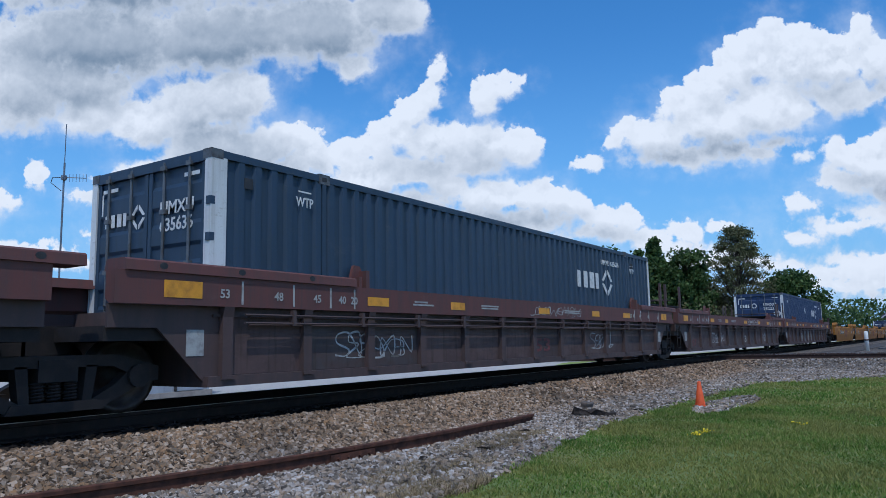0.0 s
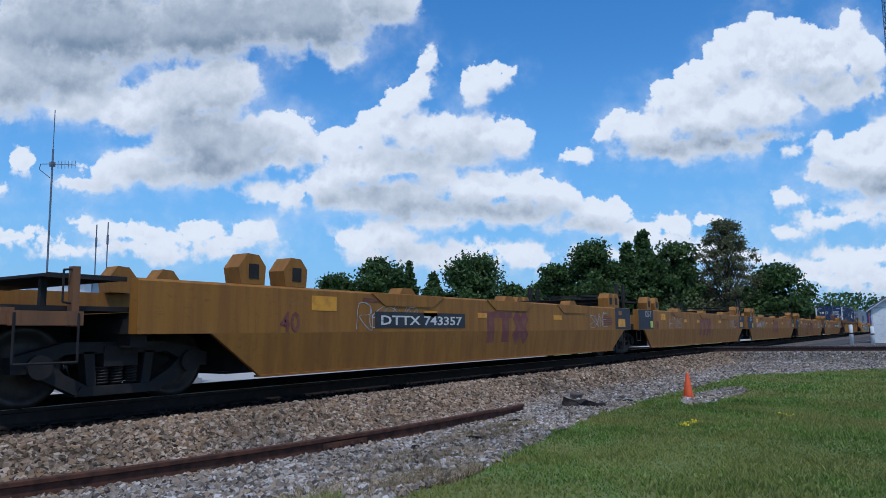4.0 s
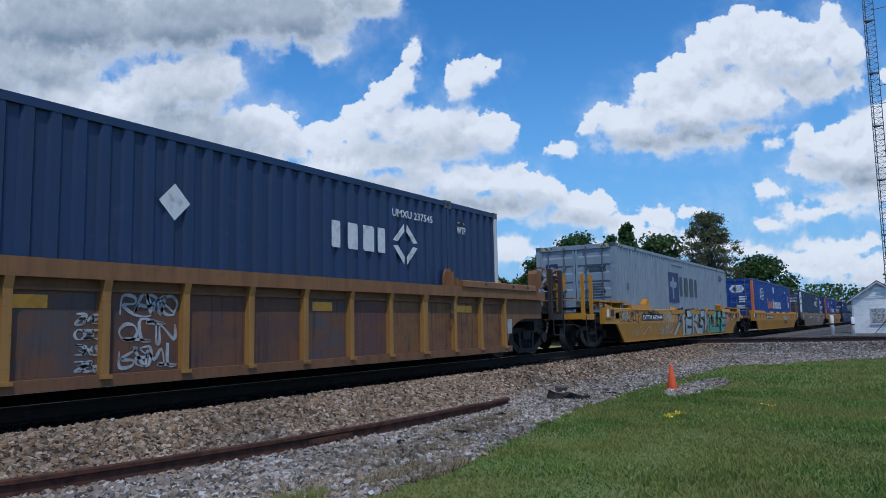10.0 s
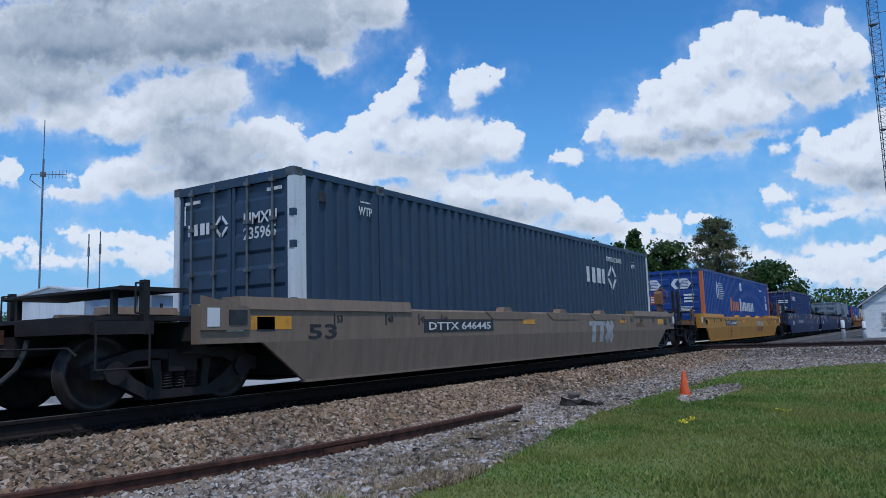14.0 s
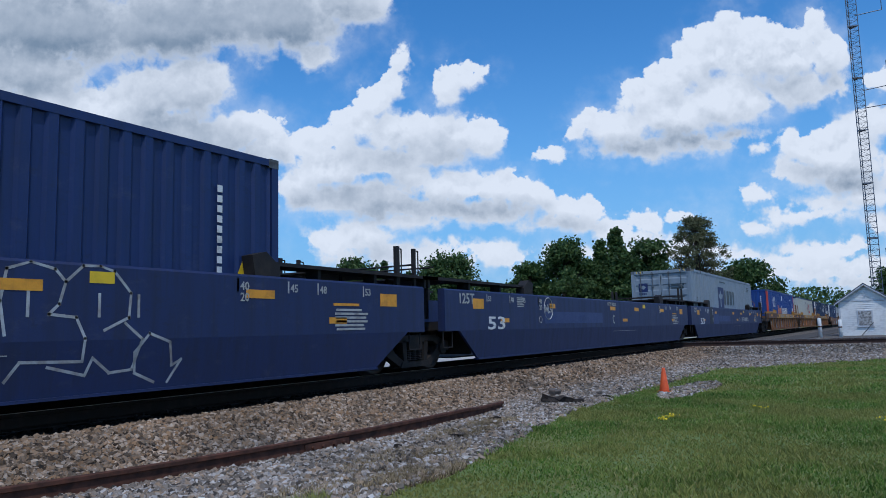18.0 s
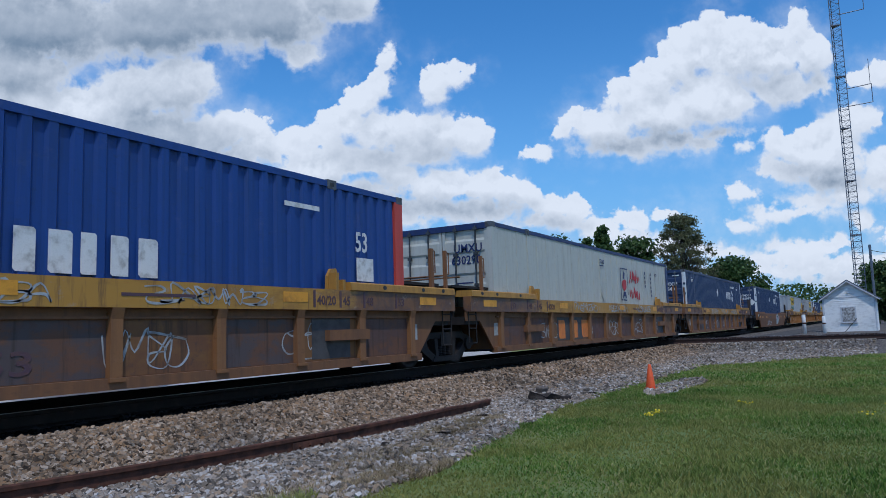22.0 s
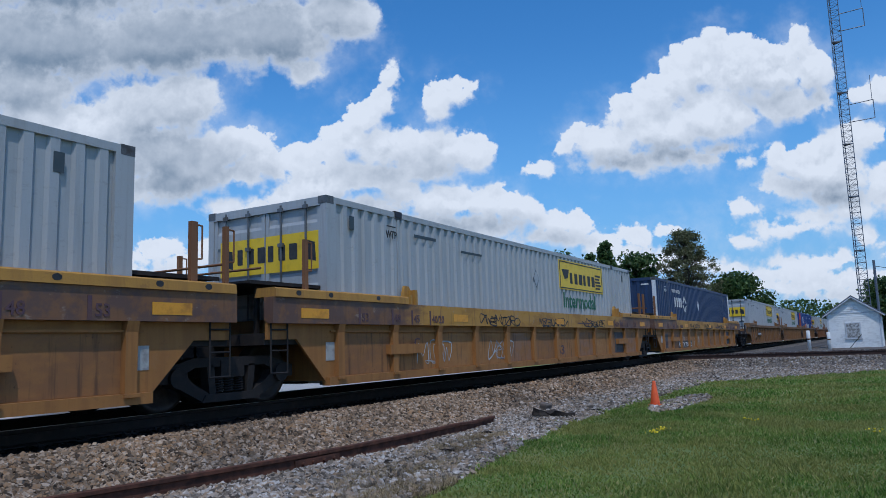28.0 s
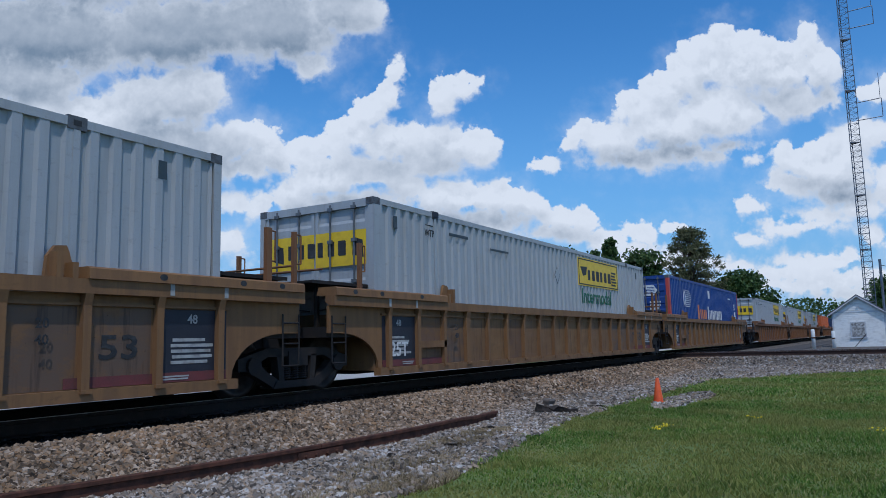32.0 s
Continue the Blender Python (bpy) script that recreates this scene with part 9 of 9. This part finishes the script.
def tree(x, y, tall, wide, style, seed, label, mat=None, count=5000, size=0.21):
    count, wide, size = int(count * 3), wide * 1.12, size * 0.72
    rng = np.random.default_rng(seed)
    t = thing("tree", label, "tree", "trees beyond the line", at=pose(x, y, -0.4))
    bm = bmesh.new()
    trunk = 0.022 * tall + 0.05
    bend = [Vector((rng.normal() * 0.15 * i / 5, rng.normal() * 0.15 * i / 5, tall * 0.92 * i / 5)) for i in range(6)]
    for i in range(5):
        rod(bm, bend[i], bend[i + 1], trunk * (1 - i / 5.6), 8, trunk * (1 - (i + 1) / 5.6))
    blobs = []
    base = {"round": 0.12, "airy": 0.15, "cone": 0.2, "bush": 0.05}[style]
    for k in range({"round": 75, "airy": 300, "cone": 240, "bush": 40}[style]):
        f = base + (1 - base) * rng.random() ** 0.9
        q = (f - base) / (1 - base)
        if style == "cone":
            r = wide * 0.5 * (1.08 - q) * (0.55 + 0.7 * rng.random())
        elif style == "airy":
            r = wide * 0.52 * math.sin(math.pi * (0.16 + 0.78 * q)) ** 0.8
        else:
            r = wide * 0.5 * math.sqrt(max(0.08, 1 - (1.75 * q - 0.80) ** 2)) * (0.8 + 0.3 * rng.random())
        a = rng.random() * 6.283
        rr = r * rng.random() ** (0.45 if style != "airy" else 0.6)
        c = Vector((rr * math.cos(a), rr * math.sin(a), tall * (f * 0.965)))
        root = Vector((0, 0, max(0.3, c.z - rr * (0.8 if style != "airy" else 1.6))))
        rod(bm, root, c, 0.03 + 0.006 * tall * (1 - f), 5, 0.015)
        size_k = {"round": 0.19, "airy": 0.085, "cone": 0.15, "bush": 0.22}[style]
        blobs.append((c, wide * size_k * (0.5 + rng.random()) * (0.55 if style == "cone" and q > 0.7 else 1)))
    part("trunk", bm, BARK, t)
    weights = np.array([r * r for _, r in blobs])
    pick = rng.choice(len(blobs), count, p=weights / weights.sum())
    cs = np.array([blobs[i][0] for i in pick])
    rs = np.array([blobs[i][1] for i in pick])
    d = rng.normal(size=(count, 3))
    d /= np.linalg.norm(d, axis=1)[:, None]
    pts = cs + d * (rs * np.minimum(np.abs(rng.normal(size=count)) * 0.75, 0.55 + 0.65 * rng.random(count)))[:, None] * np.array([1, 1, 0.7])
    leaves(pts, size, rng, mat or LEAF, "crown", t)
    return t


dark = "dark green pine with an uneven crown"
full = "dense dark green broadleaf tree"
tree(82.6, 18.0, 12.8, 5.2, "cone", 1, dark, count=6500)
tree(81.7, 19.6, 11.6, 4.6, "cone", 2, dark, count=5000)
tree(84.6, 15.0, 11.3, 5.2, "round", 3, "tall pine with a flat rounded crown", count=5500)
tree(87.3, 10.0, 13.9, 6.4, "airy", 4, "tall airy tree with thin sunlit foliage", PALELEAF, 11000, 0.105)
tree(91.0, 5.1, 8.3, 6.2, "round", 5, full, count=6500)
tree(79.9, 23.5, 11.2, 6.4, "round", 6, full, count=7000)
tree(77.6, 26.8, 8.6, 4.2, "round", 16, full, count=3500)
tree(66.8, 44.0, 9.8, 6.2, "round", 7, full, count=6000)
tree(68.6, 41.2, 9.7, 2.8, "cone", 8, dark, count=2500)
tree(70.3, 38.9, 8.1, 4.4, "cone", 9, dark, count=3500)
tree(72.8, 34.8, 9.7, 6.6, "round", 10, full, count=6500)
tree(75.6, 31.0, 6.6, 4.0, "bush", 11, full, count=3500)
tree(77.4, 28.3, 6.7, 3.6, "bush", 12, full, count=3000)
tree(63.5, 48.0, 7.6, 5.0, "round", 17, full, count=4000)
tree(85.6, 15.5, 7.6, 7.5, "bush", 13, "lower sunlit bush under the pines", PALELEAF, 6000)
tree(87.5, 12.5, 5.6, 5.0, "bush", 14, "lower sunlit bush under the pines", PALELEAF, 3500)
tree(88.5, 8.0, 5.0, 5.0, "bush", 18, full, count=3500)
tree(99.0, -10.2, 6.8, 6.0, "round", 15, full, count=5000)
tree(104.0, -15.0, 8.0, 8.0, "round", 19, full, count=5000)
tree(82.0, 21.5, 7.0, 5.0, "bush", 20, full, count=4000)
# far woods along the skyline
rng = np.random.default_rng(40)
pts = []
for i in range(190):
    a = math.radians(-14 + 112 * rng.random())
    d = 170 + 60 * rng.random()
    h = 5.5 + 4.5 * rng.random()
    c = np.array([d * math.cos(a), d * math.sin(a), h * 0.5])
    pts.append(c + rng.normal(size=(420, 3)).clip(-1.5, 1.5) * np.array([3.2, 3.2, h * 0.24]))
woods = leaves(np.concatenate(pts), 0.34, rng, LEAF, "far_woods", None)
tagged(woods, "line of distant green woods", "woods", kind="stuff")


# ---- motion ----
def motions():
    times = [0, 8, 16, 24, 32]
    for ob, u, z in MOVING:
        walk(ob, [(t, pose(u - SPEED * t, 0, z)) for t in times])
    for ob, u, x in WHEELS:
        t0, t1 = max(0.0, (u - 40) / SPEED), min(32.0, (u - 1.0) / SPEED)
        turn = math.degrees(SPEED / FPS / RADIUS)
        rows = [(0.0, pose(x, 0, RADIUS))]
        if t1 > t0:
            f0, f1 = math.ceil(t0 * FPS), math.floor(t1 * FPS)
            if f0 > 0:
                rows.append((f0 / FPS, pose(x, 0, RADIUS)))
            rows += [((f0 + i) / FPS, pose(x, 0, RADIUS, 0, -turn * i, 0)) for i in range(1, f1 - f0 + 1)]
            last = -turn * (f1 - f0)
            if rows[-1][0] < 31.99:
                rows.append((32.0, pose(x, 0, RADIUS, 0, last, 0)))
        else:
            rows.append((32.0, pose(x, 0, RADIUS)))
        walk(ob, rows)


motions()
